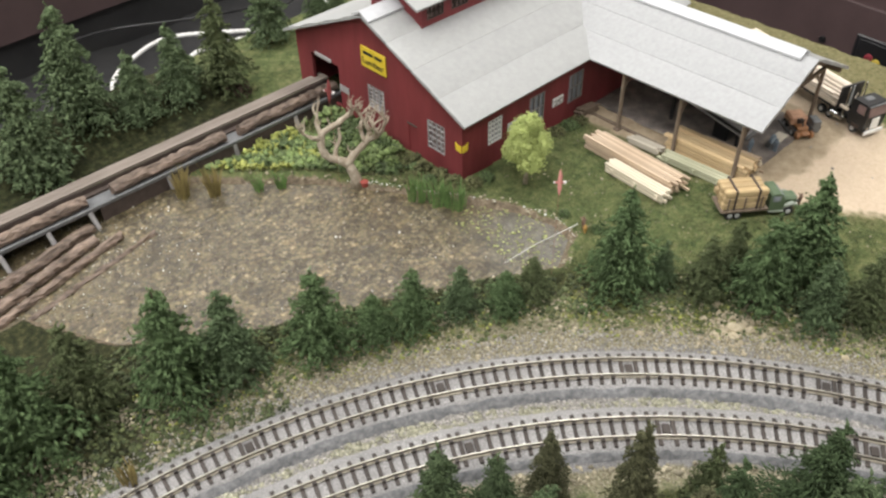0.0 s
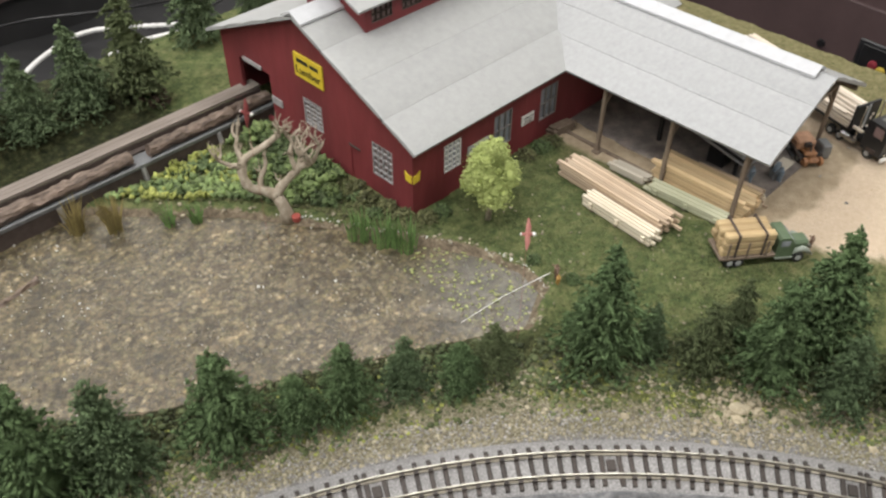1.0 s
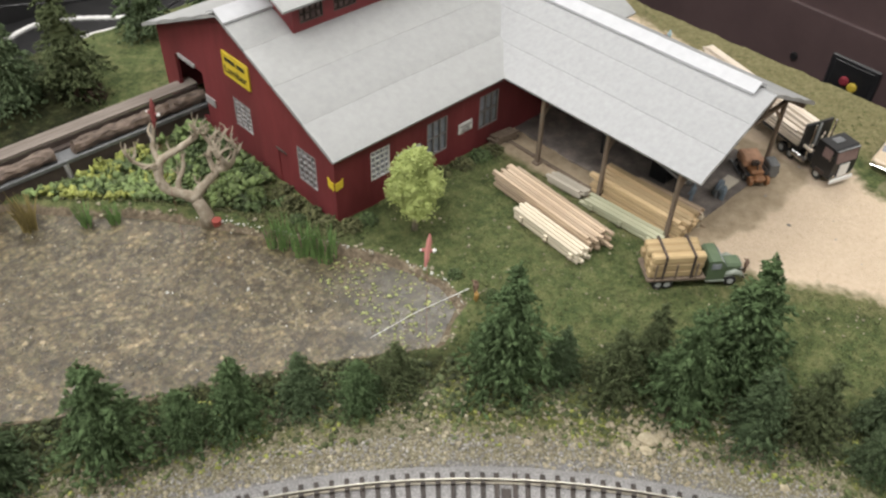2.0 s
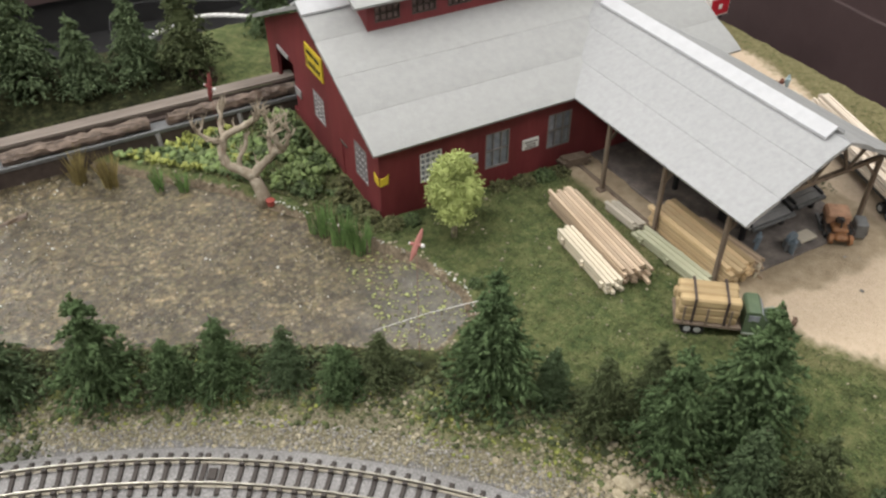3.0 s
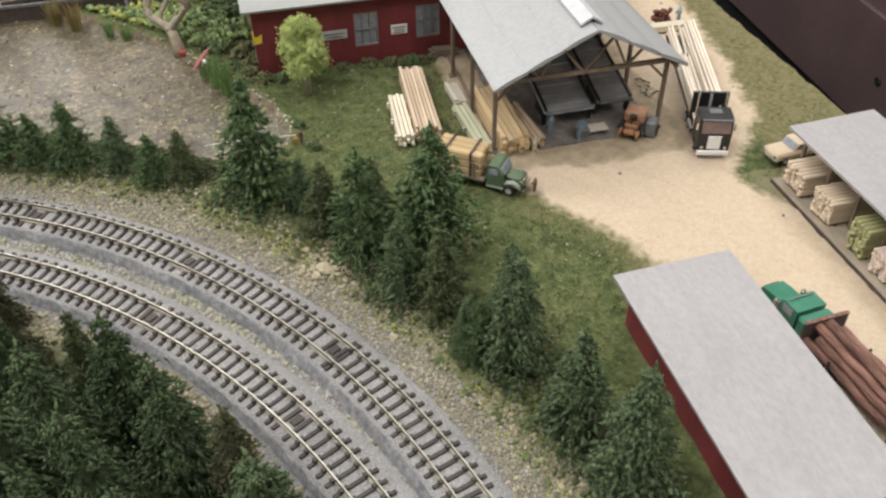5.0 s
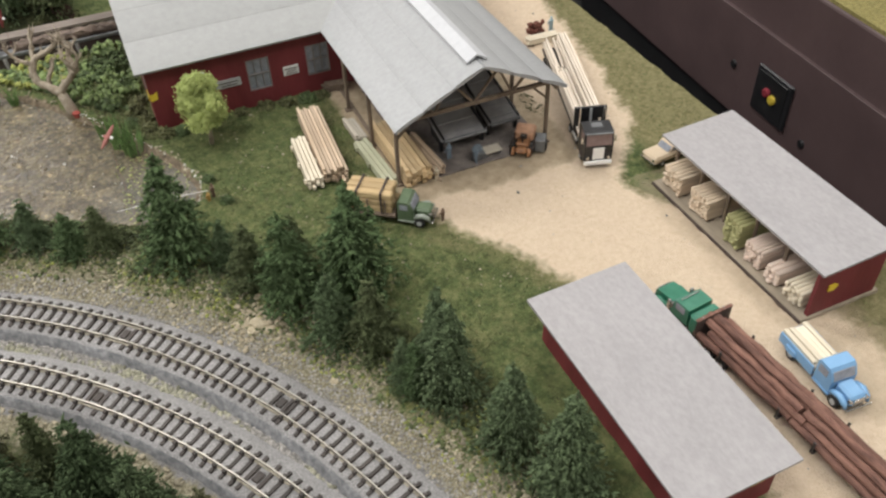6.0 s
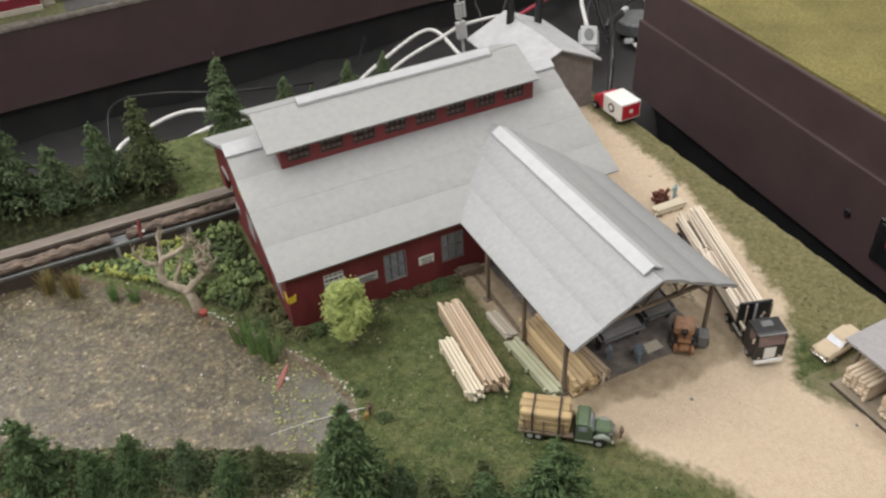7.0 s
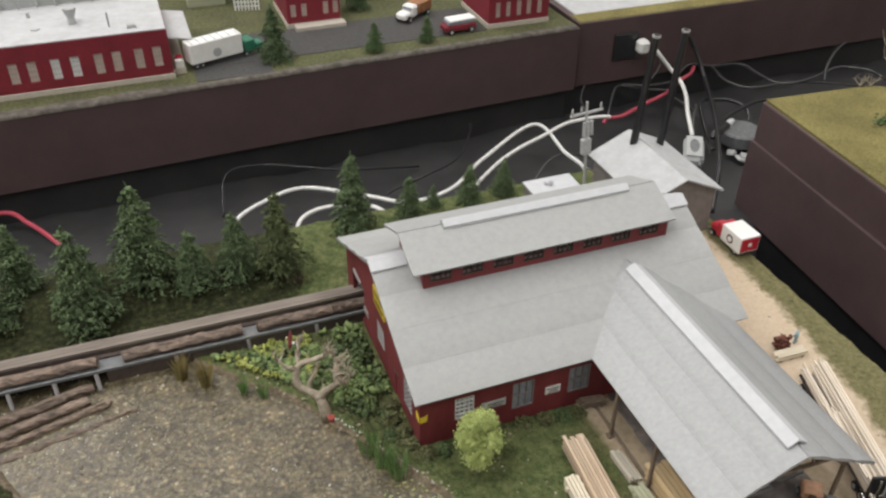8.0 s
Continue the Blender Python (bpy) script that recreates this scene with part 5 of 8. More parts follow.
tagged(on_east(part("grass_top", prismm([(x + (0.002 if x < 0.7 else 0), y - (0.002 if y > 0.4 else 0)) for x, y in EAST_PLAN], "z", 0.0275, 0.0305), M_FARGRASS)), "olive dry grass mat on the neighbouring layout", "ground", kind="structure")
NORTH = Matrix.Translation((0.3, 0.7375, 0)) @ Matrix.Rotation(radians(2.5), 4, "Z") @ Matrix.Translation((-0.3, -0.7375, 0))


def on_north(ob):
    ob.matrix_world = NORTH @ ob.matrix_world
    return ob


on_north(build_module("fascia_north", -1.2, 0.640, 0.7375, 1.4, 0.028, "dark brown fascia of the town layout across the aisle", -0.046))
tagged(on_north(part("skirt_north", boxm(-1.2, 0.634, 0.746, 1.37, -0.13, -0.0465), M_CLOTH)), "black cloth skirt under the town layout", "skirt", kind="structure")
build_module("fascia_far", 0.6425, 2.0, 0.760, 1.4, 0.030, "dark brown fascia of another layout", -0.047)
tagged(part("skirt_far", boxm(0.6365, 2.0, 0.768, 1.39, -0.13, -0.0475), M_CLOTH), "black cloth skirt under the far layout", "skirt", kind="structure")
M_TOWN = mat("town_ground", [(0.042, 0.046, 0.019), (0.085, 0.090, 0.036), (0.15, 0.14, 0.066)], 300, 0.95, 0.0006, 700, stain=0.3, stain_scale=30)
tagged(on_north(part("town_ground", boxm(-1.198, 0.638, 0.7395, 1.398, 0.0275, 0.0300, 0.0008), M_TOWN)), "green and brown turf of the town layout", "ground", kind="structure")

M_RIM = mat("grey_scenery_rim", [(0.055, 0.047, 0.040), (0.10, 0.088, 0.075), (0.16, 0.142, 0.122)], 120, 0.95, 0.0008, 500)


def build_rim():
    """The ragged plaster rim between the fascia and the turf of the town layout."""
    xs = np.arange(-0.30, 0.638, 0.003)
    bm = bmesh.new()
    rows = []
    for j, f in enumerate((0.0, 0.0, 0.3, 0.65, 1.0)):
        wide = np.where(xs < 0.20, 0.0135, 0.0085) + 0.0028 * wobble(xs, xs * 0 + 0.3, 120, 1.0) + 0.0012 * wobble(xs, xs * 0 + 0.1, 430)
        lift = (0.0270, 0.0300, 0.0309, 0.0308, 0.0296)[j] + (0.0004 * wobble(xs, xs * 0 + j, 300, j) if j else 0.0 * xs)
        rows.append([bm.verts.new((float(x), 0.7368 + 0.0004 * j + float(w) * f, float(h))) for x, w, h in zip(xs, wide, lift)])
    for ra, rb in zip(rows, rows[1:]):
        for i in range(len(ra) - 1):
            bm.faces.new((ra[i], ra[i + 1], rb[i + 1], rb[i]))
    tagged(on_north(part("scenery_rim", bm, M_RIM, smooth=True)), "ragged grey-brown plaster rim along the town layout", "trim", kind="structure")


build_rim()

bm = boxm(-1.399, 1.999, -0.899, 1.399, -1.0, -0.330)
for x0, x1, y0, y1 in ((-1.399, 1.999, -0.899, -0.893), (-1.399, 1.999, 1.393, 1.399), (-1.399, -1.393, -0.893, 1.393), (1.993, 1.999, -0.893, 1.393)):
    block(bm, x0, x1, y0, y1, -0.3295, -0.088)
tagged(part("cloth_skirt", bm, M_CLOTH), "black cloth skirt hanging to the hall floor", "skirt", kind="structure")

# the hall: unseen, added for bounce and reflections, its floor lightened for that
HX0, HX1, HY0, HY1 = -2.6, 2.6, -2.4, 4.6
tagged(part("hall_floor", boxm(HX0, HX1, HY0, HY1, -1.02, -1.0), M_FLOOR), "grey hall floor", "floor", kind="structure")
tagged(part("ceiling", boxm(HX0, HX1, HY0, HY1, CEIL, CEIL + 0.05), M_HALLWALL), "white hall ceiling", "ceiling", kind="structure")
for nm, b in (("wall_west", (HX0 - 0.05, HX0, HY0, HY1)), ("wall_east", (HX1, HX1 + 0.05, HY0, HY1)), ("wall_south", (HX0, HX1, HY0 - 0.05, HY0)), ("wall_north", (HX0, HX1, HY1, HY1 + 0.05))):
    tagged(part(nm, boxm(*b, -1.0, CEIL), M_HALLWALL), "plain painted hall wall", "wall", kind="structure")

# ---------------------------------------------------------------- log chute and pond
def build_chute():
    root = thing("log_chute", (0, 0, 0), "long wooden log chute with plank walkway above the pond", "log chute")
    for k in range(3):
        y0 = 0.4016 + 0.0031 * k
        part("plank", boxm(-0.40, 0.2895, y0, y0 + 0.0029, 0.0125, 0.0140, 0.0002), M_CHUTEWOOD, root)
    part("trough_floor", boxm(-0.40, 0.2890, 0.3862, 0.3978, 0.0072, 0.0084, 0.0002), M_IRON, root, "grey steel trough floor")
    part("edge_rail", boxm(-0.40, 0.2890, 0.3848, 0.3861, 0.0084, 0.0108, 0.0003), M_IRON, root, "grey steel edge rail")
    # Two dark strips added so the gap beside the planks reads as shade.
    part("inner_beam", boxm(-0.40, 0.2890, 0.3979, 0.4009, 0.0072, 0.0096), M_TRIM, root)
    part("stringer", boxm(-0.40, 0.2888, 0.4010, 0.4016, 0.0050, 0.0124), M_TRIM, root)
    # Dark boards added to stand for the shade under the trough.
    part("side_board", boxm(0.118, 0.2885, 0.3856, 0.3861, -0.004, 0.0083), M_TRIM, root, "dark boarding added for the shade under the chute")
    part("back_boarding", boxm(-0.40, 0.1179, 0.4060, 0.4066, -0.004, 0.0120), M_TRIM, root)
    for x in (0.012, 0.036, 0.062, 0.088, 0.112, 0.160, 0.205, 0.250):
        part("trestle_leg", tubem([(x, 0.3855, 0.0084), (x + 0.001, 0.3800 if x < 0.12 else 0.3850, -0.005)], 0.0014, 6), M_SASH, root, "pale grey trestle leg")
        part("trestle_leg", tubem([(x, 0.4095, 0.0125), (x, 0.4105, -0.005)], 0.0011, 6), M_POST, root)
        part("trestle_beam", boxm(x - 0.001, x + 0.001, 0.3850, 0.4105, 0.0056, 0.0071, 0.0002), M_POST, root)
    return root


build_chute()


def log(a, b, r, label, seed, material=None, group=""):
    """A log from a to b with knots and uneven girth; one mesh."""
    rng = np.random.default_rng(seed)
    a, b = Vector(a), Vector(b)
    n = max(14, int((b - a).length / 0.003))
    pts = [a.lerp(b, i / n) + Vector((0.0, 0.0002 * rng.normal(), 0.0002 * rng.normal())) for i in range(n + 1)]
    bm = tubem(pts, [r * (0.92 + 0.13 * rng.random()) for _ in range(n + 1)], 11)
    for v in bm.verts:
        v.co += Vector((0.0005 * rng.normal(), 0.00032 * rng.normal(), 0.00032 * rng.normal()))
    ob = part("log", bm, material or M_LOG, smooth=False)
    return tagged(ob, label, "log", group)


for k, (x0, x1) in enumerate(((-0.20, -0.02), (-0.015, 0.114), (0.129, 0.203), (0.213, 0.287))):
    log((x0, 0.3920, 0.0120), (x1, 0.3920, 0.0120), 0.0035, "rough brown bark log lying in the chute", 20 + k, group="logs in the chute")
for k, (p, q, r) in enumerate((((-0.03, 0.351, 0.0012), (0.1095, 0.3815, 0.0016), 0.0033), ((-0.03, 0.3345, 0.0008), (0.1060, 0.3715, 0.0012), 0.0031), ((0.02, 0.3395, 0.0000), (0.1180, 0.3660, 0.0002), 0.0024), ((0.03, 0.3335, -0.0012), (0.1330, 0.3560, -0.0014), 0.0018))):
    log(p, q, r, "wet brown log floating in the mill pond", 40 + k, group="logs in the pond")


def limb(bm, p, d, length, r, rng, depth):
    """A crooked limb that forks."""
    pts, rad = [Vector(p)], [r]
    d = Vector(d).normalized()
    for i in range(4):
        d = (d + Vector((0.25 * rng.normal(), 0.25 * rng.normal(), 0.18 * rng.normal() + 0.10))).normalized()
        pts.append(pts[-1] + d * length / 4)
        rad.append(r * (1 - 0.13 * (i + 1)))
    tube(bm, pts, rad, 6)
    if depth:
        for s in range(2 if depth > 1 else 3):
            i = 4 if s == 0 else 2 + s % 2
            nd = (d + Vector((0.75 * rng.normal(), 0.75 * rng.normal(), 0.25))).normalized()
            limb(bm, pts[i], nd, length * 0.62, rad[i] * 0.72, rng, depth - 1)


def build_dead_tree():
    x, y = 0.2375, 0.3105
    root = thing("dead_tree", (x, y, float(height(x, y))), "leafless bleached dead tree with forked branches by the pond", "tree")
    r, up = Vector((0.70, -0.71, 0)), Vector((0, 0, 1))

    def at(u, h, deep=0.0):
        return r * u * 1.15 + up * h * 1.04 + Vector((0.7, 0.7, 0)) * deep * 1.6
    part("trunk", tubem([at(0.0005, -0.003), at(0.0, 0.003), at(-0.0015, 0.008), at(-0.003, 0.0125)], [0.0042, 0.0033, 0.0030, 0.0028], 8), M_DEADWOOD, root, "stout pale trunk", smooth=True)
    big = {
        "west": [(-0.003, 0.0125, 0), (-0.008, 0.016, -0.001), (-0.0125, 0.019, -0.002), (-0.0150, 0.0245, -0.001), (-0.0145, 0.030, 0.001), (-0.011, 0.033, 0.002), (-0.006, 0.036, 0.003), (0.0005, 0.0415, 0.004)],
        "west_fork": [(-0.0148, 0.0285, 0), (-0.0185, 0.031, -0.002), (-0.0225, 0.0345, -0.003)],
        "west_up": [(-0.0145, 0.030, 0.001), (-0.0170, 0.0345, 0.003), (-0.0165, 0.039, 0.004)],
        "mid_twig": [(-0.009, 0.0165, 0), (-0.0085, 0.021, 0.001), (-0.0065, 0.026, 0.003), (-0.007, 0.031, 0.004)],
        "east": [(-0.003, 0.0125, 0), (-0.0005, 0.0165, 0.001), (0.0040, 0.0215, 0.002), (0.0075, 0.026, 0.002), (0.0085, 0.031, 0.003)],
        "east_a": [(0.0060, 0.0245, 0.002), (0.0040, 0.031, 0.004), (0.0050, 0.036, 0.005), (0.0030, 0.0405, 0.005)],
        "east_b": [(0.0085, 0.031, 0.003), (0.0070, 0.036, 0.003), (0.0085, 0.042, 0.003)],
        "east_c": [(0.0075, 0.026, 0.002), (0.0125, 0.0295, 0.001), (0.0150, 0.034, 0.000), (0.0170, 0.040, 0.0)],
        "east_d": [(0.0125, 0.0295, 0.001), (0.0125, 0.035, -0.002), (0.0115, 0.040, -0.003)],
    }
    rng = np.random.default_rng(5)
    for name, pts in big.items():
        line = smooth_line([at(*p) for p in pts], 4)
        n = len(line)
        r0 = 0.0027 if name in ("west", "east") else 0.0016
        part("branch", tubem(line, [r0 * (1 - 0.5 * i / (n - 1)) * (0.85 + 0.3 * rng.random()) for i in range(n)], 7), M_DEADWOOD, root, smooth=True)
        for i in range(n // 3, n, 6):
            bm = bmesh.new()
            limb(bm, line[i], at(rng.normal(), 0.6 + 0.5 * rng.random(), rng.normal()), 0.0035 + 0.003 * rng.random(), 0.0007, rng, 1)
            part("twig", bm, M_DEADWOOD, root)
    for u, h, dd in ((-0.0225, 0.0345, -0.003), (0.0005, 0.0415, 0.004), (0.0030, 0.0405, 0.005), (0.0170, 0.040, 0.0), (-0.0165, 0.039, 0.004), (0.0085, 0.040, 0.003), (0.0115, 0.039, -0.003)):
        bm = bmesh.new()
        for _ in range(3):
            limb(bm, at(u, h, dd), at(0.4 * rng.normal(), 1.0, 0.4 * rng.normal()), 0.0070, 0.0008, rng, 1)
        part("twig", bm, M_DEADWOOD, root)


build_dead_tree()


def tufts(name, label, cat, spots, material, n, h, spread, rng, group=""):
    """Clumps of upright blades, each clump a thing of its own."""
    for x, y in spots:
        bm = bmesh.new()
        z = min(float(height(x, y)), 0.0) if name == "reed_clump" else max(float(height(x, y)), -0.0005)
        for _ in range(n):
            a, d = rng.random() * 6.28, spread * math.sqrt(rng.random()) * 0.5
            bx, by = d * math.cos(a), d * math.sin(a)
            hh = h * (0.55 + 0.5 * rng.random())
            lean = 0.22 * hh * (0.4 + rng.random())
            b2 = rng.random() * 6.28 * 0.2 + a
            w = 0.00038
            tip = (bx + lean * math.cos(b2), by + lean * math.sin(b2), hh)
            mid = (bx + 0.35 * lean * math.cos(b2), by + 0.35 * lean * math.sin(b2), hh * 0.55)
            tube(bm, [(bx, by, -0.002), mid, tip], [w, w * 0.9, w * 0.25], 3)
        ob = part(name, bm, material)
        ob.matrix_world = pose(x, y, z)
        tagged(ob, label, cat, group)


rng = np.random.default_rng(77)
tufts("reed_clump", "clump of tall straw-coloured reeds standing in the pond", "reeds", ((0.161, 0.3735), (0.1745, 0.362)), M_REED, 70, 0.024, 0.0055, rng, "straw reeds")
tufts("reed_clump", "small clump of fresh green reeds at the pond edge", "reeds", ((0.1955, 0.3475), (0.2060, 0.3405)), M_BLADE, 36, 0.016, 0.004, rng, "green reeds")
tufts("grass_clump", "bushy clump of long green grass on the pond bank", "grass", ((0.2545, 0.2765), (0.2600, 0.2650), (0.2650, 0.2560)), M_BLADE, 46, 0.0150, 0.011, rng, "grass clumps")
tufts("grass_clump", "dry yellow grass tuft on the track bank", "grass", ((0.046, 0.222),), M_REED, 30, 0.011, 0.007, rng)


def scatter(name, label, cat, spots, sizes, material, rng, flat=0.6, jitter=0.4, lift=0.3, shape="ico"):
    spots = np.array(spots)
    z = height(spots[:, 0], spots[:, 1]) + lift * sizes
    me = lumps(name, np.c_[spots, z], random_axes(rng, len(spots), sizes, flat), rng, jitter, shape)
    me.materials.append(material)
    return tagged(part(name, me, material), label, cat, kind="stuff")


def pick(rng, n, x0, x1, y0, y1, ok):
    out = np.zeros((0, 2))
    while len(out) < n:
        p = np.c_[x0 + (x1 - x0) * rng.random(4 * n), y0 + (y1 - y0) * rng.random(4 * n)]
        out = np.r_[out, p[ok(p[:, 0], p[:, 1])]]
    return out[:n]


def near(x, y, cx, cy, r):
    return np.hypot(x - cx, y - cy) < r


# creeping plants between pond, chute and gable
VINES = [(0.180, 0.3805), (0.215, 0.3815), (0.277, 0.3815), (0.2795, 0.300), (0.262, 0.292), (0.246, 0.307), (0.228, 0.334), (0.200, 0.360)]


def vine_leaves(name, label, n, material, rng, ok, size, heap):
    p = pick(rng, n, 0.17, 0.283, 0.285, 0.385, lambda x, y: inside(VINES, x, y) & ok(x, y))
    s = size * (0.6 + 0.8 * rng.random(n))
    z = height(p[:, 0], p[:, 1]) + heap(p[:, 0], p[:, 1]) * rng.random(n) ** 0.6
    ax = tilted_axes(rng, n, s, 0.28)
    me = lumps(name, np.c_[p, z], ax, rng, 0.4, "oct")
    me.materials.append(material)
    tagged(part(name, me, material), label, "plants", kind="stuff")


def heap(x, y):
    return 0.0015 + 0.0032 * (0.5 + 0.5 * wobble(x, y, 120)) + 0.0035 * step(0.245, 0.272, x) * step(0.325, 0.35, y)


rng = np.random.default_rng(8)
vine_leaves("creeper", "low deep green creeping plants under the dead tree", 1300, M_LEAFD, rng, lambda x, y: (wobble(x, y, 100, 1.0) + 0.5 * wobble(x, y, 260) > np.where((x > 0.235) & (y < 0.335), 0.45, 0.0)) & (edge_distance(POND, x, y) > 0.007 + 0.006 * wobble(x, y, 170)), 0.0016, heap)
vine_leaves("creeper", "mixed green leafy ground cover beside the sawmill", 900, M_LEAFB, rng, lambda x, y: (wobble(x, y, 85, 0.6) + 0.4 * wobble(x, y, 300) > 0.05) & (y > 0.315) & (edge_distance(POND, x, y) > 0.006 + 0.006 * wobble(x, y, 140, 1.0)), 0.0022, lambda x, y: heap(x, y) * 1.15)
vine_leaves("creeper", "yellow-green leaves at the edge of the ground cover", 330, M_LEAFY, rng, lambda x, y: (wobble(x, y, 110, 2.2) > 0.0) & (x < 0.243) & (y > 0.345) & (edge_distance(POND, x, y) > 0.005), 0.0019, lambda x, y: heap(x, y) * 1.2)
n = 4200
p = pick(rng, n, 0.17, 0.30, 0.255, 0.385, lambda x, y: (inside(VINES, x, y) | ((x > 0.25) & (x < 0.281) & (y > 0.258) & (y < 0.31))) & (edge_distance(POND, x, y) > 0.002))
me = lumps("moss", np.c_[p, height(p[:, 0], p[:, 1]) + 0.0002 + 0.0007 * rng.random(n)], tilted_axes(rng, n, 0.0004 + 0.0008 * rng.random(n) ** 2, 0.4), rng, 0.5, "oct")
me.materials.append(M_OLIVE)
tagged(part("moss", me, M_OLIVE), "brown-olive moss and dead leaves between the creepers", "moss", kind="stuff")



def bush(x, y, w, h, material, label, seed, n=260, group=""):
    rng = np.random.default_rng(seed)
    p = rng.normal(size=(n, 3))
    p /= np.linalg.norm(p, axis=1)[:, None]
    p *= (0.45 + 0.55 * rng.random(n))[:, None]
    c = np.c_[p[:, 0] * w / 2, p[:, 1] * w / 2, np.abs(p[:, 2]) * h]
    me = lumps("bush", c, tilted_axes(rng, n, w * (0.06 + 0.07 * rng.random(n)), 0.3), rng, 0.45, "oct")
    me.materials.append(material)
    ob = part("bush", me, material)
    ob.matrix_world = pose(x, y, float(height(x, y)) - 0.0005)
    tagged(ob, label, "bush", group)


for k, (x, y, w, h, m) in enumerate(((0.2755, 0.303, 0.012, 0.006, M_OLIVE), (0.273, 0.292, 0.012, 0.007, M_OLIVE), (0.2765, 0.281, 0.011, 0.006, M_OLIVE), (0.277, 0.270, 0.012, 0.006, M_OLIVE), (0.285, 0.262, 0.011, 0.005, M_OLIVE), (0.294, 0.2605, 0.010, 0.004, M_LEAFD), (0.268, 0.281, 0.010, 0.005, M_LEAFD), (0.318, 0.2655, 0.009, 0.003, M_LEAFD), (0.330, 0.2650, 0.010, 0.003, M_OLIVE), (0.345, 0.2645, 0.012, 0.004, M_OLIVE), (0.358, 0.2625, 0.012, 0.005, M_OLIVE), (0.370, 0.2615, 0.012, 0.004, M_LEAFD), (0.379, 0.260, 0.010, 0.004, M_OLIVE), (0.2195, 0.3800, 0.008, 0.008, M_LEAFY), (0.268, 0.345, 0.015, 0.0105, M_LEAFD), (0.257, 0.355, 0.013, 0.009, M_LEAFD), (0.272, 0.326, 0.013, 0.008, M_LEAFD), (0.273, 0.362, 0.012, 0.009, M_LEAFD), (0.244, 0.364, 0.012, 0.007, M_LEAFB), (0.248, 0.340, 0.011, 0.006, M_LEAFB), (0.258, 0.328, 0.011, 0.006, M_LEAFB), (0.230, 0.360, 0.010, 0.005, M_LEAFB), (0.264, 0.310, 0.011, 0.006, M_LEAFB), (0.297, 0.205, 0.007, 0.004, M_LEAFD), (0.302, 0.186, 0.008, 0.004, M_LEAFD))):
    bush(x, y, w, h, m, {"olive_bush": "dull olive bush growing against the sawmill wall", "deep_green_leaf": "small dark green bush in the turf", "bright_leaf": "bright green leafy bush beside the sawmill", "yellow_green_leaf": "small yellow-flowered bush below the chute"}[m.name.split(".")[0]], 300 + k, group="bushes round the sawmill")

bush(0.2475, 0.4430, 0.013, 0.013, M_BARK, "dark brown dried bush among the back conifers", 344, group="bushes round the sawmill")

M_ROCK = mat("cream_rock", [(0.33, 0.28, 0.185), (0.50, 0.44, 0.32)], 500, 0.9, 0.0004, 900, vary=0.15)
M_TUFT = mat("grey_tan_tuft", [(0.16, 0.16, 0.105), (0.37, 0.36, 0.28)], 700, 0.95, vary=0.35, rand_island=True)
M_UNDER = mat("dark_undergrowth", [(0.036, 0.054, 0.022), (0.105, 0.120, 0.052)], 500, 0.95, vary=0.5, rand_island=True)
# loose scenic cover
rng = np.random.default_rng(21)


def on_bank(x, y):
    do, di = rail_distance(x, y)
    return (do > 0.014) & (do < 0.046 + 0.006 * wobble(x, y, 90)) & (edge_distance(POND, x, y) > 0.006)


def clear_lawn(x, y):
    do, _ = rail_distance(x, y)
    return ~((y > 0.41) & (x < 0.46)) & ~((x > 0.50) & (wobble(x, y, 900, 3.0) > -0.25)) & (do > 0.045) & (edge_distance(POND, x, y) > 0.003) & (edge_distance(YARD, x, y) > 0.004) & ~((x > 0.276) & (x < 0.50) & (y > 0.264) & (y < 0.432)) & ~((x > 0.395) & (x < 0.447) & (y < 0.036)) & ~((x > 0.506) & (y < 0.104) & (y > -0.012))


n = 11000
scatter("leaf_litter", "pale tan crumbs strewn over the track bank", "litter", pick(rng, n, -0.06, 0.40, -0.10, 0.26, lambda x, y: on_bank(x, y) & (wobble(x, y, 75, 4.0) > -0.25)), 0.00024 + 0.0008 * rng.random(n) ** 3, M_CRUMB, rng, 0.5, 0.5)
n = 3000
scatter("moss_crumbs", "green foam crumbs among the gravel of the bank", "litter", pick(rng, n, -0.06, 0.40, -0.10, 0.26, lambda x, y: on_bank(x, y) & (rail_distance(x, y)[0] > 0.024)), 0.0004 + 0.0010 * rng.random(n) ** 2, M_CRUMBG, rng, 0.6, 0.5)
n = 2600
scatter("moss_crumbs", "yellow-green foam crumbs along the foot of the conifers", "litter", pick(rng, n, 0.06, 0.40, -0.10, 0.26, lambda x, y: (np.abs(rail_distance(x, y)[0] - 0.036) < 0.014) & (edge_distance(POND, x, y) > 0.002) & (wobble(x, y, 70, 1.2) > -0.35)), 0.00025 + 0.0007 * rng.random(n) ** 2, M_LEAFY, rng, 0.5, 0.5)
n = 260
scatter("leaf_litter", "coarse tan crumbs heaped beside the row of conifers", "litter", np.c_[0.2920 + 0.0085 * rng.normal(size=n), 0.0990 + 0.0075 * rng.normal(size=n)], 0.0005 + 0.0011 * rng.random(n) ** 2, M_ROCK, rng, 0.6, 0.5)
n = 7000
scatter("track_gravel", "grey stone chips spread beside the track", "gravel", pick(rng, n, -0.06, 0.38, -0.10, 0.25, lambda x, y: (rail_distance(x, y)[0] > 0.0115) & (rail_distance(x, y)[0] < 0.026)), 0.0003 + 0.0004 * rng.random(n) ** 2, M_STONES, rng, 0.6, 0.4)
n = 9000
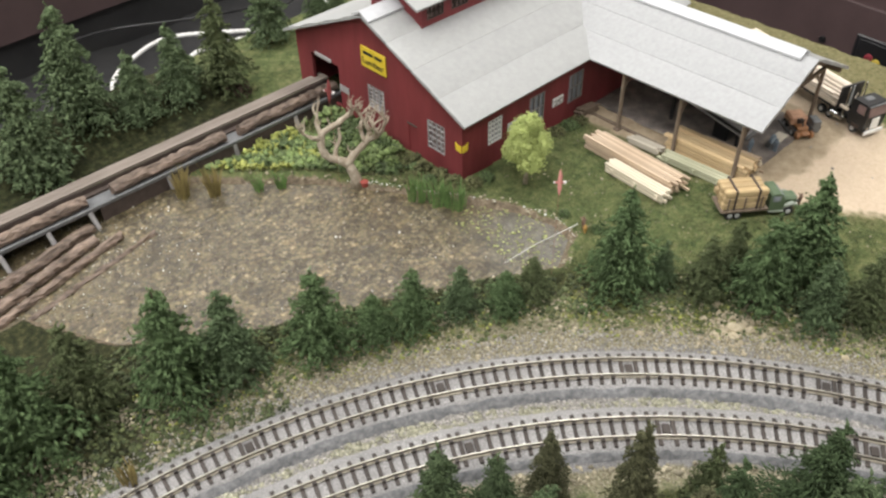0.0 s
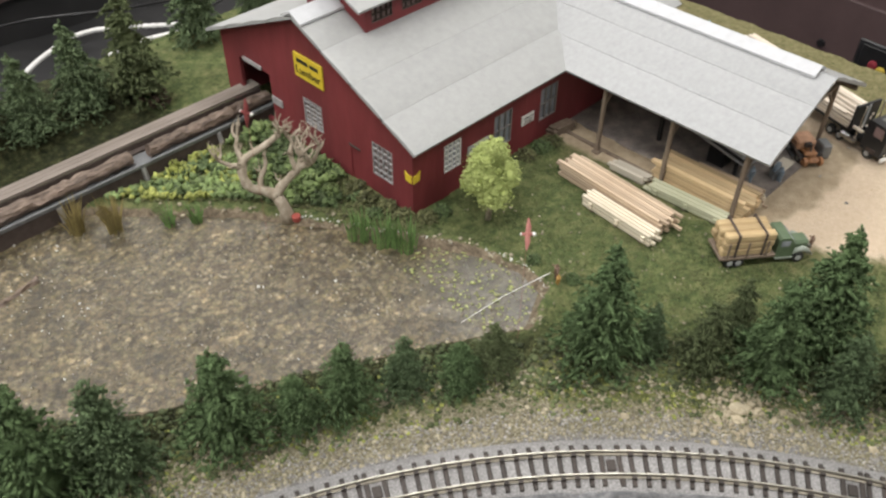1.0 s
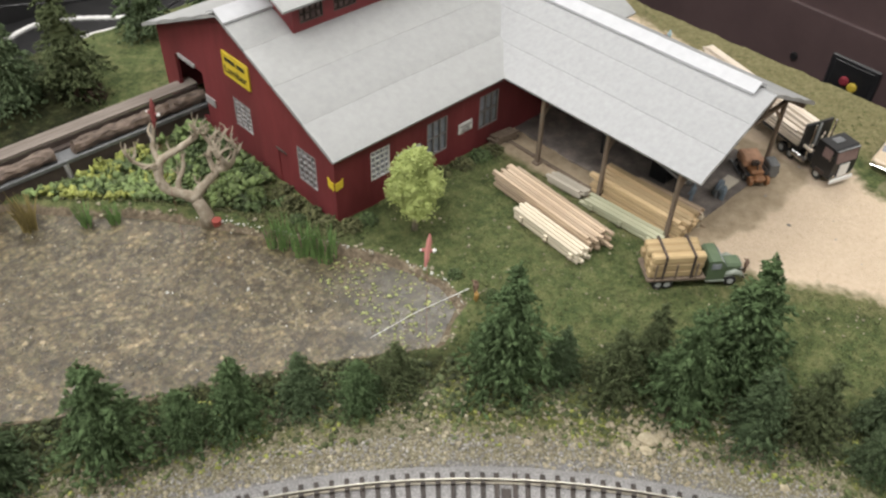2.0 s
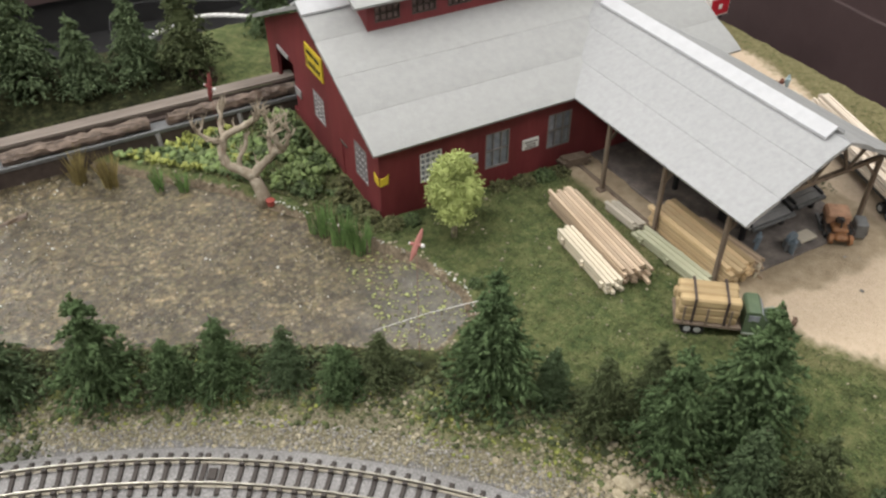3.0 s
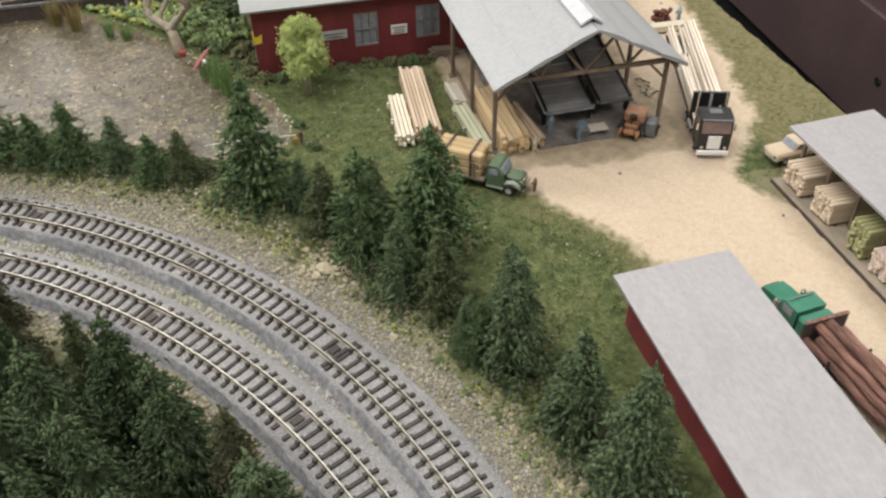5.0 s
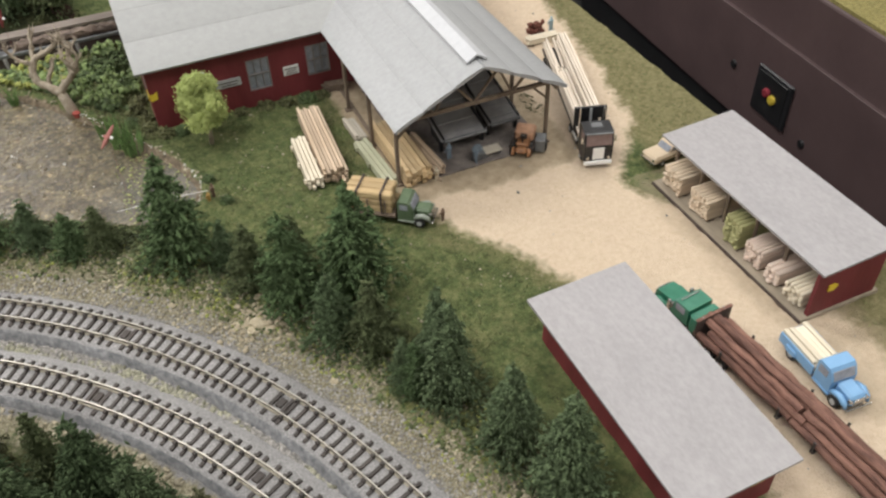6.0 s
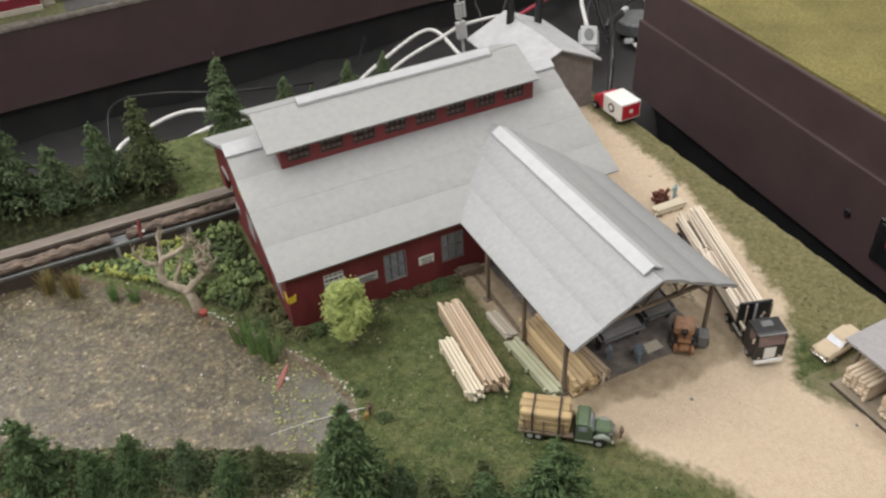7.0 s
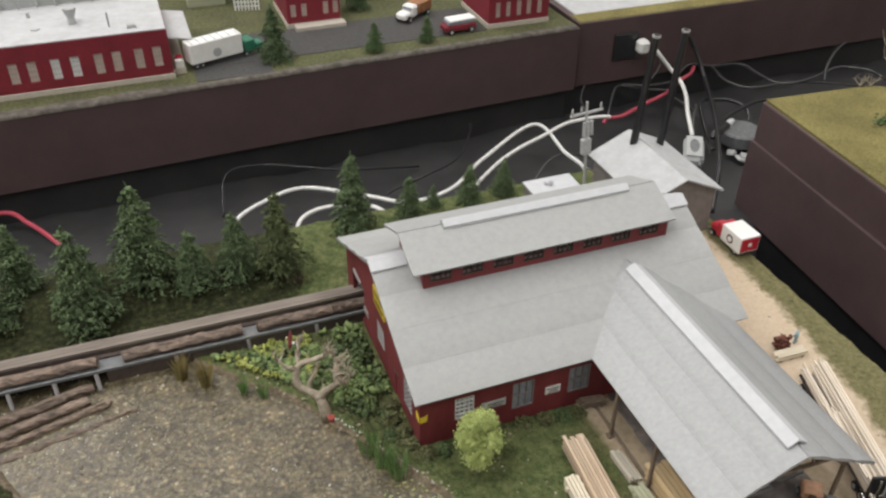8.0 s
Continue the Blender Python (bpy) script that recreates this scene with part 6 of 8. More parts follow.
scatter("track_gravel", "grey and tan stone chips between the tracks", "gravel", pick(rng, n, -0.06, 0.36, -0.12, 0.22, lambda x, y: (rail_distance(x, y)[0] < -0.0125) & (rail_distance(x, y)[1] > 0.0125)), 0.0003 + 0.00045 * rng.random(n) ** 2, M_STONES, rng, 0.6, 0.4)
n = 500
scatter("leaf_litter", "grey-tan crumbs between the two tracks", "litter", pick(rng, n, -0.06, 0.36, -0.12, 0.22, lambda x, y: (rail_distance(x, y)[0] < -0.015) & (rail_distance(x, y)[1] > 0.0155)), 0.0004 + 0.0008 * rng.random(n) ** 2, M_TUFT, rng, 0.5, 0.5)
n = 1300
scatter("moss_tufts", "small tan and green tufts between the two tracks", "grass", pick(rng, n, -0.06, 0.36, -0.12, 0.22, lambda x, y: (rail_distance(x, y)[0] < -0.0135) & (rail_distance(x, y)[1] > 0.0135) & (wobble(x, y, 150, 1.5) > 0.25)), 0.0004 + 0.0009 * rng.random(n) ** 2, M_TUFT, rng, 0.7, 0.5)
n = 900
scatter("leaf_litter", "tan crumbs along the inner track verge", "litter", pick(rng, n, 0.02, 0.33, -0.12, 0.18, lambda x, y: (rail_distance(x, y)[1] < -0.0145) & (rail_distance(x, y)[1] > -0.024)), 0.0005 + 0.0010 * rng.random(n) ** 2, M_CRUMB, rng, 0.6, 0.5)
n = 24000
p = pick(rng, n, 0.10, 0.5715, -0.10, 0.51, clear_lawn)
me = lumps("turf", np.c_[p, height(p[:, 0], p[:, 1]) + 0.0004], tilted_axes(rng, n, np.full(n, 1.0), 1.0) * np.c_[0.0006 + 0.0010 * rng.random(n) ** 2, 0.00012 + 0.00014 * rng.random(n), 0.00016 * np.ones(n)][:, None, :], rng, 0.3, "oct")
me.materials.append(M_TURF)
tagged(part("turf", me, M_TURF), "short uneven green turf of the mill yard", "grass", kind="stuff")
n = 5000
scatter("undergrowth", "dark green undergrowth along the row of conifers", "plants", pick(rng, n, -0.04, 0.40, -0.09, 0.29, lambda x, y: (np.abs(rail_distance(x, y)[0] - 0.046) < 0.012 + 0.022 * (x < 0.12)) & (edge_distance(POND, x, y) > 0.0)), 0.0005 + 0.0012 * rng.random(n) ** 2, M_UNDER, rng, 0.6, 0.5)
n = 1500
scatter("undergrowth", "low mossy undergrowth inside the curve of the track", "plants", pick(rng, n, 0.05, 0.30, -0.10, 0.14, lambda x, y: rail_distance(x, y)[1] < -0.026), 0.0009 + 0.0016 * rng.random(n) ** 2, M_OLIVE, rng, 0.6, 0.5)
n = 130
scatter("shore_pebbles", "pale pebbles and leaves along the pond shore", "pebbles", pick(rng, n, 0.19, 0.31, 0.16, 0.36, lambda x, y: np.abs(edge_distance(POND, x, y) - 0.001) < 0.003), 0.0004 + 0.0008 * rng.random(n) ** 2, M_CRUMB, rng, 0.5, 0.4)
M_GLINT = mat("glossy_glint_bead", [(0.16, 0.14, 0.10), (0.30, 0.265, 0.20)], 500, 0.06, coat=1.0, spec=0.8, vary=0.3, rand_island=True)
# White for the shore line and for glints painted on the pond.
M_FLECK_GLINT = mat("white_fleck_and_glint", [(0.52, 0.52, 0.48), (0.70, 0.70, 0.66)], 500, 0.5)
# Small glossy lumps added only to catch glints of the lamps.
n = 2200
p = pick(rng, n, -0.05, 0.29, 0.17, 0.40, lambda x, y: (edge_distance(POND, x, y) < -0.001) & (wobble(x, y, 70, 2.5) + 0.5 * wobble(x, y, 230) > -0.2))
me = lumps("resin_ripples", np.c_[p, np.full(n, -0.0007)], tilted_axes(rng, n, 0.0003 + 0.0007 * rng.random(n) ** 2, 0.6), rng, 0.25)
me.materials.append(M_GLINT)
tagged(part("resin_ripples", me, M_GLINT), "small glossy beads added to glint on the resin water", "ripples", kind="stuff")
# White chips: some real flecks, the rest stand for glints on the water.
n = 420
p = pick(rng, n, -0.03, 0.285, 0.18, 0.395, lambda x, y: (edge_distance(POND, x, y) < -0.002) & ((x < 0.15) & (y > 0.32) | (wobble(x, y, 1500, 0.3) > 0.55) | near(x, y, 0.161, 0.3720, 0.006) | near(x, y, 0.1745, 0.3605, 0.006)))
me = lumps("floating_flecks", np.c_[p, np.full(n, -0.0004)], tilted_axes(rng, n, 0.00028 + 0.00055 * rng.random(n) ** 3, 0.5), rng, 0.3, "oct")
me.materials.append(M_FLECK_GLINT)
tagged(part("floating_flecks", me, M_FLECK_GLINT), "tiny white flecks and painted glints on the pond", "flecks", kind="stuff")
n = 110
scatter("shore_foam", "thin line of white flecks along the pond shore", "foam", pick(rng, n, 0.222, 0.298, 0.19, 0.315, lambda x, y: (np.abs(edge_distance(POND, x, y) - 0.0006) < 0.0006) & (wobble(x, y, 130, 0.4) > -0.35) & ((y > 0.240) | (x > 0.286))), 0.00022 + 0.0005 * rng.random(n) ** 2, M_FLECK_GLINT, rng, 0.5, 0.4)
M_LILY = mat("pale_leaf_fleck", [(0.24, 0.28, 0.08), (0.46, 0.48, 0.24)], 500, 0.7, vary=0.4, rand_island=True)
n = 420
p = pick(rng, n, 0.252, 0.296, 0.18, 0.25, lambda x, y: edge_distance(POND, x, y) < 0.002)
me = lumps("lily_pads", np.c_[p, np.full(n, -0.0002)], random_axes(rng, n, 0.0003 + 0.0008 * rng.random(n) ** 1.5, 0.15), rng, 0.3, "oct")
me.materials.append(M_LILY)
tagged(part("lily_pads", me, M_LILY), "small yellow-green floating leaves on the pond", "plants", kind="stuff")

for k, (x, y, w) in enumerate(((0.2935, 0.0975, 0.0034), (0.2905, 0.0955, 0.0024), (0.2965, 0.0955, 0.0026), (0.2890, 0.0995, 0.0018), (0.2865, 0.1020, 0.0016), (0.2990, 0.0920, 0.0018), (0.2605, 0.1270, 0.0018), (0.3150, 0.0520, 0.0020))):
    bm = bmesh.new()
    bmesh.ops.create_icosphere(bm, subdivisions=2, radius=w)
    for v in bm.verts:
        v.co *= 0.72 + 0.5 * rng.random()
        v.co.z *= 0.6
    rock = part("rock", bm, M_ROCK)
    rock.matrix_world = pose(x, y, float(height(x, y)) + 0.0002, 0, 0, 57 * k)
    tagged(rock, "small cream-coloured rock lying on the track bank", "rock", "rocks on the bank")
n = 500
scatter("leaf_litter", "brown and tan litter flecks strewn over the turf", "litter", pick(rng, n, 0.27, 0.50, 0.05, 0.27, lambda x, y: clear_lawn(x, y) & (wobble(x, y, 60, 2.0) > -0.2)), 0.0002 + 0.0006 * rng.random(n) ** 3, M_CRUMB, rng, 0.5, 0.5)
n = 150
scatter("weeds", "dark green weeds beside the shed posts", "plants", pick(rng, n, 0.480, 0.496, 0.178, 0.212, lambda x, y: np.hypot((x - 0.4885) / 0.005, (y - 0.195) / 0.014) < 1.0), 0.0003 + 0.0005 * rng.random(n) ** 2, M_UNDER, rng, 0.3, 0.5, shape="oct")
n = 60
scatter("yard_pebbles", "small dark pebbles scattered over the sandy yard", "pebbles", pick(rng, n, 0.39, 0.56, -0.10, 0.36, lambda x, y: edge_distance(YARD, x, y) < -0.003), 0.0003 + 0.0006 * rng.random(n) ** 2, M_STONES, rng, 0.6, 0.4)

# ---------------------------------------------------------------- lumber
def lumber_stack(x, y, length, width, high, nx, nz, turn, material, label, z=0.0, seed=0, group="lumber stacks", along="y", wobble_=0.0012, spacer=True, sticks=False, fill=0.44, edge=0.08):
    """A stack of boards, each a mesh of its own; the boards run along local y."""
    rng = np.random.default_rng(seed)
    root = thing("lumber_stack", (x, y, z), label, "lumber", group, turn)
    bw, bh = width / nx, high / nz
    if sticks:
        for k in range(1, nz):
            for t in (-0.40, -0.02, 0.38):
                part("sticker", boxm(-width / 2 - 0.0012, width / 2 + 0.0010, t * length - 0.0009, t * length + 0.0009, k * bh + 0.0003, k * bh + 0.0011), material, root)
    me = finish(boxm(-bw * fill, bw * fill, -length / 2, length / 2, 0, bh * (0.46 + fill), min(bw, bh) * edge), "board", material)
    gap = 0.0008 if spacer else 0.0
    if spacer:
        for t in (-0.36, 0.0, 0.36):
            part("bearer", boxm(-width / 2, width / 2, t * length - 0.0008, t * length + 0.0008, 0, gap), M_POST, root)
    for k in range(nz):
        for i in range(nx):
            ob = part("board", me, None, root)
            ob.matrix_basis = pose((i + 0.5 - nx / 2) * bw, wobble_ * rng.normal(), gap + k * bh, 0, 0, 0.25 * rng.normal())
    return root


G0 = 0.0012
lumber_stack(0.3905, 0.2640, 0.0140, 0.0060, 0.0042, 3, 3, 82.0, M_POST, "low pile of weathered brown blocks in the corner of the shed", G0, 31, wobble_=0.0016)
lumber_stack(0.3615, 0.2070, 0.0640, 0.0130, 0.0085, 7, 5, -4.2, M_PINK, "stack of long pinkish cedar boards on the grass", G0, 1, wobble_=0.0020, fill=0.42)
lumber_stack(0.3490, 0.1945, 0.0415, 0.0085, 0.0058, 4, 3, -4.0, M_CREAM, "stack of fresh cream boards on the grass", G0, 2, sticks=True, wobble_=0.0022, fill=0.40)
lumber_stack(0.3830, 0.1790, 0.0420, 0.0078, 0.0042, 3, 3, 3.0, M_SAGE, "stack of greenish treated boards beside the shed posts", G0, 3, sticks=True)
lumber_stack(0.3835, 0.2150, 0.0205, 0.0066, 0.0036, 3, 3, 2.0, M_GREYB, "short stack of grey weathered boards", G0, 4)
lumber_stack(0.3978, 0.1795, 0.0520, 0.0150, 0.0100, 5, 5, 0.5, M_AMBER, "tall stack of amber boards under the shed roof", G0, 5)
lumber_stack(0.4092, 0.1730, 0.0360, 0.0074, 0.0060, 6, 4, 4.0, M_PINK, "loose pile of pinkish offcut boards inside the shed", G0, 6, wobble_=0.002)
lumber_stack(0.5305, 0.2580, 0.0225, 0.0065, 0.0040, 3, 2, -92.0, M_CREAM, "short pile of pale boards behind the timber trailer", G0, 7)
M_OLIVEB = mat("olive_board", [(0.27, 0.27, 0.12), (0.37, 0.36, 0.18)], 220, 0.75, stretch=(1, 0.12, 1), vary=0.12)
M_ROSEB = mat("pale_rose_board", [(0.58, 0.46, 0.38), (0.68, 0.57, 0.49)], 220, 0.75, stretch=(1, 0.12, 1), vary=0.12)
for k, (yc, w, h, nx, nz, m, t) in enumerate(((0.0895, 0.0150, 0.0110, 6, 7, M_TANB, "neat wide pile of tan boards in the storage rack"), (0.0680, 0.0150, 0.0115, 7, 6, M_TANB, "neat pile of tan boards in the storage rack"), (0.0430, 0.0118, 0.0145, 5, 8, M_OLIVEB, "tall pile of olive green boards in the storage rack"), (0.0275, 0.0115, 0.0105, 6, 5, M_ROSEB, "rounded pile of pale rose boards in the storage rack"), (0.0140, 0.0090, 0.0080, 3, 4, M_ROSEB, "small block of pale rose boards in the storage rack"), (0.0005, 0.0110, 0.0085, 5, 4, M_CREAM, "uneven pile of cream boards in the storage rack"))):
    lumber_stack(0.5285, yc, 0.0340, w, h, nx, nz, 90, m, t, 0.0031, 30 + k, "piles in the storage rack", wobble_=0.0006, fill=0.465, edge=0.30)

# ---------------------------------------------------------------- vehicles (local y is forward)
def wheel(root, x, y, r, w=0.0022):
    tyre = part("wheel", tubem([(x - w / 2, y, r), (x - w * 0.35, y, r), (x + w * 0.35, y, r), (x + w / 2, y, r)], [r * 0.88, r, r, r * 0.88], 14), M_TYRE, root, "black rubber tyre")
    s = 1 if x > 0 else -1
    part("rim", tubem([(x + s * w * 0.4, y, r), (x + s * w * 0.56, y, r)], [r * 0.55, r * 0.5], 10), M_PLASTIC, tyre)


def straps(root, ys, w, z0, z1):
    for y in ys:
        bm = bmesh.new()
        block(bm, -w / 2 - 0.0003, w / 2 + 0.0003, y - 0.0005, y + 0.0005, z1, z1 + 0.0004)
        for s in (-1, 1):
            block(bm, *sorted((s * w / 2, s * (w / 2 + 0.0004))), y - 0.0005, y + 0.0005, z0, z1 + 0.0002)
        part("strap", bm, M_TRIM, root, "dark strap")


def boards_on(root, x0, x1, y0, y1, z0, z1, nx, nz, material, rng, slip=0.0008, fill=0.45, loose=0.0):
    bw, bh = (x1 - x0) / nx, (z1 - z0) / nz
    me = finish(boxm(-bw * fill, bw * fill, y0, y1, 0, bh * 0.88, bw * 0.07), "board", material)
    for k in range(nz):
        for i in range(nx):
            if k == nz - 1 and rng.random() < loose:
                continue
            ob = part("board", me, None, root)
            ob.matrix_basis = pose(x0 + (i + 0.5) * bw + 0.08 * bw * rng.normal(), slip * rng.normal(), z0 + k * bh, 0, 0, 160 * slip * rng.normal())


def conventional_cab(root, y0, y1, w, paint, fender, roof_z=0.0145, hood_z=0.0098):
    """A bonneted cab between y0 (back) and y1 (nose)."""
    L = y1 - y0
    yc = y0 + L * 0.42
    part("cab", prismm([(y0, 0.0035), (yc + 0.0012, 0.0035), (yc + 0.0012, hood_z), (yc - 0.0006, roof_z - 0.0012), (yc - 0.0018, roof_z), (y0 + 0.001, roof_z), (y0, roof_z - 0.001)], "x", -w * 0.44, w * 0.44), paint, root, "painted cab")
    part("windscreen", prismm([(yc + 0.0011, hood_z + 0.0003), (yc + 0.0015, hood_z + 0.0003), (yc - 0.0001, roof_z - 0.0014), (yc - 0.0005, roof_z - 0.0014)], "x", -w * 0.36, w * 0.36), M_PANE, root)
    for s in (-1, 1):
        part("side_window", boxm(*sorted((s * w * 0.44, s * (w * 0.44 + 0.0002))), y0 + 0.0012, yc - 0.0016, hood_z, roof_z - 0.0016), M_PANE, root)
        bm = bmesh.new()
        tube(bm, [(s * w * 0.34, yc + 0.001, 0.0036), (s * w * 0.40, yc + L * 0.16, 0.0062), (s * w * 0.40, yc + L * 0.34, 0.0072), (s * w * 0.39, yc + L * 0.50, 0.0058), (s * w * 0.38, y1 - 0.0002, 0.0038)], [0.0007, 0.0012, 0.0014, 0.0013, 0.0007], 6)
        part("fender", bm, fender, root, "rounded mudguard", smooth=True)
        part("headlight", tubem([(s * w * 0.27, y1 - 0.0012, 0.0072), (s * w * 0.27, y1 + 0.0002, 0.0072)], 0.0008, 8), M_CHROME, root, "round headlight")
        part("running_board", boxm(*sorted((s * w * 0.36, s * w * 0.48)), y0, yc + 0.002, 0.0028, 0.0034), fender, root)
    bm = boxm(-w * 0.27, w * 0.27, yc + 0.0012, y1, 0.0035, hood_z, 0.0011)
    part("bonnet", bm, paint, root, "rounded bonnet")
    part("grille", boxm(-w * 0.17, w * 0.17, y1, y1 + 0.0003, 0.0042, hood_z - 0.0012), M_CHROME, root)
    part("bumper", boxm(-w * 0.46, w * 0.46, y1 + 0.0006, y1 + 0.0013, 0.0030, 0.0042, 0.0002), M_CHROME, root)


M_LOAD = mat("amber_beam", [(0.34, 0.24, 0.12), (0.50, 0.38, 0.21)], 200, 0.8, 0.0003, 700, stretch=(1, 0.2, 1), vary=0.18)


def build_stake_truck():
    rng = np.random.default_rng(3)
    root = thing("stake_truck", (0.3755, 0.1362, 0.0012), "faded green flatbed truck loaded with strapped amber lumber", "truck", turn=-127.7)
    part("chassis", boxm(-0.0035, 0.0035, -0.021, 0.020, 0.0028, 0.0045, 0.0003), M_BLACK, root)
    part("bed", boxm(-0.0074, 0.0074, -0.0222, 0.0040, 0.0052, 0.0066, 0.0002), M_POST, root, "grey-brown timber flatbed")
    bundle = finish(boxm(-0.0021, 0.0021, -0.0215, 0.0022, 0.0, 0.0039, 0.0007), "beam", M_LOAD)
    for k in range(3):
        for i in range(3):
            part("beam", bundle, None, root).matrix_basis = pose((i - 1) * 0.0044, 0.0006 * rng.normal(), 0.0067 + 0.0040 * k, 0, 0, 0.4 * rng.normal())
    straps(root, (-0.0155, -0.0030), 0.0136, 0.0060, 0.0190)
    for y in (-0.019, -0.010, -0.001):
        for s in (-1, 1):
            part("stake", boxm(*sorted((s * 0.0070, s * 0.0075)), y - 0.0004, y + 0.0004, 0.0060, 0.0150), M_POST, root)
    conventional_cab(root, 0.0048, 0.0215, 0.0135, M_GREEN, M_FENDER)
    for y in (-0.0165, -0.0125, 0.0160):
        for s in (-1, 1):
            wheel(root, s * 0.0056, y, 0.0028)


build_stake_truck()


M_TRAIL = mat("pale_plank", [(0.58, 0.50, 0.40), (0.72, 0.64, 0.54)], 220, 0.75, stretch=(1, 0.12, 1), vary=0.16)


def build_semi():
    rng = np.random.default_rng(4)
    root = thing("timber_semi_truck", (0.5075, 0.1795, 0.0012), "black semi truck hauling a flatbed of long cream lumber", "truck", turn=162.0)
    part("tractor_frame", boxm(-0.0035, 0.0035, 0.026, 0.056, 0.0032, 0.0052, 0.0003), M_BLACK, root)
    part("cab", prismm([(0.0440, 0.0045), (0.0568, 0.0045), (0.0572, 0.0140), (0.0560, 0.0208), (0.0548, 0.0216), (0.0448, 0.0216), (0.0440, 0.0208)], "x", -0.0078, 0.0078), M_BLACK, root, "tall square black cab")
    part("windscreen", prismm([(0.0573, 0.0142), (0.0575, 0.0142), (0.0564, 0.0204), (0.0562, 0.0204)], "x", -0.0068, 0.0068), M_PANED, root, "dark windscreen")
    part("roof_hatch", boxm(-0.0030, 0.0030, 0.0470, 0.0510, 0.02165, 0.0219, 0.0001), M_IRON, root)
    part("grille", boxm(-0.0031, 0.0031, 0.0573, 0.0577, 0.0055, 0.0128, 0.0001), M_WHITE, root, "white grille panel")
    part("bumper", boxm(-0.0076, 0.0076, 0.0574, 0.0586, 0.0024, 0.0048, 0.0003), M_WHITE, root, "white bumper")
    part("visor", boxm(-0.0072, 0.0072, 0.0562, 0.0572, 0.0209, 0.0214), M_IRON, root)
    for s in (-1, 1):
        part("side_window", boxm(*sorted((s * 0.0078, s * 0.0080)), 0.0490, 0.0545, 0.0145, 0.0200), M_PANED, root)
        part("wheel_arch", boxm(*sorted((s * 0.0078, s * 0.0081)), 0.0478, 0.0535, 0.0045, 0.0072, 0.0002), M_TRIM, root)
        part("headlight", tubem([(s * 0.0056, 0.0570, 0.0064), (s * 0.0056, 0.0578, 0.0064)], 0.0009, 8), M_CHROME, root, "round headlight")
        part("fuel_tank", tubem([(s * 0.0068, 0.0310, 0.0050), (s * 0.0068, 0.0410, 0.0050)], 0.0020, 10), M_CHROME, root, "chrome fuel tank")
        part("exhaust_stack", tubem([(s * 0.0066, 0.0392, 0.006), (s * 0.0066, 0.0392, 0.026)], 0.0006, 8), M_CHROME, root)
        part("mirror", boxm(*sorted((s * 0.0084, s * 0.0094)), 0.0552, 0.0557, 0.0150, 0.0186), M_CHROME, root)
    part("trailer_bed", boxm(-0.0078, 0.0078, -0.0560, 0.0345, 0.0078, 0.0096, 0.0002), M_BLACK, root, "black trailer bed")
    part("trailer_beam", boxm(-0.0030, 0.0030, -0.0540, 0.0330, 0.0050, 0.0078), M_BLACK, root)
    part("headboard", boxm(-0.0088, 0.0088, 0.0346, 0.0362, 0.0096, 0.0245, 0.0002), M_BLACK, root, "tall black headboard")
    part("headboard_rail", boxm(-0.0006, 0.0006, 0.0363, 0.0368, 0.0096, 0.0240), M_PLASTIC, root)
    boards_on(root, -0.0074, -0.0008, -0.0560, 0.0335, 0.0097, 0.0195, 4, 5, M_TRAIL, rng, 0.0040, 0.36, 0.4)
    boards_on(root, 0.0004, 0.0074, -0.0180, 0.0335, 0.0097, 0.0165, 4, 4, M_TRAIL, rng, 0.0036, 0.36, 0.4)
    boards_on(root, 0.0016, 0.0074, -0.0555, -0.0200, 0.0097, 0.0150, 4, 3, M_TRAIL, rng, 0.0040, 0.36, 0.4)
    for y in (-0.050, -0.0435, 0.0300, 0.0365 - 0.013, 0.0490):
        for s in (-1, 1):
            wheel(root, s * 0.0062, y, 0.0030, 0.0026)


build_semi()


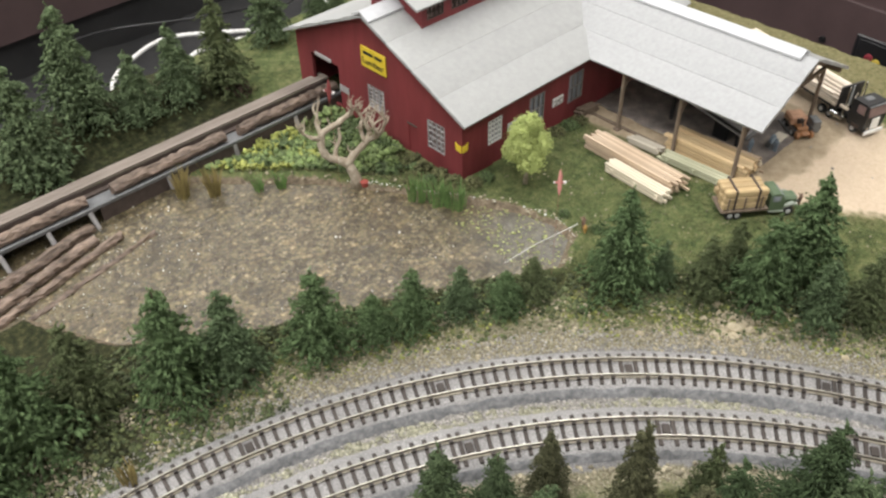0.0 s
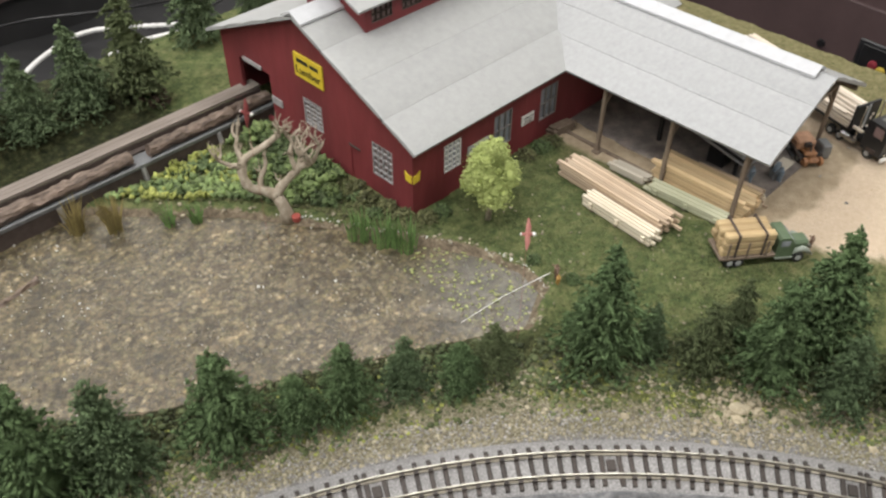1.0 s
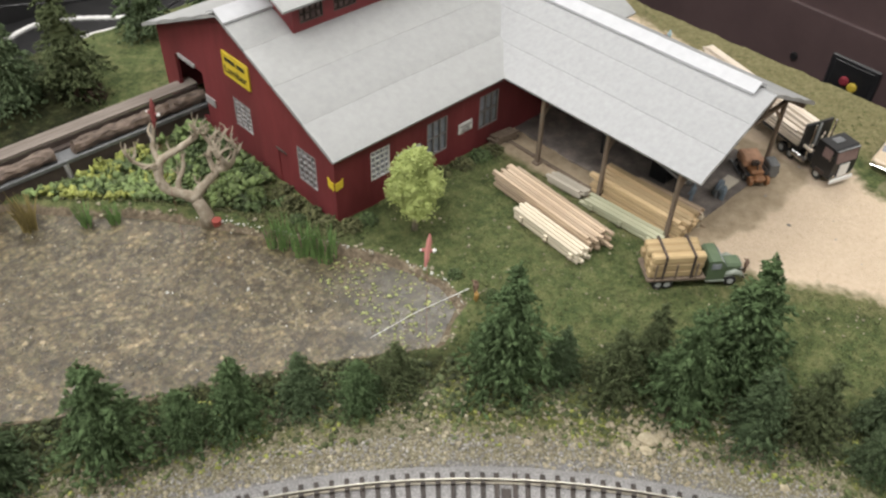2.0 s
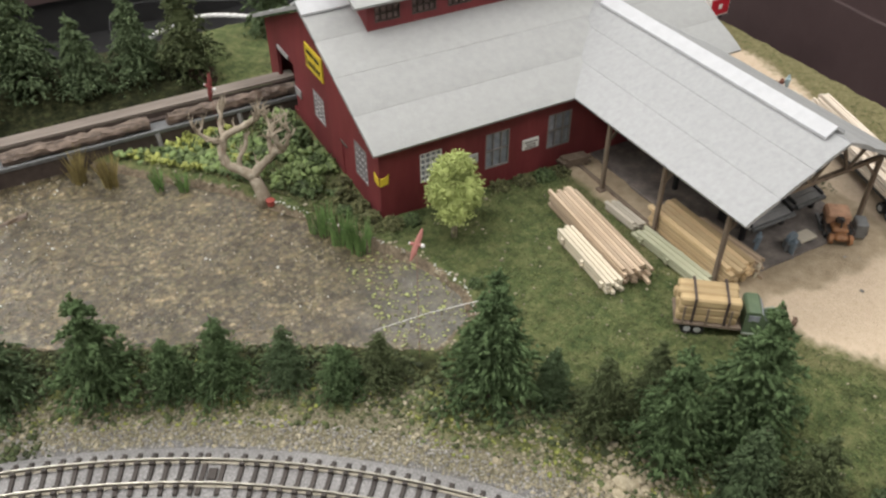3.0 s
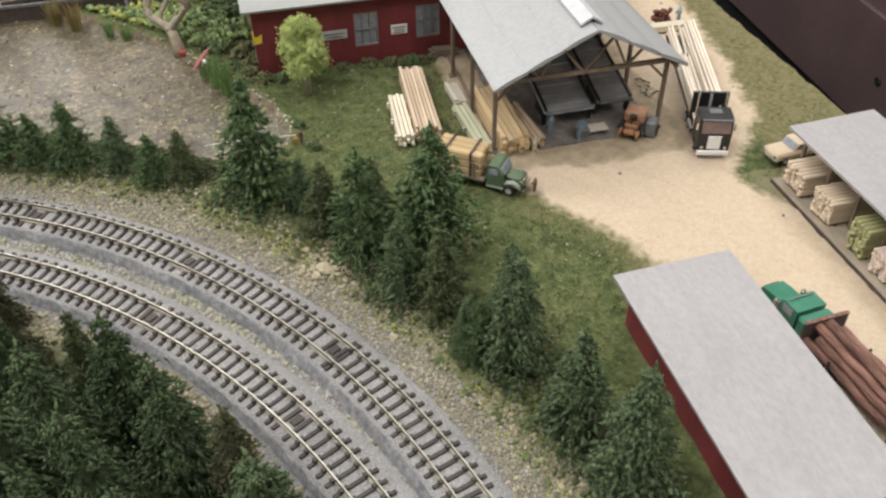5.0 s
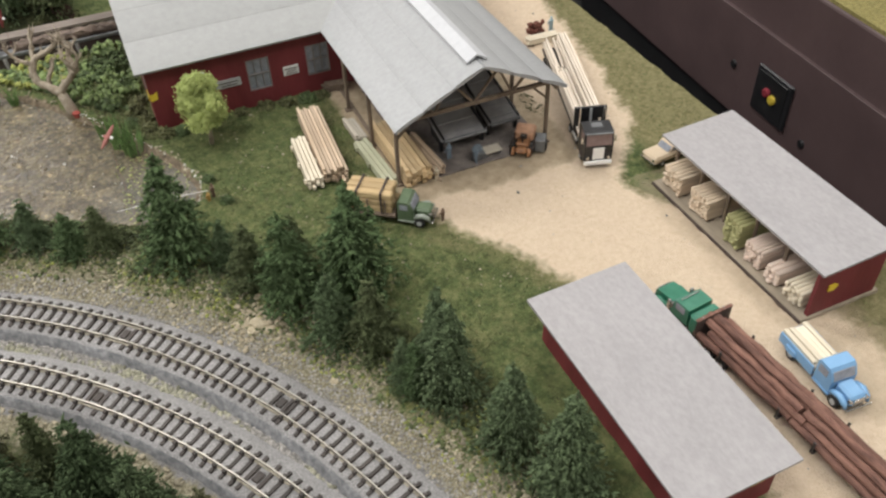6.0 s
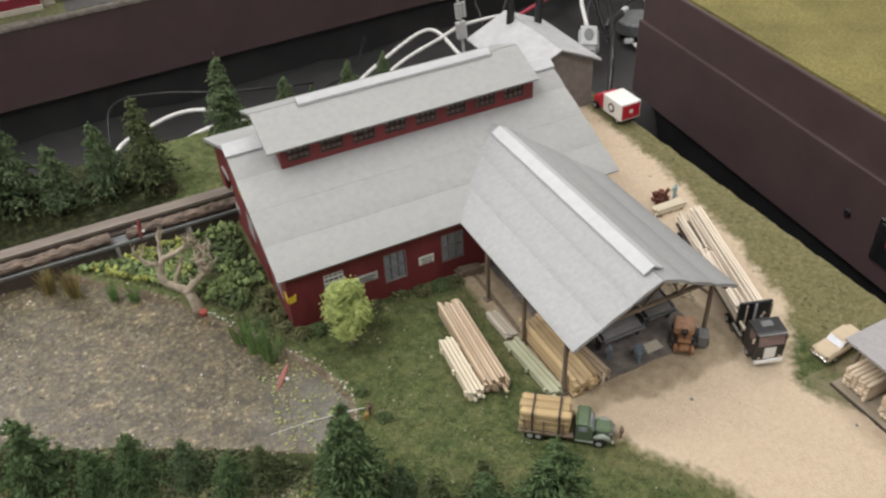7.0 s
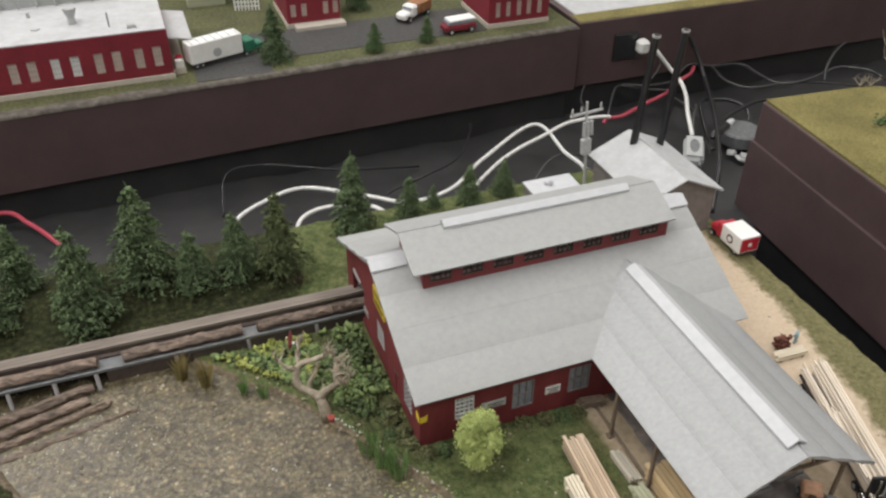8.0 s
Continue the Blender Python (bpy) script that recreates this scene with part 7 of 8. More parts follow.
def build_log_truck():
    rng = np.random.default_rng(6)
    root = thing("log_truck", (0.4695, -0.0352, 0.0012), "emerald green log truck loaded with reddish-brown logs", "truck", turn=4.0)
    swing = Matrix.Translation((-0.0004, 0.0335, -0.0004)) @ Matrix.Rotation(radians(2.0), 4, "Z") @ Matrix.Translation((0, -0.036, 0))
    part("frame", boxm(-0.0035, 0.0035, -0.080, 0.034, 0.0036, 0.0052, 0.0003), M_BLACK, root)

    def front(name, bm, material, label="", smooth=False):
        ob = part(name, bm, material, root, label, smooth)
        ob.matrix_basis = swing
        return ob
    front("tractor_frame", boxm(-0.0032, 0.0032, 0.0300, 0.0660, 0.0034, 0.0050, 0.0003), M_BLACK)
    front("sleeper_cab", boxm(-0.0070, 0.0070, 0.0388, 0.0440, 0.0048, 0.0148, 0.0012), M_TEAL, "green sleeper cab")
    cab = front("cab", prismm([(0.0446, 0.0044), (0.0545, 0.0044), (0.0545, 0.0112), (0.0528, 0.0146), (0.0515, 0.0152), (0.0446, 0.0152)], "x", -0.0066, 0.0066), M_TEAL, "green cab")
    front("windscreen", prismm([(0.0546, 0.0114), (0.0549, 0.0114), (0.0532, 0.0142), (0.0529, 0.0142)], "x", -0.0058, 0.0058), M_PANE)
    front("bonnet", prismm([(0.0547, 0.0046), (0.0660, 0.0046), (0.0664, 0.0088), (0.0652, 0.0098), (0.0547, 0.0110)], "x", -0.0046, 0.0046), M_TEAL, "sloped green bonnet")
    front("grille", boxm(-0.0034, 0.0034, 0.0665, 0.0669, 0.0050, 0.0088), M_CHROME)
    front("bumper", boxm(-0.0066, 0.0066, 0.0672, 0.0682, 0.0026, 0.0044, 0.0002), M_CHROME, "chrome bumper")
    front("roof_light_bar", boxm(-0.0050, 0.0050, 0.0508, 0.0513, 0.0153, 0.0158), M_CHROME)
    for s in (-1, 1):
        front("side_window", boxm(*sorted((s * 0.0066, s * 0.0068)), 0.0468, 0.0520, 0.0108, 0.0142), M_PANE)
        front("fender", tubem([(s * 0.0058, 0.0560, 0.0040), (s * 0.0060, 0.0585, 0.0070), (s * 0.0060, 0.0625, 0.0074), (s * 0.0058, 0.0660, 0.0050)], [0.0010, 0.0014, 0.0014, 0.0008], 6), M_TEAL, "rounded green mudguard", True)
        front("air_cleaner", tubem([(s * 0.0064, 0.0560, 0.0060), (s * 0.0064, 0.0560, 0.0118), (s * 0.0064, 0.0560, 0.0124)], [0.0010, 0.0010, 0.0005], 10), M_CHROME, "chrome air cleaner")
        front("fuel_tank", tubem([(s * 0.0060, 0.0420, 0.0046), (s * 0.0060, 0.0500, 0.0046)], 0.0017, 10), M_CHROME)
        front("mirror", boxm(*sorted((s * 0.0074, s * 0.0083)), 0.0528, 0.0532, 0.0112, 0.0140), M_CHROME)
        front("exhaust_stack", tubem([(s * 0.0058, 0.0377, 0.0050), (s * 0.0058, 0.0377, 0.0172)], 0.0005, 8), M_CHROME)
    part("headboard", boxm(-0.0095, 0.0095, 0.0344, 0.0350, 0.0050, 0.0160, 0.0002), M_TRIM, root, "dark timber headboard")
    part("headboard_rail", boxm(-0.0096, 0.0096, 0.0342, 0.0358, 0.0161, 0.0168, 0.0002), M_REDLOG, root)
    for y in (0.020, -0.012, -0.030, -0.066):
        part("bunk", boxm(-0.0088, 0.0088, y - 0.0008, y + 0.0008, 0.0052, 0.0064), M_BLACK, root)
        for s in (-1, 1):
            part("bunk_stake", boxm(*sorted((s * 0.0086, s * 0.0091)), y - 0.0005, y + 0.0005, 0.0064, 0.0118), M_BLACK, root)
    for y0, y1 in ((-0.0195, 0.0330), (-0.0800, -0.0165)):
        for i, (lx, lz) in enumerate(((-0.0066, 0.0081), (-0.0033, 0.0080), (0.0, 0.0080), (0.0033, 0.0080), (0.0066, 0.0081), (-0.0050, 0.0109), (-0.0017, 0.0109), (0.0017, 0.0110), (0.0050, 0.0109), (-0.0033, 0.0138), (0.0002, 0.0139), (0.0034, 0.0138), (-0.0010, 0.0166))):
            e = 0.0030 * rng.normal()
            r = 0.0015 + 0.0004 * rng.random()
            n = 10
            dx = 0.0005 * rng.normal()
            pts = [(lx + dx * (k / n - 0.5) + 0.00025 * rng.normal(), y0 + (y1 - y0) * k / n + (e if k in (0, n) else 0), lz + 0.0002 * rng.normal()) for k in range(n + 1)]
            part("log", tubem(pts, [r * (0.90 + 0.2 * rng.random()) for _ in pts], 9), M_REDLOG, root, "reddish-brown bark log" if i == 0 else "")
    for y in (-0.070, -0.063, 0.020, 0.027, 0.0610):
        for s in (-1, 1):
            wheel(root, s * 0.0060, y, 0.0029, 0.0026)


build_log_truck()


def build_blue_truck():
    rng = np.random.default_rng(9)
    root = thing("pickup_truck", (0.4965, -0.036, 0.0012), "pale blue vintage pickup truck carrying cream boards", "truck", turn=176.0)
    part("chassis", boxm(-0.0038, 0.0038, -0.018, 0.019, 0.0028, 0.0042), M_BLACK, root)
    part("bed_floor", boxm(-0.0062, 0.0062, -0.0190, 0.0010, 0.0043, 0.0052), M_BLUE, root)
    for s in (-1, 1):
        part("bed_side", boxm(*sorted((s * 0.0062, s * 0.0069)), -0.0190, 0.0010, 0.0036, 0.0088, 0.0002), M_BLUE, root, "pale blue bed side")
        part("rear_fender", boxm(*sorted((s * 0.0069, s * 0.0078)), -0.0150, -0.0085, 0.0040, 0.0068, 0.0008), M_BLUE, root)
    part("tailgate", boxm(-0.0068, 0.0068, -0.0197, -0.0191, 0.0036, 0.0085), M_BLUE, root)
    boards_on(root, -0.0058, 0.0058, -0.0188, 0.0005, 0.0053, 0.0100, 5, 3, M_CREAM, rng)
    conventional_cab(root, 0.0015, 0.0200, 0.0140, M_BLUE, M_BLUE, 0.0148, 0.0095)
    for y in (-0.0118, 0.0145):
        for s in (-1, 1):
            wheel(root, s * 0.0058, y, 0.0028)


build_blue_truck()


def build_car():
    root = thing("car", (0.5300, 0.1165, 0.0012), "tan vintage sedan with chrome bumpers parked by the rack", "car", turn=96.0)
    w = 0.0115
    part("body", boxm(-w / 2, w / 2, -0.0150, 0.0150, 0.0022, 0.0066, 0.0011), M_TANCAR, root, "tan car body")
    part("roof", prismm([(-0.0100, 0.0066), (0.0050, 0.0066), (0.0026, 0.0098), (-0.0078, 0.0098)], "x", -w * 0.40, w * 0.40), M_TANCAR, root)
    part("windscreen", prismm([(0.0050, 0.0068), (0.0053, 0.0068), (0.0030, 0.0094), (0.0027, 0.0094)], "x", -w * 0.36, w * 0.36), M_PANE, root)
    part("rear_window", prismm([(-0.0103, 0.0068), (-0.0100, 0.0068), (-0.0080, 0.0094), (-0.0083, 0.0094)], "x", -w * 0.36, w * 0.36), M_PANE, root)
    for s in (-1, 1):
        part("side_window", prismm([(-0.0088, 0.0070), (0.0036, 0.0070), (0.0020, 0.0093), (-0.0074, 0.0093)], "x", *sorted((s * w * 0.40, s * (w * 0.40 + 0.0002)))), M_PANE, root)
        part("headlight", tubem([(s * w * 0.36, 0.0146, 0.0050), (s * w * 0.36, 0.0153, 0.0050)], 0.0008, 8), M_CHROME, root)
        part("chrome_strip", boxm(*sorted((s * w / 2, s * (w / 2 + 0.0002))), -0.0120, 0.0120, 0.0046, 0.0050), M_CHROME, root)
    for y in (-0.0156, 0.0152):
        part("bumper", boxm(-w * 0.48, w * 0.48, y - 0.0004, y + 0.0006, 0.0026, 0.0038, 0.0002), M_CHROME, root, "chrome bumper")
    for y in (-0.0095, 0.0095):
        for s in (-1, 1):
            wheel(root, s * 0.0050, y, 0.0021, 0.0016)


build_car()


def build_box_truck():
    root = thing("box_truck", (0.5725, 0.3725, 0.0012), "white delivery truck with red cab and red rear doors", "truck", turn=1.0)
    part("chassis", boxm(-0.0038, 0.0038, -0.014, 0.026, 0.0028, 0.0042), M_BLACK, root)
    part("box", boxm(-0.0088, 0.0088, -0.0142, 0.0080, 0.0045, 0.0182, 0.0004), M_WHITE, root, "white cargo box")
    part("rear_door", boxm(-0.0078, 0.0078, -0.0146, -0.0143, 0.0058, 0.0168, 0.0001), M_REDP, root, "red rear door panel")
    part("door_emblem", boxm(-0.0016, 0.0014, -0.0149, -0.0147, 0.0100, 0.0130), M_WHITE, root)
    part("side_emblem", tubem([(-0.0089, -0.0025, 0.0112), (-0.0092, -0.0025, 0.0112)], 0.0036, 14), M_TRIM, root, "round dark emblem")
    part("side_emblem", tubem([(-0.0092, -0.0025, 0.0112), (-0.0094, -0.0025, 0.0112)], 0.0022, 12), M_WHITE, root)
    part("cab", boxm(-0.0076, 0.0076, 0.0090, 0.0158, 0.0038, 0.0150, 0.0012), M_REDP, root, "red cab")
    part("bonnet", boxm(-0.0060, 0.0060, 0.0159, 0.0240, 0.0038, 0.0102, 0.0014), M_REDP, root)
    part("windscreen", boxm(-0.0064, 0.0064, 0.0158, 0.0160, 0.0106, 0.0142), M_PANE, root)
    part("bumper", boxm(-0.0076, 0.0076, 0.0242, 0.0250, 0.0028, 0.0042), M_CHROME, root)
    for y in (-0.0085, 0.0195):
        for s in (-1, 1):
            wheel(root, s * 0.0064, y, 0.0028)


build_box_truck()


def build_loader():
    root = thing("yard_loader", (0.4632, 0.1585, 0.0012), "worn orange yard loader with dark mast and wheels", "loader", turn=142.0)
    part("engine_cover", boxm(-0.0054, 0.0054, -0.0105, -0.0005, 0.0040, 0.0098, 0.0010), M_SALMON, root, "faded orange engine cover")
    part("chassis", boxm(-0.0040, 0.0040, -0.0095, 0.0080, 0.0020, 0.0040, 0.0004), M_TRIM, root)
    part("body", boxm(-0.0036, 0.0036, -0.0004, 0.0062, 0.0041, 0.0066, 0.0008), M_ORANGE, root, "orange body")
    part("nose", boxm(-0.0032, 0.0032, 0.0062, 0.0108, 0.0024, 0.0058, 0.0013), M_ORANGE, root, "rounded orange nose")
    part("seat", boxm(-0.0018, 0.0018, -0.0003, 0.0018, 0.0067, 0.0096, 0.0004), M_TRIM, root)
    part("steering_column", tubem([(0, 0.0046, 0.0064), (0, 0.0034, 0.0100)], 0.0004, 6), M_BLACK, root)
    part("steering_wheel", tubem([(0, 0.0034, 0.0099), (0, 0.0032, 0.0103)], 0.0013, 10), M_BLACK, root)
    for s in (-1, 1):
        part("front_hub", tubem([(s * 0.0036, 0.0085, 0.0029), (s * 0.0052, 0.0085, 0.0029)], [0.0026, 0.0022], 12), M_ORANGE, root, "worn orange wheel hub")
        part("side_arm", tubem([(s * 0.0056, -0.006, 0.0052), (s * 0.0060, 0.006, 0.0046)], 0.0007, 6), M_TRIM, root)
    part("mast", boxm(-0.0122, -0.0068, -0.0040, 0.0040, 0.0006, 0.0088, 0.0006), M_IRON, root, "dark mast block")
    part("mast_wheel", tubem([(-0.0128, 0.0, 0.0032), (-0.0122, 0.0, 0.0032)], 0.0031, 14), M_TYRE, root)
    part("axle", tubem([(-0.0070, 0.0, 0.0032), (-0.0030, 0.0, 0.0032)], 0.0008, 6), M_IRON, root)
    part("fork", boxm(0.0060, 0.0072, -0.0120, 0.0010, 0.0012, 0.0020), M_IRON, root)
    for y in (-0.0065, 0.0040):
        for s in (-1, 1):
            wheel(root, s * 0.0050, y, 0.0027)


build_loader()

# ---------------------------------------------------------------- shed machinery, figures, small things
def saw_bed(x0, x1, y0, y1, za, zb, label):
    """A long roller bed that rises towards the back."""
    root = thing("saw_bed", (0, 0, 0.0012), label, "machine", "saw beds in the shed")

    def z_at(y):
        return za + (zb - za) * (y - y0) / (y1 - y0)
    part("table", prismm([(y0, za), (y1, zb), (y1, zb - 0.0012), (y0, za - 0.0012)], "x", x0, x1), M_SOOT, root, "grey sloping table plate")
    for x in (x0 + 0.0012, x1 - 0.0012):
        for y in (y0 + 0.004, y1 - 0.003):
            part("leg", boxm(x - 0.0010, x + 0.0010, y - 0.0010, y + 0.0010, 0, z_at(y) - 0.0012), M_BLACK, root)
        part("side_rail", prismm([(y0, za + 0.0001), (y1, zb + 0.0001), (y1, zb + 0.0014), (y0, za + 0.0014)], "x", x - 0.0005, x + 0.0005), M_BLACK, root)
    for k in range(7):
        y = y0 + (y1 - y0) * (k + 0.5) / 7
        part("roller", tubem([(x0 + 0.0018, y, z_at(y) + 0.0001), (x1 - 0.0018, y, z_at(y) + 0.0001)], 0.0005, 8), M_SOOT, root)
    part("end_roller", tubem([(x0 + 0.001, y0 - 0.0012, za - 0.0005), (x1 - 0.001, y0 - 0.0012, za - 0.0005)], 0.0011, 10), M_IRON, root)
    part("motor_box", boxm(x0 + 0.003, x1 - 0.003, y0 + 0.012, y0 + 0.022, 0.0002, z_at(y0 + 0.012) - 0.0014, 0.0005), M_BLACK, root)


saw_bed(0.4190, 0.4465, 0.1710, 0.2240, 0.0105, 0.0215, "dark roller saw bed standing under the shed roof")
saw_bed(0.4490, 0.4690, 0.1740, 0.2240, 0.0105, 0.0215, "second dark roller saw bed under the shed roof")


def build_saw():
    root = thing("band_saw", (0.4375, 0.1605, 0.0012), "grey-blue machine with a pale work plate in the shed", "machine")
    part("base", boxm(-0.0040, 0.0020, -0.0025, 0.0025, 0, 0.0050, 0.0005), M_IRON, root)
    part("wheel_guard", tubem([(-0.002, -0.0008, 0.0065), (-0.002, 0.0008, 0.0065)], 0.0030, 14), M_PEGB, root)
    part("arm", tubem([(-0.003, 0, 0.004), (-0.0055, -0.001, 0.0005)], 0.0007, 6), M_IRON, root)
    part("plate", boxm(0.0020, 0.0120, -0.0030, 0.0035, 0.0032, 0.0042, 0.0002), M_GREYB, root, "pale work plate")
    for x in (0.003, 0.011):
        part("leg", boxm(x - 0.0006, x + 0.0006, -0.002, 0.002, 0, 0.0032), M_IRON, root)


build_saw()


def figure(x, y, h, material, label, turn=0.0, arms=False, z=0.0010):
    """A tiny plain peg-shaped model figure, one mesh."""
    bm = bmesh.new()
    w = h * 0.13
    tube(bm, [(-w * 0.55, 0, 0), (-w * 0.5, 0, h * 0.48)], [w * 0.45, w * 0.5], 6)
    tube(bm, [(w * 0.55, 0, 0), (w * 0.5, 0, h * 0.48)], [w * 0.45, w * 0.5], 6)
    tube(bm, [(0, 0, h * 0.46), (0, 0, h * 0.65), (0, 0, h * 0.80), (0, 0, h * 0.84)], [w * 0.9, w * 1.0, w * 1.1, w * 0.4], 8)
    tube(bm, [(0, 0, h * 0.82), (0, 0, h * 0.90), (0, 0, h)], [w * 0.35, w * 0.6, w * 0.35], 8)
    for s in (-1, 1):
        tube(bm, [(s * w * 1.0, 0, h * 0.78), (s * w * (2.4 if arms else 1.3), w * 0.8, h * (0.72 if arms else 0.48))], [w * 0.35, w * 0.28], 5)
    ob = part("model_figure", bm, material)
    ob.matrix_world = pose(x, y, z, 0, 0, turn)
    return tagged(ob, label, "figurine", "tiny model figures")


figure(0.2965, 0.1915, 0.0095, M_PEG, "tiny brown plain peg figure at the pond edge", 60, True)
figure(0.2935, 0.1880, 0.0075, M_PEGO, "tiny ochre plain peg figure at the pond edge", 30)
figure(0.3972, 0.1215, 0.0080, M_PEG, "tiny red-brown plain peg figure in front of the truck", 40, True)
figure(0.4215, 0.1668, 0.0110, M_PEGB, "tiny dark blue plain peg figure beside the saw bed", 10)
figure(0.4330, 0.1568, 0.0100, M_PEGB, "tiny grey-blue plain peg figure at the machine", 80)
figure(0.4080, 0.1530, 0.0085, M_CREAM, "tiny pale plain peg figure by the offcuts", 0)
figure(0.5425, 0.2672, 0.0110, M_PEGP, "tiny pale blue plain peg figure behind the trailer", 0)
rod = part("fishing_rod", tubem([(0.2945, 0.1935, 0.0055), (0.270, 0.2000, 0.0030), (0.2480, 0.2035, 0.0006)], [0.00020, 0.00015, 0.00012], 5), M_WHITE)
tagged(rod, "thin pale fishing rod reaching over the pond", "rod")
bucket = part("bucket", tubem([(0, 0, 0), (0, 0, 0.0030), (0, 0, 0.0032)], [0.0018, 0.0023, 0.0019], 12), M_PEGR)
bucket.matrix_world = pose(0.2395, 0.3055, float(height(0.2395, 0.3055)))
tagged(bucket, "small red bucket at the foot of the dead tree", "bucket")


def build_scrap():
    rng = np.random.default_rng(12)
    c = np.c_[0.0035 * rng.normal(size=60), 0.003 * rng.normal(size=60), 0.0008 + 0.0088 * rng.random(60)]
    c[:, :2] *= (1.15 - c[:, 2:] / 0.0150)
    me = lumps("rust_heap", c, random_axes(rng, 60, 0.0009 + 0.0010 * rng.random(60)), rng, 0.4)
    M_RUST = mat("rust", [(0.085, 0.030, 0.020), (0.19, 0.070, 0.048)], 500, 0.9)
    me.materials.append(M_RUST)
    ob = part("rust_heap", me, M_RUST)
    ob.matrix_world = pose(0.5300, 0.2665, 0.0012)
    tagged(ob, "rusty red-brown heap of scrap iron on the gravel", "scrap heap")


build_scrap()


def build_bird(place, along, across, material, label):
    """A plain winged ornament held on a fine wire over the pond bank."""
    bm = bmesh.new()
    r, u = Vector(along).normalized(), Vector(across).normalized()
    c = Vector(place)
    for s in (-1, 1):
        tube(bm, [c, c + r * s * 0.0030 + u * 0.0002, c + r * s * 0.0062], [0.0010, 0.0011, 0.0003], 6)
    tube(bm, [c - u * 0.0022, c, c + u * 0.0020], [0.0006, 0.0009, 0.0006], 7)
    tube(bm, [c, (c.x, c.y, -0.002)], 0.00007, 4)
    ob = part("winged_ornament", bm, material)
    tagged(ob, label, "ornament", "winged ornaments")
    bm = bmesh.new()
    tube(bm, [c + u * 0.0016, c + u * 0.0024, c + u * 0.0031], [0.0005, 0.0009, 0.0004], 8)
    part("white_end", bm, M_WHITE, ob, "white rounded end")
    bm = bmesh.new()
    tube(bm, [c - u * 0.0020, c - u * 0.0027], [0.0005, 0.0004], 6)
    part("white_end", bm, M_WHITE, ob)


build_bird((0.2568, 0.1795, 0.0600), (0.66, 0.53, 0.54), (0.70, -0.71, 0), M_WING, "plain reddish winged ornament on a fine wire")
build_bird((0.2212, 0.3033, 0.0716), (0.15, 0.10, 1.0), (0.62, -0.78, -0.25), mat("dark_red_wing", [(0.15, 0.028, 0.028), (0.21, 0.045, 0.042)], 500, 0.7), "plain dark red winged ornament on a fine wire")


def build_utility_pole():
    x, y = 0.4935, 0.4700
    root = thing("utility_pole", (x, y, float(height(x, y)) - 0.001), "grey plastic model utility pole with crossarm and transformers", "utility pole")
    root.matrix_world = pose(x + 0.0020, y, float(height(x, y)) - 0.001, 0, -5.0, 0)
    part("pole", tubem([(0, 0, 0), (0, 0, 0.092)], [0.0015, 0.0010], 8), M_POLE, root)
    part("crossarm", boxm(-0.0140, 0.0140, -0.0008, 0.0008, 0.0815, 0.0835, 0.0002), M_POLE, root)
    for dx in (-0.0122, -0.0045, 0.0122):
        part("insulator", tubem([(dx, 0, 0.0835), (dx, 0, 0.0860), (dx, 0, 0.0885)], [0.0007, 0.0010, 0.0006], 7), M_POLE, root)
    for dx in (-0.0030, 0.0, 0.0032):
        part("transformer", tubem([(dx, -0.0022, 0.064), (dx, -0.0022, 0.076)], [0.0014, 0.0014], 9), M_POLE, root, "small round transformer")
    part("switch_box", boxm(-0.0040, 0.0040, -0.0022, 0.0022, 0.046, 0.060, 0.0006), M_POLE, root)
    part("brace", tubem([(0.0, 0, 0.034), (0.0095, -0.0005, 0.026)], 0.0008, 6), M_POLE, root)


build_utility_pole()


def build_back_shed():
    root = thing("pump_shed", (0.4725, 0.4850, 0.0), "low white-roofed shed with a round vent behind the mill", "shed")
    part("wall", boxm(-0.020, 0.020, -0.010, 0.010, -0.003, 0.0115), M_BOILER, root)
    part("roof", boxm(-0.0215, 0.0215, -0.0115, 0.0115, 0.0115, 0.0132, 0.0003), M_CAP, root, "flat white roof")
    part("vent", tubem([(-0.003, 0.001, 0.0132), (-0.003, 0.001, 0.0160), (-0.003, 0.001, 0.0175)], [0.0034, 0.0036, 0.0020], 14), M_CAP, root, "round white roof vent")


build_back_shed()

# ---------------------------------------------------------------- wiring in the aisle
def cable(points, r, material, label, name="cable"):
    ob = part(name, tubem(smooth_line(points, 8), r, 7), material, smooth=True)
    return tagged(ob, label, "cable", "loose cables")


Z = FLOOR_Z + 0.006


def conduit(points, r, label):
    """A ribbed conduit along a smooth line."""
    line = smooth_line(points, 44)
    ob = part("conduit", tubem(line, [r if i % 4 < 2 else r * 0.84 for i in range(len(line))], 8), M_CABLEW, smooth=True)
    return tagged(ob, label, "cable", "loose cables")


conduit([(0.222, 0.600, -0.075), (0.2247, 0.612, -0.050), (0.258, 0.637, -0.048), (0.298, 0.647, -0.048), (0.351, 0.6155, -0.050), (0.385, 0.596, -0.052), (0.4285, 0.599, -0.048), (0.4807, 0.645, -0.050), (0.5622, 0.6955, -0.05), (0.5739, 0.6444, -0.060), (0.5795, 0.6172, -0.062), (0.5866, 0.6061, Z)], 0.0022, "thick white corrugated conduit looping over black cloth")
conduit([(0.272, 0.575, -0.075), (0.278, 0.590, -0.050), (0.2967, 0.608, -0.050), (0.322, 0.609, -0.050), (0.348, 0.599, -0.050), (0.3594, 0.578, -0.052), (0.366, 0.560, -0.070)], 0.0022, "short loop of white conduit on black cloth")
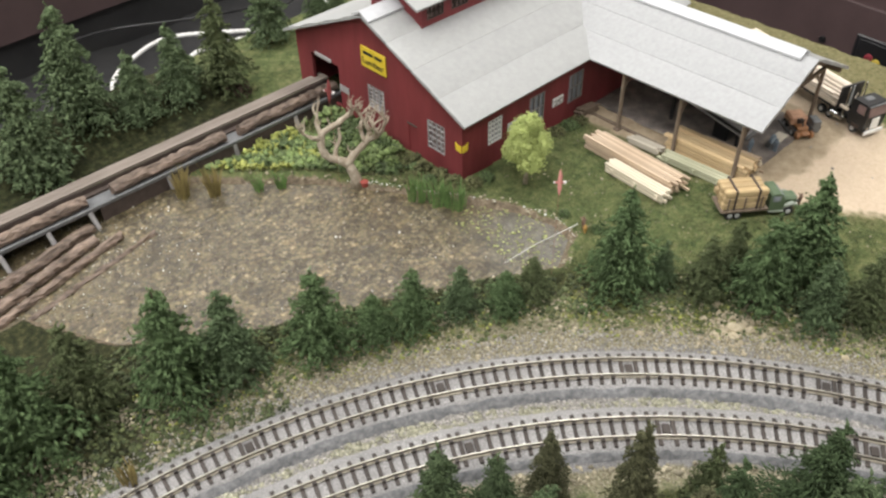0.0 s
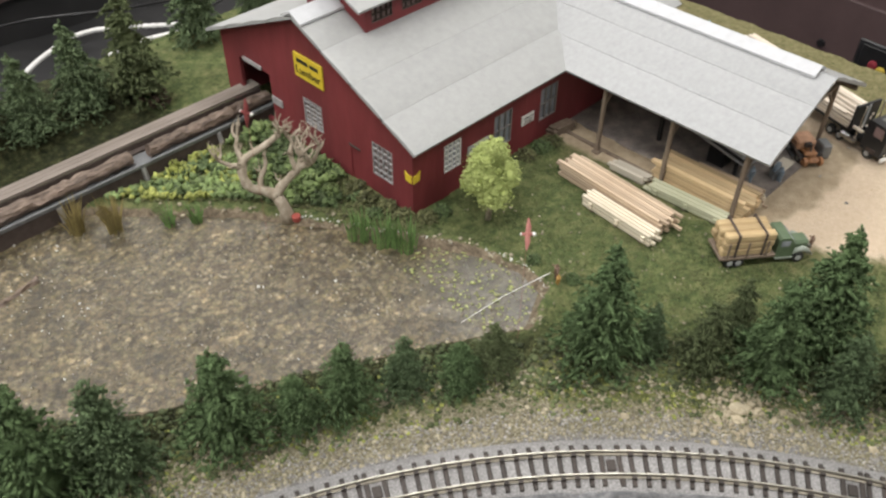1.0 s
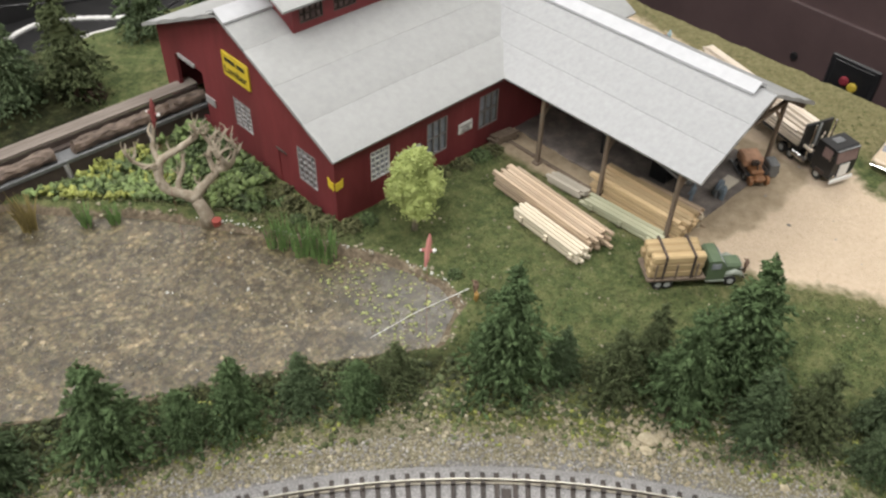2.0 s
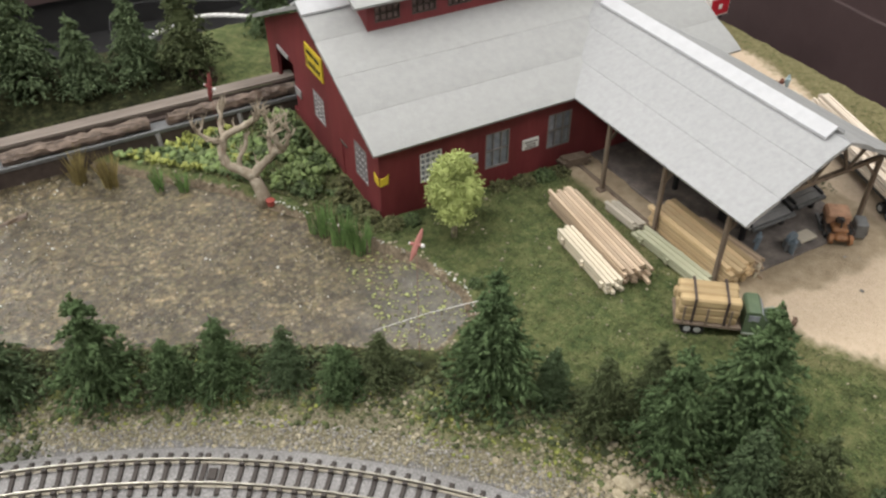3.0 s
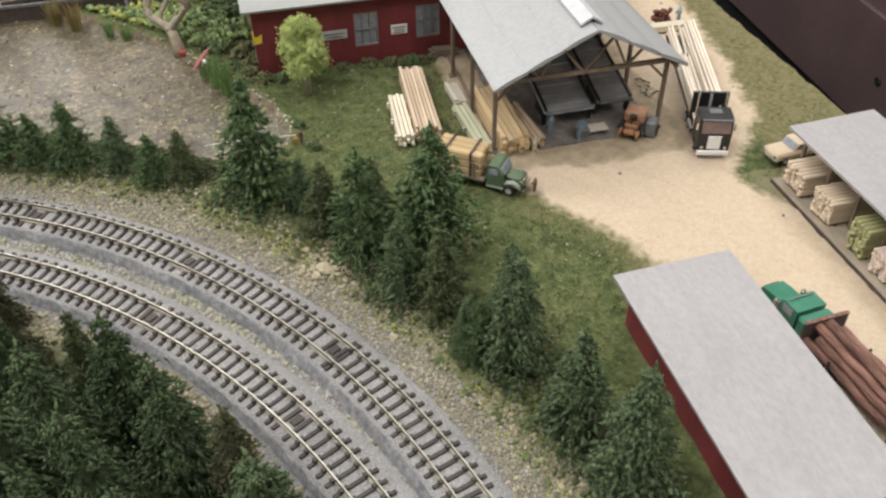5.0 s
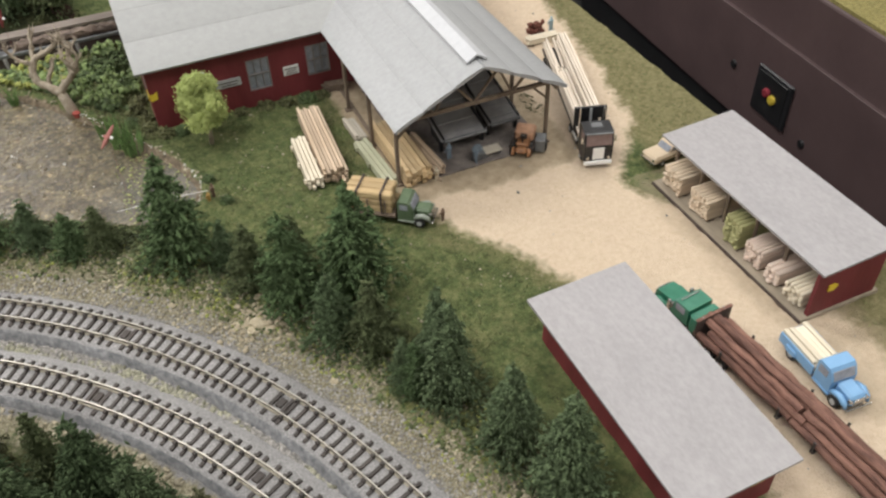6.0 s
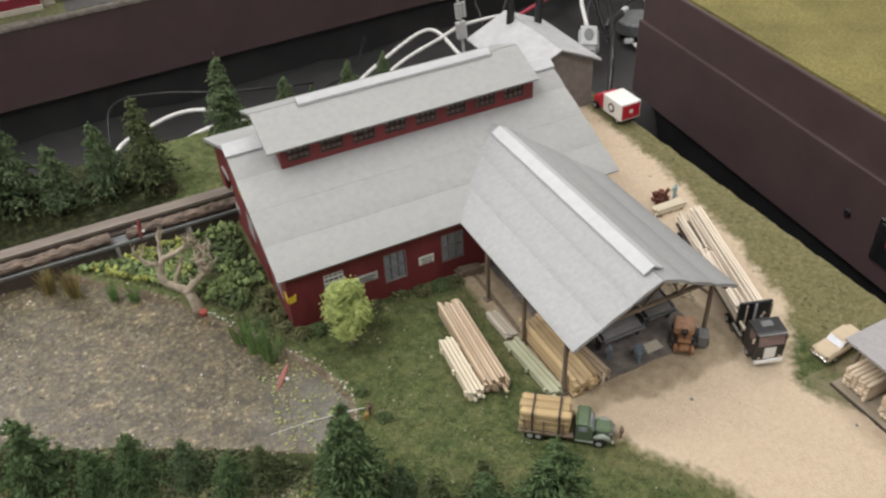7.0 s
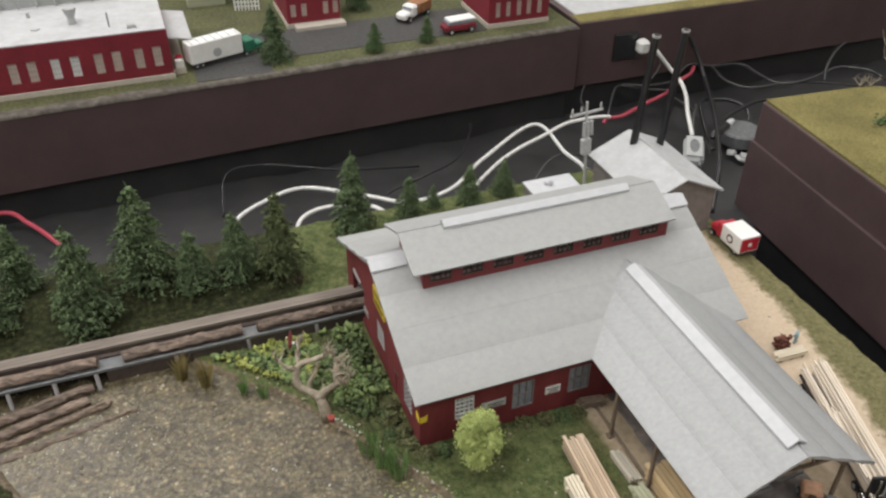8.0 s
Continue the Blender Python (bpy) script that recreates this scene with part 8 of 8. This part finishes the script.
conduit([(0.40, 0.575, Z), (0.4972, 0.6467, -0.06), (0.568, 0.6765, -0.053), (0.5937, 0.6849, -0.050), (0.6127, 0.6881, -0.050), (0.6373, 0.6880, -0.050), (0.6512, 0.6875, -0.052)], 0.0022, "second white conduit crossing the aisle")
cable([(0.738, 0.744, -0.008), (0.7426, 0.741, -0.014), (0.7566, 0.738, -0.030), (0.7650, 0.7235, -0.043), (0.7520, 0.6924, -0.045), (0.7292, 0.6550, -0.045), (0.7100, 0.6160, -0.050)], 0.0024, M_CABLEW, "white power lead hanging to an adapter")
cable([(0.6490, 0.6960, -0.064), (0.6551, 0.6982, -0.060), (0.6730, 0.6978, -0.060), (0.6980, 0.7086, -0.060), (0.7237, 0.7199, -0.060), (0.7525, 0.7323, -0.060), (0.7781, 0.7407, -0.050), (0.7960, 0.7480, -0.047), (0.8076, 0.7590, -0.043)], 0.0023, M_CABLER, "red cable between the modules")
cable([(-0.05, 0.735, Z), (0.024, 0.7181, -0.06), (0.049, 0.6921, -0.06), (0.0755, 0.6492, -0.062), (0.11, 0.60, Z)], 0.0023, M_CABLER, "red cable lying on black cloth")
for r, pts in (
        (0.0013, [(0.2197, 0.6717, Z), (0.2321, 0.7176, -0.06), (0.2724, 0.7211, -0.058), (0.3413, 0.6904, -0.06), (0.43, 0.7, Z)]),
        (0.0012, [(0.352, 0.6273, Z), (0.380, 0.648, -0.072), (0.425, 0.662, -0.068), (0.468, 0.684, -0.068), (0.495, 0.718, -0.060), (0.503, 0.735, -0.058)]),
        (0.0026, [(0.789, 0.7590, 0.001), (0.800, 0.7480, -0.022), (0.7996, 0.7247, -0.045), (0.7642, 0.6573, -0.045), (0.7290, 0.5992, -0.045), (0.6920, 0.5440, -0.048), (0.670, 0.515, -0.078)]),
        (0.0020, [(0.7551, 0.6348, -0.057), (0.7824, 0.6499, -0.055), (0.8157, 0.6638, -0.055), (0.8436, 0.6695, -0.055), (0.885, 0.6640, -0.060), (0.95, 0.63, Z)]),
        (0.0022, [(0.7280, 0.6000, -0.062), (0.7440, 0.6360, -0.062), (0.7716, 0.6888, -0.055), (0.7955, 0.6897, -0.055), (0.8106, 0.6780, -0.055), (0.8151, 0.6578, -0.060), (0.80, 0.63, Z)])):
    cable(pts, r, M_CABLEB, "black cable trailing over the cloth")
for r, pts in (
        (0.0017, [(0.778, 0.7500, -0.050), (0.7990, 0.7570, -0.040), (0.8330, 0.7570, -0.0465), (0.8660, 0.7570, -0.0485), (0.8785, 0.7495, -0.050), (0.8777, 0.7263, -0.050), (0.8814, 0.6990, -0.050), (0.8975, 0.6882, -0.050), (0.9355, 0.6936, -0.050), (0.9819, 0.7075, -0.050), (1.0020, 0.7004, -0.050), (1.0161, 0.6774, -0.050), (1.06, 0.65, Z)]),
        (0.0015, [(0.8330, 0.7560, -0.047), (0.8284, 0.7263, -0.050), (0.8349, 0.7020, -0.050), (0.8520, 0.6926, -0.050), (0.8847, 0.6927, -0.050), (0.9094, 0.6925, -0.052), (0.96, 0.690, -0.060), (1.03, 0.700, Z)]),
        (0.0016, [(0.9500, 0.6900, -0.055), (0.9615, 0.7029, -0.042), (1.0002, 0.7323, -0.040), (1.030, 0.7500, -0.040)]),
        (0.0013, [(0.6540, 0.6960, -0.056), (0.6563, 0.6990, -0.050), (0.6827, 0.7362, -0.050), (0.6960, 0.7500, -0.050), (0.7103, 0.7511, -0.050), (0.7277, 0.7416, -0.050), (0.7575, 0.7394, -0.050), (0.7767, 0.7446, -0.050)]),
        (0.0012, [(0.7040, 0.7500, -0.050), (0.7200, 0.7460, -0.053), (0.7355, 0.7403, -0.055), (0.7529, 0.7308, -0.055)]),
        (0.0010, [(0.6550, 0.7560, -0.044), (0.6400, 0.7354, -0.050), (0.6305, 0.7081, -0.050), (0.628, 0.695, -0.060)]),
        (0.0011, [(0.7250, 0.7380, -0.053), (0.7480, 0.7470, -0.033), (0.7560, 0.7570, -0.026)]),
        (0.0014, [(0.7130, 0.6190, -0.050), (0.7280, 0.6420, -0.045), (0.7503, 0.6687, -0.048), (0.7700, 0.6950, -0.060)]),
        (0.0013, [(0.7560, 0.7250, -0.060), (0.7610, 0.6950, -0.062), (0.7540, 0.6600, -0.062), (0.742, 0.62, Z)]),
        (0.0013, [(0.520, 0.615, Z), (0.545, 0.633, -0.064), (0.570, 0.645, -0.062), (0.600, 0.645, -0.070), (0.62, 0.63, Z)])):
    cable(pts, r, M_CABLEG, "thin grey-black cable tangled over the cloth")

adapter = part("power_adapter", boxm(-0.0105, 0.0105, -0.0200, 0.0200, 0, 0.014, 0.0045), M_PLASTIC)
adapter.matrix_world = pose(0.6990, 0.5955, -0.063, 8, 0, -33)
tagged(adapter, "pale grey power adapter hanging on its lead beside the fascia", "adapter")
part("adapter_rim", boxm(-0.0085, 0.0085, -0.0175, 0.0175, 0.0135, 0.0147, 0.0005), M_PLASTIC, adapter)
bm = tubem([(0, 0, 0.0145), (0, 0, 0.0153)], 0.0050, 20)
bmesh.ops.scale(bm, vec=(1, 2.2, 1), verts=bm.verts)
part("adapter_label", bm, M_IRON, adapter, "grey oval label")
for dx in (-0.0060, 0.0060):
    part("pin", boxm(dx - 0.0015, dx + 0.0015, -0.0260, -0.0200, 0.005, 0.009, 0.0004), M_IRON, adapter, "dull metal pin")
# A plain dark grey disc on the cloth.
lid = part("plastic_lid", tubem([(0, 0, 0), (0, 0, 0.012), (0, 0, 0.0140)], [0.023, 0.023, 0.021], 32), M_IRON)
lid.matrix_world = pose(0.790, 0.634, FLOOR_Z + 0.006)
tagged(lid, "round dark grey disc lying on the black cloth", "lid")
scrap_rng = np.random.default_rng(41)
for x, y, w in ((0.7640, 0.6130, 0.006), (0.7700, 0.5990, 0.008), (0.7760, 0.6020, 0.005)):
    bm = bmesh.new()
    bmesh.ops.create_icosphere(bm, subdivisions=2, radius=w)
    for v in bm.verts:
        v.co *= 0.55 + 0.7 * scrap_rng.random()
        v.co.z *= 0.45
    ob = part("paper_scrap", bm, M_PLASTIC)
    ob.matrix_world = pose(x, y, FLOOR_Z + 0.006)
    tagged(ob, "crumpled grey scrap of paper on the black cloth", "paper scrap", "paper scraps")


def build_panel():
    root = thing("throttle_panel", (0.6865, 0.1975, -0.052), "black plastic jack panel with red and yellow buttons on the fascia", "panel")
    part("bezel", boxm(-0.0024, 0, -0.0190, 0.0190, -0.0180, 0.0180, 0.0010), M_BLACK, root, "black bezel")
    part("face", boxm(-0.0030, -0.0024, -0.0150, 0.0150, -0.0140, 0.0150, 0.0003), M_CABLEB, root)
    for y, z, m, t in ((0.0036, 0.0020, M_BRICK, "dull red button"), (-0.0032, -0.0004, M_MUSTARD, "dull yellow button")):
        part("button", tubem([(-0.0030, y, z), (-0.0046, y, z), (-0.0052, y, z)], [0.0036, 0.0034, 0.0024], 14), m, root, t)
    return root


on_east(build_panel())
for y, z in ((0.2445, -0.0505), (0.160, -0.068)):
    hole = part("jack", tubem([(0.6866, y, z), (0.6850, y, z)], [0.0032, 0.0027], 12), M_CABLEB)
    on_east(hole)
    tagged(hole, "small round black jack socket in the fascia", "socket", "fascia sockets")
outlet = thing("outlet_box", (0.7055, 0.760, -0.0040), "black outlet box with a white plug on the far fascia", "outlet")
part("box", boxm(-0.016, 0.016, -0.004, 0, -0.016, 0.016, 0.001), M_BLACK, outlet)
part("plug", boxm(0.010, 0.0235, -0.018, -0.004, -0.007, 0.009, 0.003), M_CABLEW, outlet, "white moulded plug")

lead = thing("jack_plug", (0.7560, 0.6195, -0.048), "black jack plug with a silver tip painted pale as if lit on the cloth", "plug", turn=27)
part("grip", tubem([(-0.032, 0, -0.003), (-0.026, 0, 0), (-0.002, 0, 0.001)], [0.0022, 0.0046, 0.0050], 9), M_CABLEB, lead, "black rubber grip")
# The metal tip gets a pale paint for the light it catches.
part("tip", tubem([(-0.002, 0, 0.001), (0.010, 0, 0.001), (0.015, 0, 0.001)], [0.0036, 0.0036, 0.0014], 9), M_CAP, lead, "silver tip painted pale as if lit")


def build_sapling():
    """A bare pale sapling on the neighbouring grass, with a few leaf clumps."""
    rng = np.random.default_rng(15)
    root = thing("bare_sapling", (0.8101, 0.4589, 0.0305), "thin bare pale sapling with leafy clumps at its foot", "tree")
    part("trunk", tubem([(0, 0, -0.001), (-0.004, 0, 0.003), (-0.010, 0, 0.020), (-0.018, 0, 0.040), (-0.0295, 0, 0.064)], [0.0026, 0.0018, 0.0015, 0.0012, 0.0009], 7), M_DEADWOOD, root, "thin pale trunk", smooth=True)
    for h, d in ((0.058, (-0.6, 0.2, 0.5)), (0.060, (0.5, -0.2, 0.8)), (0.044, (-0.8, 0.3, 0.35)), (0.050, (0.7, 0.5, 0.5))):
        bm = bmesh.new()
        limb(bm, (-0.018 - 0.0115 * (h - 0.040) / 0.024, 0, h), d, 0.022, 0.0008, rng, 1)
        part("branch", bm, M_DEADWOOD, root)
    for x, y in ((-0.030, -0.006), (-0.017, -0.003), (-0.012, -0.015), (0.010, 0.010), (0.006, 0.002), (0.022, 0.012)):
        n = 26
        c = np.c_[0.0035 * rng.normal(size=n), 0.0035 * rng.normal(size=n), 0.0006 + 0.005 * rng.random(n)]
        me = lumps("leaf_clump", c, random_axes(rng, n, 0.0012 + 0.0012 * rng.random(n), 0.6), rng, 0.4)
        me.materials.append(M_LEAFD)
        part("leaf_clump", me, M_LEAFD, root, "dark green leaf clump").matrix_basis = pose(x, y, 0.0)


build_sapling()


def build_twigs():
    """Two dry forked twigs stuck into the corner of the grass mat."""
    rng = np.random.default_rng(16)
    for x, y in ((0.8185, 0.5215), (0.8275, 0.5180)):
        root = thing("dry_twig", (x, y, 0.030), "dry pale forked twig stuck in the grass mat", "twig", "dry twigs")
        bm = bmesh.new()
        limb(bm, (0, 0, -0.001), (0.2 * rng.normal(), 0.2, 1.0), 0.010, 0.0007, rng, 1)
        part("stem", bm, M_DEADWOOD, root)
        for d in ((0.8, 0.2, 0.5), (-0.7, 0.3, 0.6)):
            bm = bmesh.new()
            limb(bm, (0, 0, 0.002), d, 0.010, 0.0006, rng, 1)
            part("branch", bm, M_DEADWOOD, root)


build_twigs()

# ---------------------------------------------------------------- town on the layout across the aisle
TZ = 0.030


M_SASHT = mat("tan_sash", [(0.36, 0.27, 0.22), (0.44, 0.34, 0.28)], 200, 0.6)


def town_block(name, label, x0, x1, y0, y1, h, columns, wz0, wz1, ww, pairs=False):
    root = thing(name, (0, 0, TZ), label, "building")
    part("plinth", boxm(x0 - 0.001, x1 + 0.001, y0 - 0.001, y1, -0.001, 0.005, 0.0003), M_STONE, root, "pale stone plinth")
    holes = [(c - ww / 2, c + ww / 2, a, b) for c in columns for a, b in zip(wz0, wz1)]
    part("front_wall", wall_with_openings("y", y0, 0.002, x0, x1, 0.005, h, holes), M_BRICK, root, "red brick wall")
    part("back_wall", boxm(x0, x1, y1 - 0.002, y1, 0.005, h), M_BRICK, root)
    for x in (x0, x1 - 0.002):
        part("side_wall", boxm(x, x + 0.002, y0 + 0.002, y1 - 0.002, 0.005, h), M_BRICK, root)
    part("roof", boxm(x0 + 0.0005, x1 - 0.0005, y0 + 0.0005, y1 - 0.0005, h, h + 0.0015, 0.0003), M_TOWNROOF, root, "flat pale roof")
    for a, b, c, d in holes:
        bright = pairs and 0.09 < a < 0.12
        w = part("window", boxm(a, b, y0 + 0.0012, y0 + 0.0016, c, d), M_WHITE if bright else M_LITPANE, root, "white lattice window" if bright else "pale window")
        bm = bmesh.new()
        for i in (1, 2):
            u = a + (b - a) * i / 3
            block(bm, u - 0.0002, u + 0.0002, y0 + 0.0006, y0 + 0.0011, c, d)
        for i in (1, 2, 3):
            v = c + (d - c) * i / 4
            block(bm, a, b, y0 + 0.0008, y0 + 0.0011, v - 0.0002, v + 0.0002)
        part("glazing_bar", bm, M_POLE if bright else M_SASHT, w)
    return root


cols = [0.191, 0.1745, 0.1545, 0.1385, 0.118, 0.101, 0.081, 0.065, 0.044, 0.028, 0.007, -0.009, -0.030, -0.046]
fac = town_block("factory", "long red brick factory with flat white roof", -0.14, 0.203, 0.7625, 0.880, 0.0485, cols, [0.0138], [0.0335], 0.0078, True)
part("funnel_vent", tubem([(0.1214, 0.803, 0.0495), (0.1214, 0.803, 0.056), (0.1214, 0.803, 0.064), (0.1214, 0.803, 0.0655)], [0.0042, 0.0034, 0.0062, 0.0060], 14), M_PLASTIC, fac, "grey flared roof vent")
part("vent_pipe", tubem([(0.1535, 0.7830, 0.0495), (0.1535, 0.7830, 0.0640)], 0.0010, 7), M_PLASTIC, fac, "thin grey vent pipe")
part("roof_vent", boxm(0.169, 0.177, 0.772, 0.779, 0.0495, 0.0535, 0.0005), M_PLASTIC, fac, "low grey roof box")
part("roof_vent", tubem([(0.0888, 0.7978, 0.0495), (0.0888, 0.7978, 0.0512)], [0.0045, 0.0040], 12), M_TOWNROOF, fac, "round roof hatch")
part("roof_vent", tubem([(0.0822, 0.8324, 0.0495), (0.0822, 0.8324, 0.0550)], [0.0018, 0.0015], 10), M_PLASTIC, fac)
part("roof_house", boxm(-0.135, 0.165, 0.8635, 0.8780, 0.0495, 0.0690, 0.0005), M_PLASTIC, fac, "low grey roof house")
for k in range(9):
    x = 0.158 - 0.017 * k
    part("roof_pipe", tubem([(x, 0.8600, 0.0495), (x, 0.8600, 0.0620), (x - 0.005, 0.8600, 0.0655)], 0.0010 + 0.0006 * (k % 3 == 0), 7), M_POLE, fac, "pale bent roof pipe" if k == 0 else "")
part("loading_roof", prismm([(0.2035, 0.0310), (0.2260, 0.0275), (0.2260, 0.0287), (0.2035, 0.0322)], "y", 0.7850, 0.865), M_TOWNROOF, fac, "sloping pale loading roof")
part("loading_dock", boxm(0.2045, 0.2150, 0.7700, 0.8600, -0.001, 0.006, 0.0004), M_STONE, fac)
for x, y, w, h, m, lab in ((0.2095, 0.7735, 0.0040, 0.0075, M_WHITE, "white crate on the factory loading dock"), (0.2105, 0.7815, 0.0034, 0.0085, M_REDP, "small red crate on the factory loading dock"), (0.2085, 0.7890, 0.0040, 0.0060, M_CREAM, "cream sack pile on the factory loading dock")):
    tagged(part("crate", boxm(x - w, x + w, y - 0.003, y + 0.003, TZ + 0.006, TZ + 0.006 + h, 0.0008), m), lab, "crate", "crates on the dock")
cottage = thing("cottage", (0.2580, 0.975, TZ), "pale green clapboard cottage on the town layout", "building")
M_CLAP = mat("pale_green_clapboard", [(0.36, 0.38, 0.27), (0.44, 0.46, 0.34)], 200, 0.8, stretch=(0.1, 0.1, 1.0))
part("wall", boxm(-0.020, 0.022, -0.022, 0.022, -0.001, 0.024), M_CLAP, cottage)
for k in range(5):
    part("clapboard", boxm(-0.0202, 0.0222, -0.0226, -0.0219, 0.002 + 0.0045 * k, 0.0056 + 0.0045 * k), M_CLAP, cottage)
part("roof", prismm([(-0.025, 0.0235), (0, 0.036), (0.025, 0.0235), (0.025, 0.0250), (0, 0.0378), (-0.025, 0.0250)], "x", -0.023, 0.025), M_TOWNROOF, cottage, "pale pitched roof")
fence = thing("picket_fence", (0.3000, 0.925, TZ), "white picket fence beside the town yard", "fence", turn=-12)
for dz in (0.004, 0.009):
    part("fence_rail", boxm(-0.014, 0.014, -0.0004, 0.0004, dz, dz + 0.0012), M_WHITE, fence)
for k in range(8):
    part("picket", boxm(-0.0135 + 0.0038 * k, -0.0117 + 0.0038 * k, -0.0009, -0.0005, -0.0005, 0.0125), M_WHITE, fence)
town_block("mill_house", "red brick building with pale steps", 0.333, 0.392, 0.852, 0.93, 0.040, [0.340, 0.352, 0.376, 0.387], [0.012], [0.026], 0.006)
steps = part("stone_steps", boxm(0.339, 0.395, 0.838, 0.8505, TZ - 0.0005, TZ + 0.005, 0.0006), M_STONE)
tagged(steps, "pale stone steps before the brick building", "steps")
town_block("depot", "red brick depot with tall pale windows", 0.540, 0.612, 0.780, 0.86, 0.046, [0.551, 0.563, 0.576, 0.588, 0.601], [0.011], [0.028], 0.0055)
tagged(part("town_road", boxm(0.2265, 0.536, 0.776, 0.850, TZ - 0.001, TZ + 0.0006), M_ASPHALT), "grey asphalt yard of the town layout", "road", kind="structure")
tagged(part("town_road_branch", boxm(0.222, 0.296, 0.744, 0.7759, TZ - 0.001, TZ + 0.0005), M_ASPHALT), "grey asphalt apron beside the factory", "road", kind="structure")
tagged(part("snow_ground", boxm(0.650, 1.60, 0.785, 1.38, 0.0290, 0.0315, 0.0008), M_TOWNROOF), "pale painted ground of the far layout", "ground", kind="structure")
tagged(part("far_verge", boxm(0.644, 1.60, 0.7615, 0.7849, 0.0290, 0.0312, 0.0008), M_FARGRASS), "narrow green verge of the far layout", "ground", kind="structure")


def small_vehicle(x, y, turn, kind, size=1.0):
    if kind == "trailer":
        root = thing("box_trailer", (x, y, TZ + 0.0006), "white box trailer with green tractor at the factory dock", "truck", turn=turn)
        part("trailer", boxm(-0.0085, 0.0085, -0.0300, 0.0260, 0.0055, 0.0262, 0.0010), M_WHITE, root, "white trailer")
        for k in range(7):
            part("roof_rib", boxm(-0.0080, 0.0080, -0.0265 + 0.008 * k, -0.0257 + 0.008 * k, 0.0262, 0.0266), M_POLE, root)
        part("emblem", tubem([(0.0085, -0.002, 0.013), (0.0088, -0.002, 0.013)], 0.0045, 12), M_PLASTIC, root)
        part("tractor", boxm(-0.0075, 0.0075, 0.0285, 0.0400, 0.0045, 0.0165, 0.0012), M_TEAL, root, "green tractor cab")
        part("bonnet", boxm(-0.0060, 0.0060, 0.0402, 0.0500, 0.0045, 0.0110, 0.0012), M_TEAL, root)
        ys = (-0.024, -0.018, 0.030, 0.046)
    elif kind == "van":
        root = thing("van", (x, y, TZ + 0.0003), "small red van with white roof", "van", turn=turn)
        part("body", boxm(-0.0060, 0.0060, -0.0140, 0.0140, 0.0022, 0.0078, 0.0012), M_BRICK, root, "dark red body")
        part("windows", boxm(-0.0054, 0.0054, -0.0128, 0.0110, 0.0079, 0.0105, 0.0004), M_PANE, root)
        part("roof", boxm(-0.0057, 0.0057, -0.0132, 0.0100, 0.0106, 0.0118, 0.0006), M_WHITE, root, "white roof")
        ys = (-0.009, 0.009)
    else:
        root = thing("truck", (x, y, TZ + 0.0007), "small white truck with orange load", "truck", turn=turn)
        part("bonnet", boxm(-0.0050, 0.0050, 0.0060, 0.0150, 0.0024, 0.0080, 0.0014), M_WHITE, root)
        part("cab", boxm(-0.0056, 0.0056, -0.0020, 0.0059, 0.0024, 0.0120, 0.0016), M_WHITE, root, "rounded white cab")
        part("windscreen", boxm(-0.0044, 0.0044, 0.0059, 0.0062, 0.0084, 0.0108), M_PANE, root)
        part("load", boxm(-0.0062, 0.0062, -0.0200, -0.0024, 0.0040, 0.0120, 0.0006), M_ORANGE, root, "orange load body")
        ys = (-0.014, 0.010)
    for yy in ys:
        for s in (-1, 1):
            wheel(root, s * 0.0056, yy, 0.0026)
    root.matrix_world = root.matrix_world @ Matrix.Scale(size, 4)


small_vehicle(0.2470, 0.7880, -72, "trailer")
small_vehicle(0.5055, 0.7830, 96, "van", 1.35)
small_vehicle(0.4700, 0.8370, 125, "truck", 1.4)
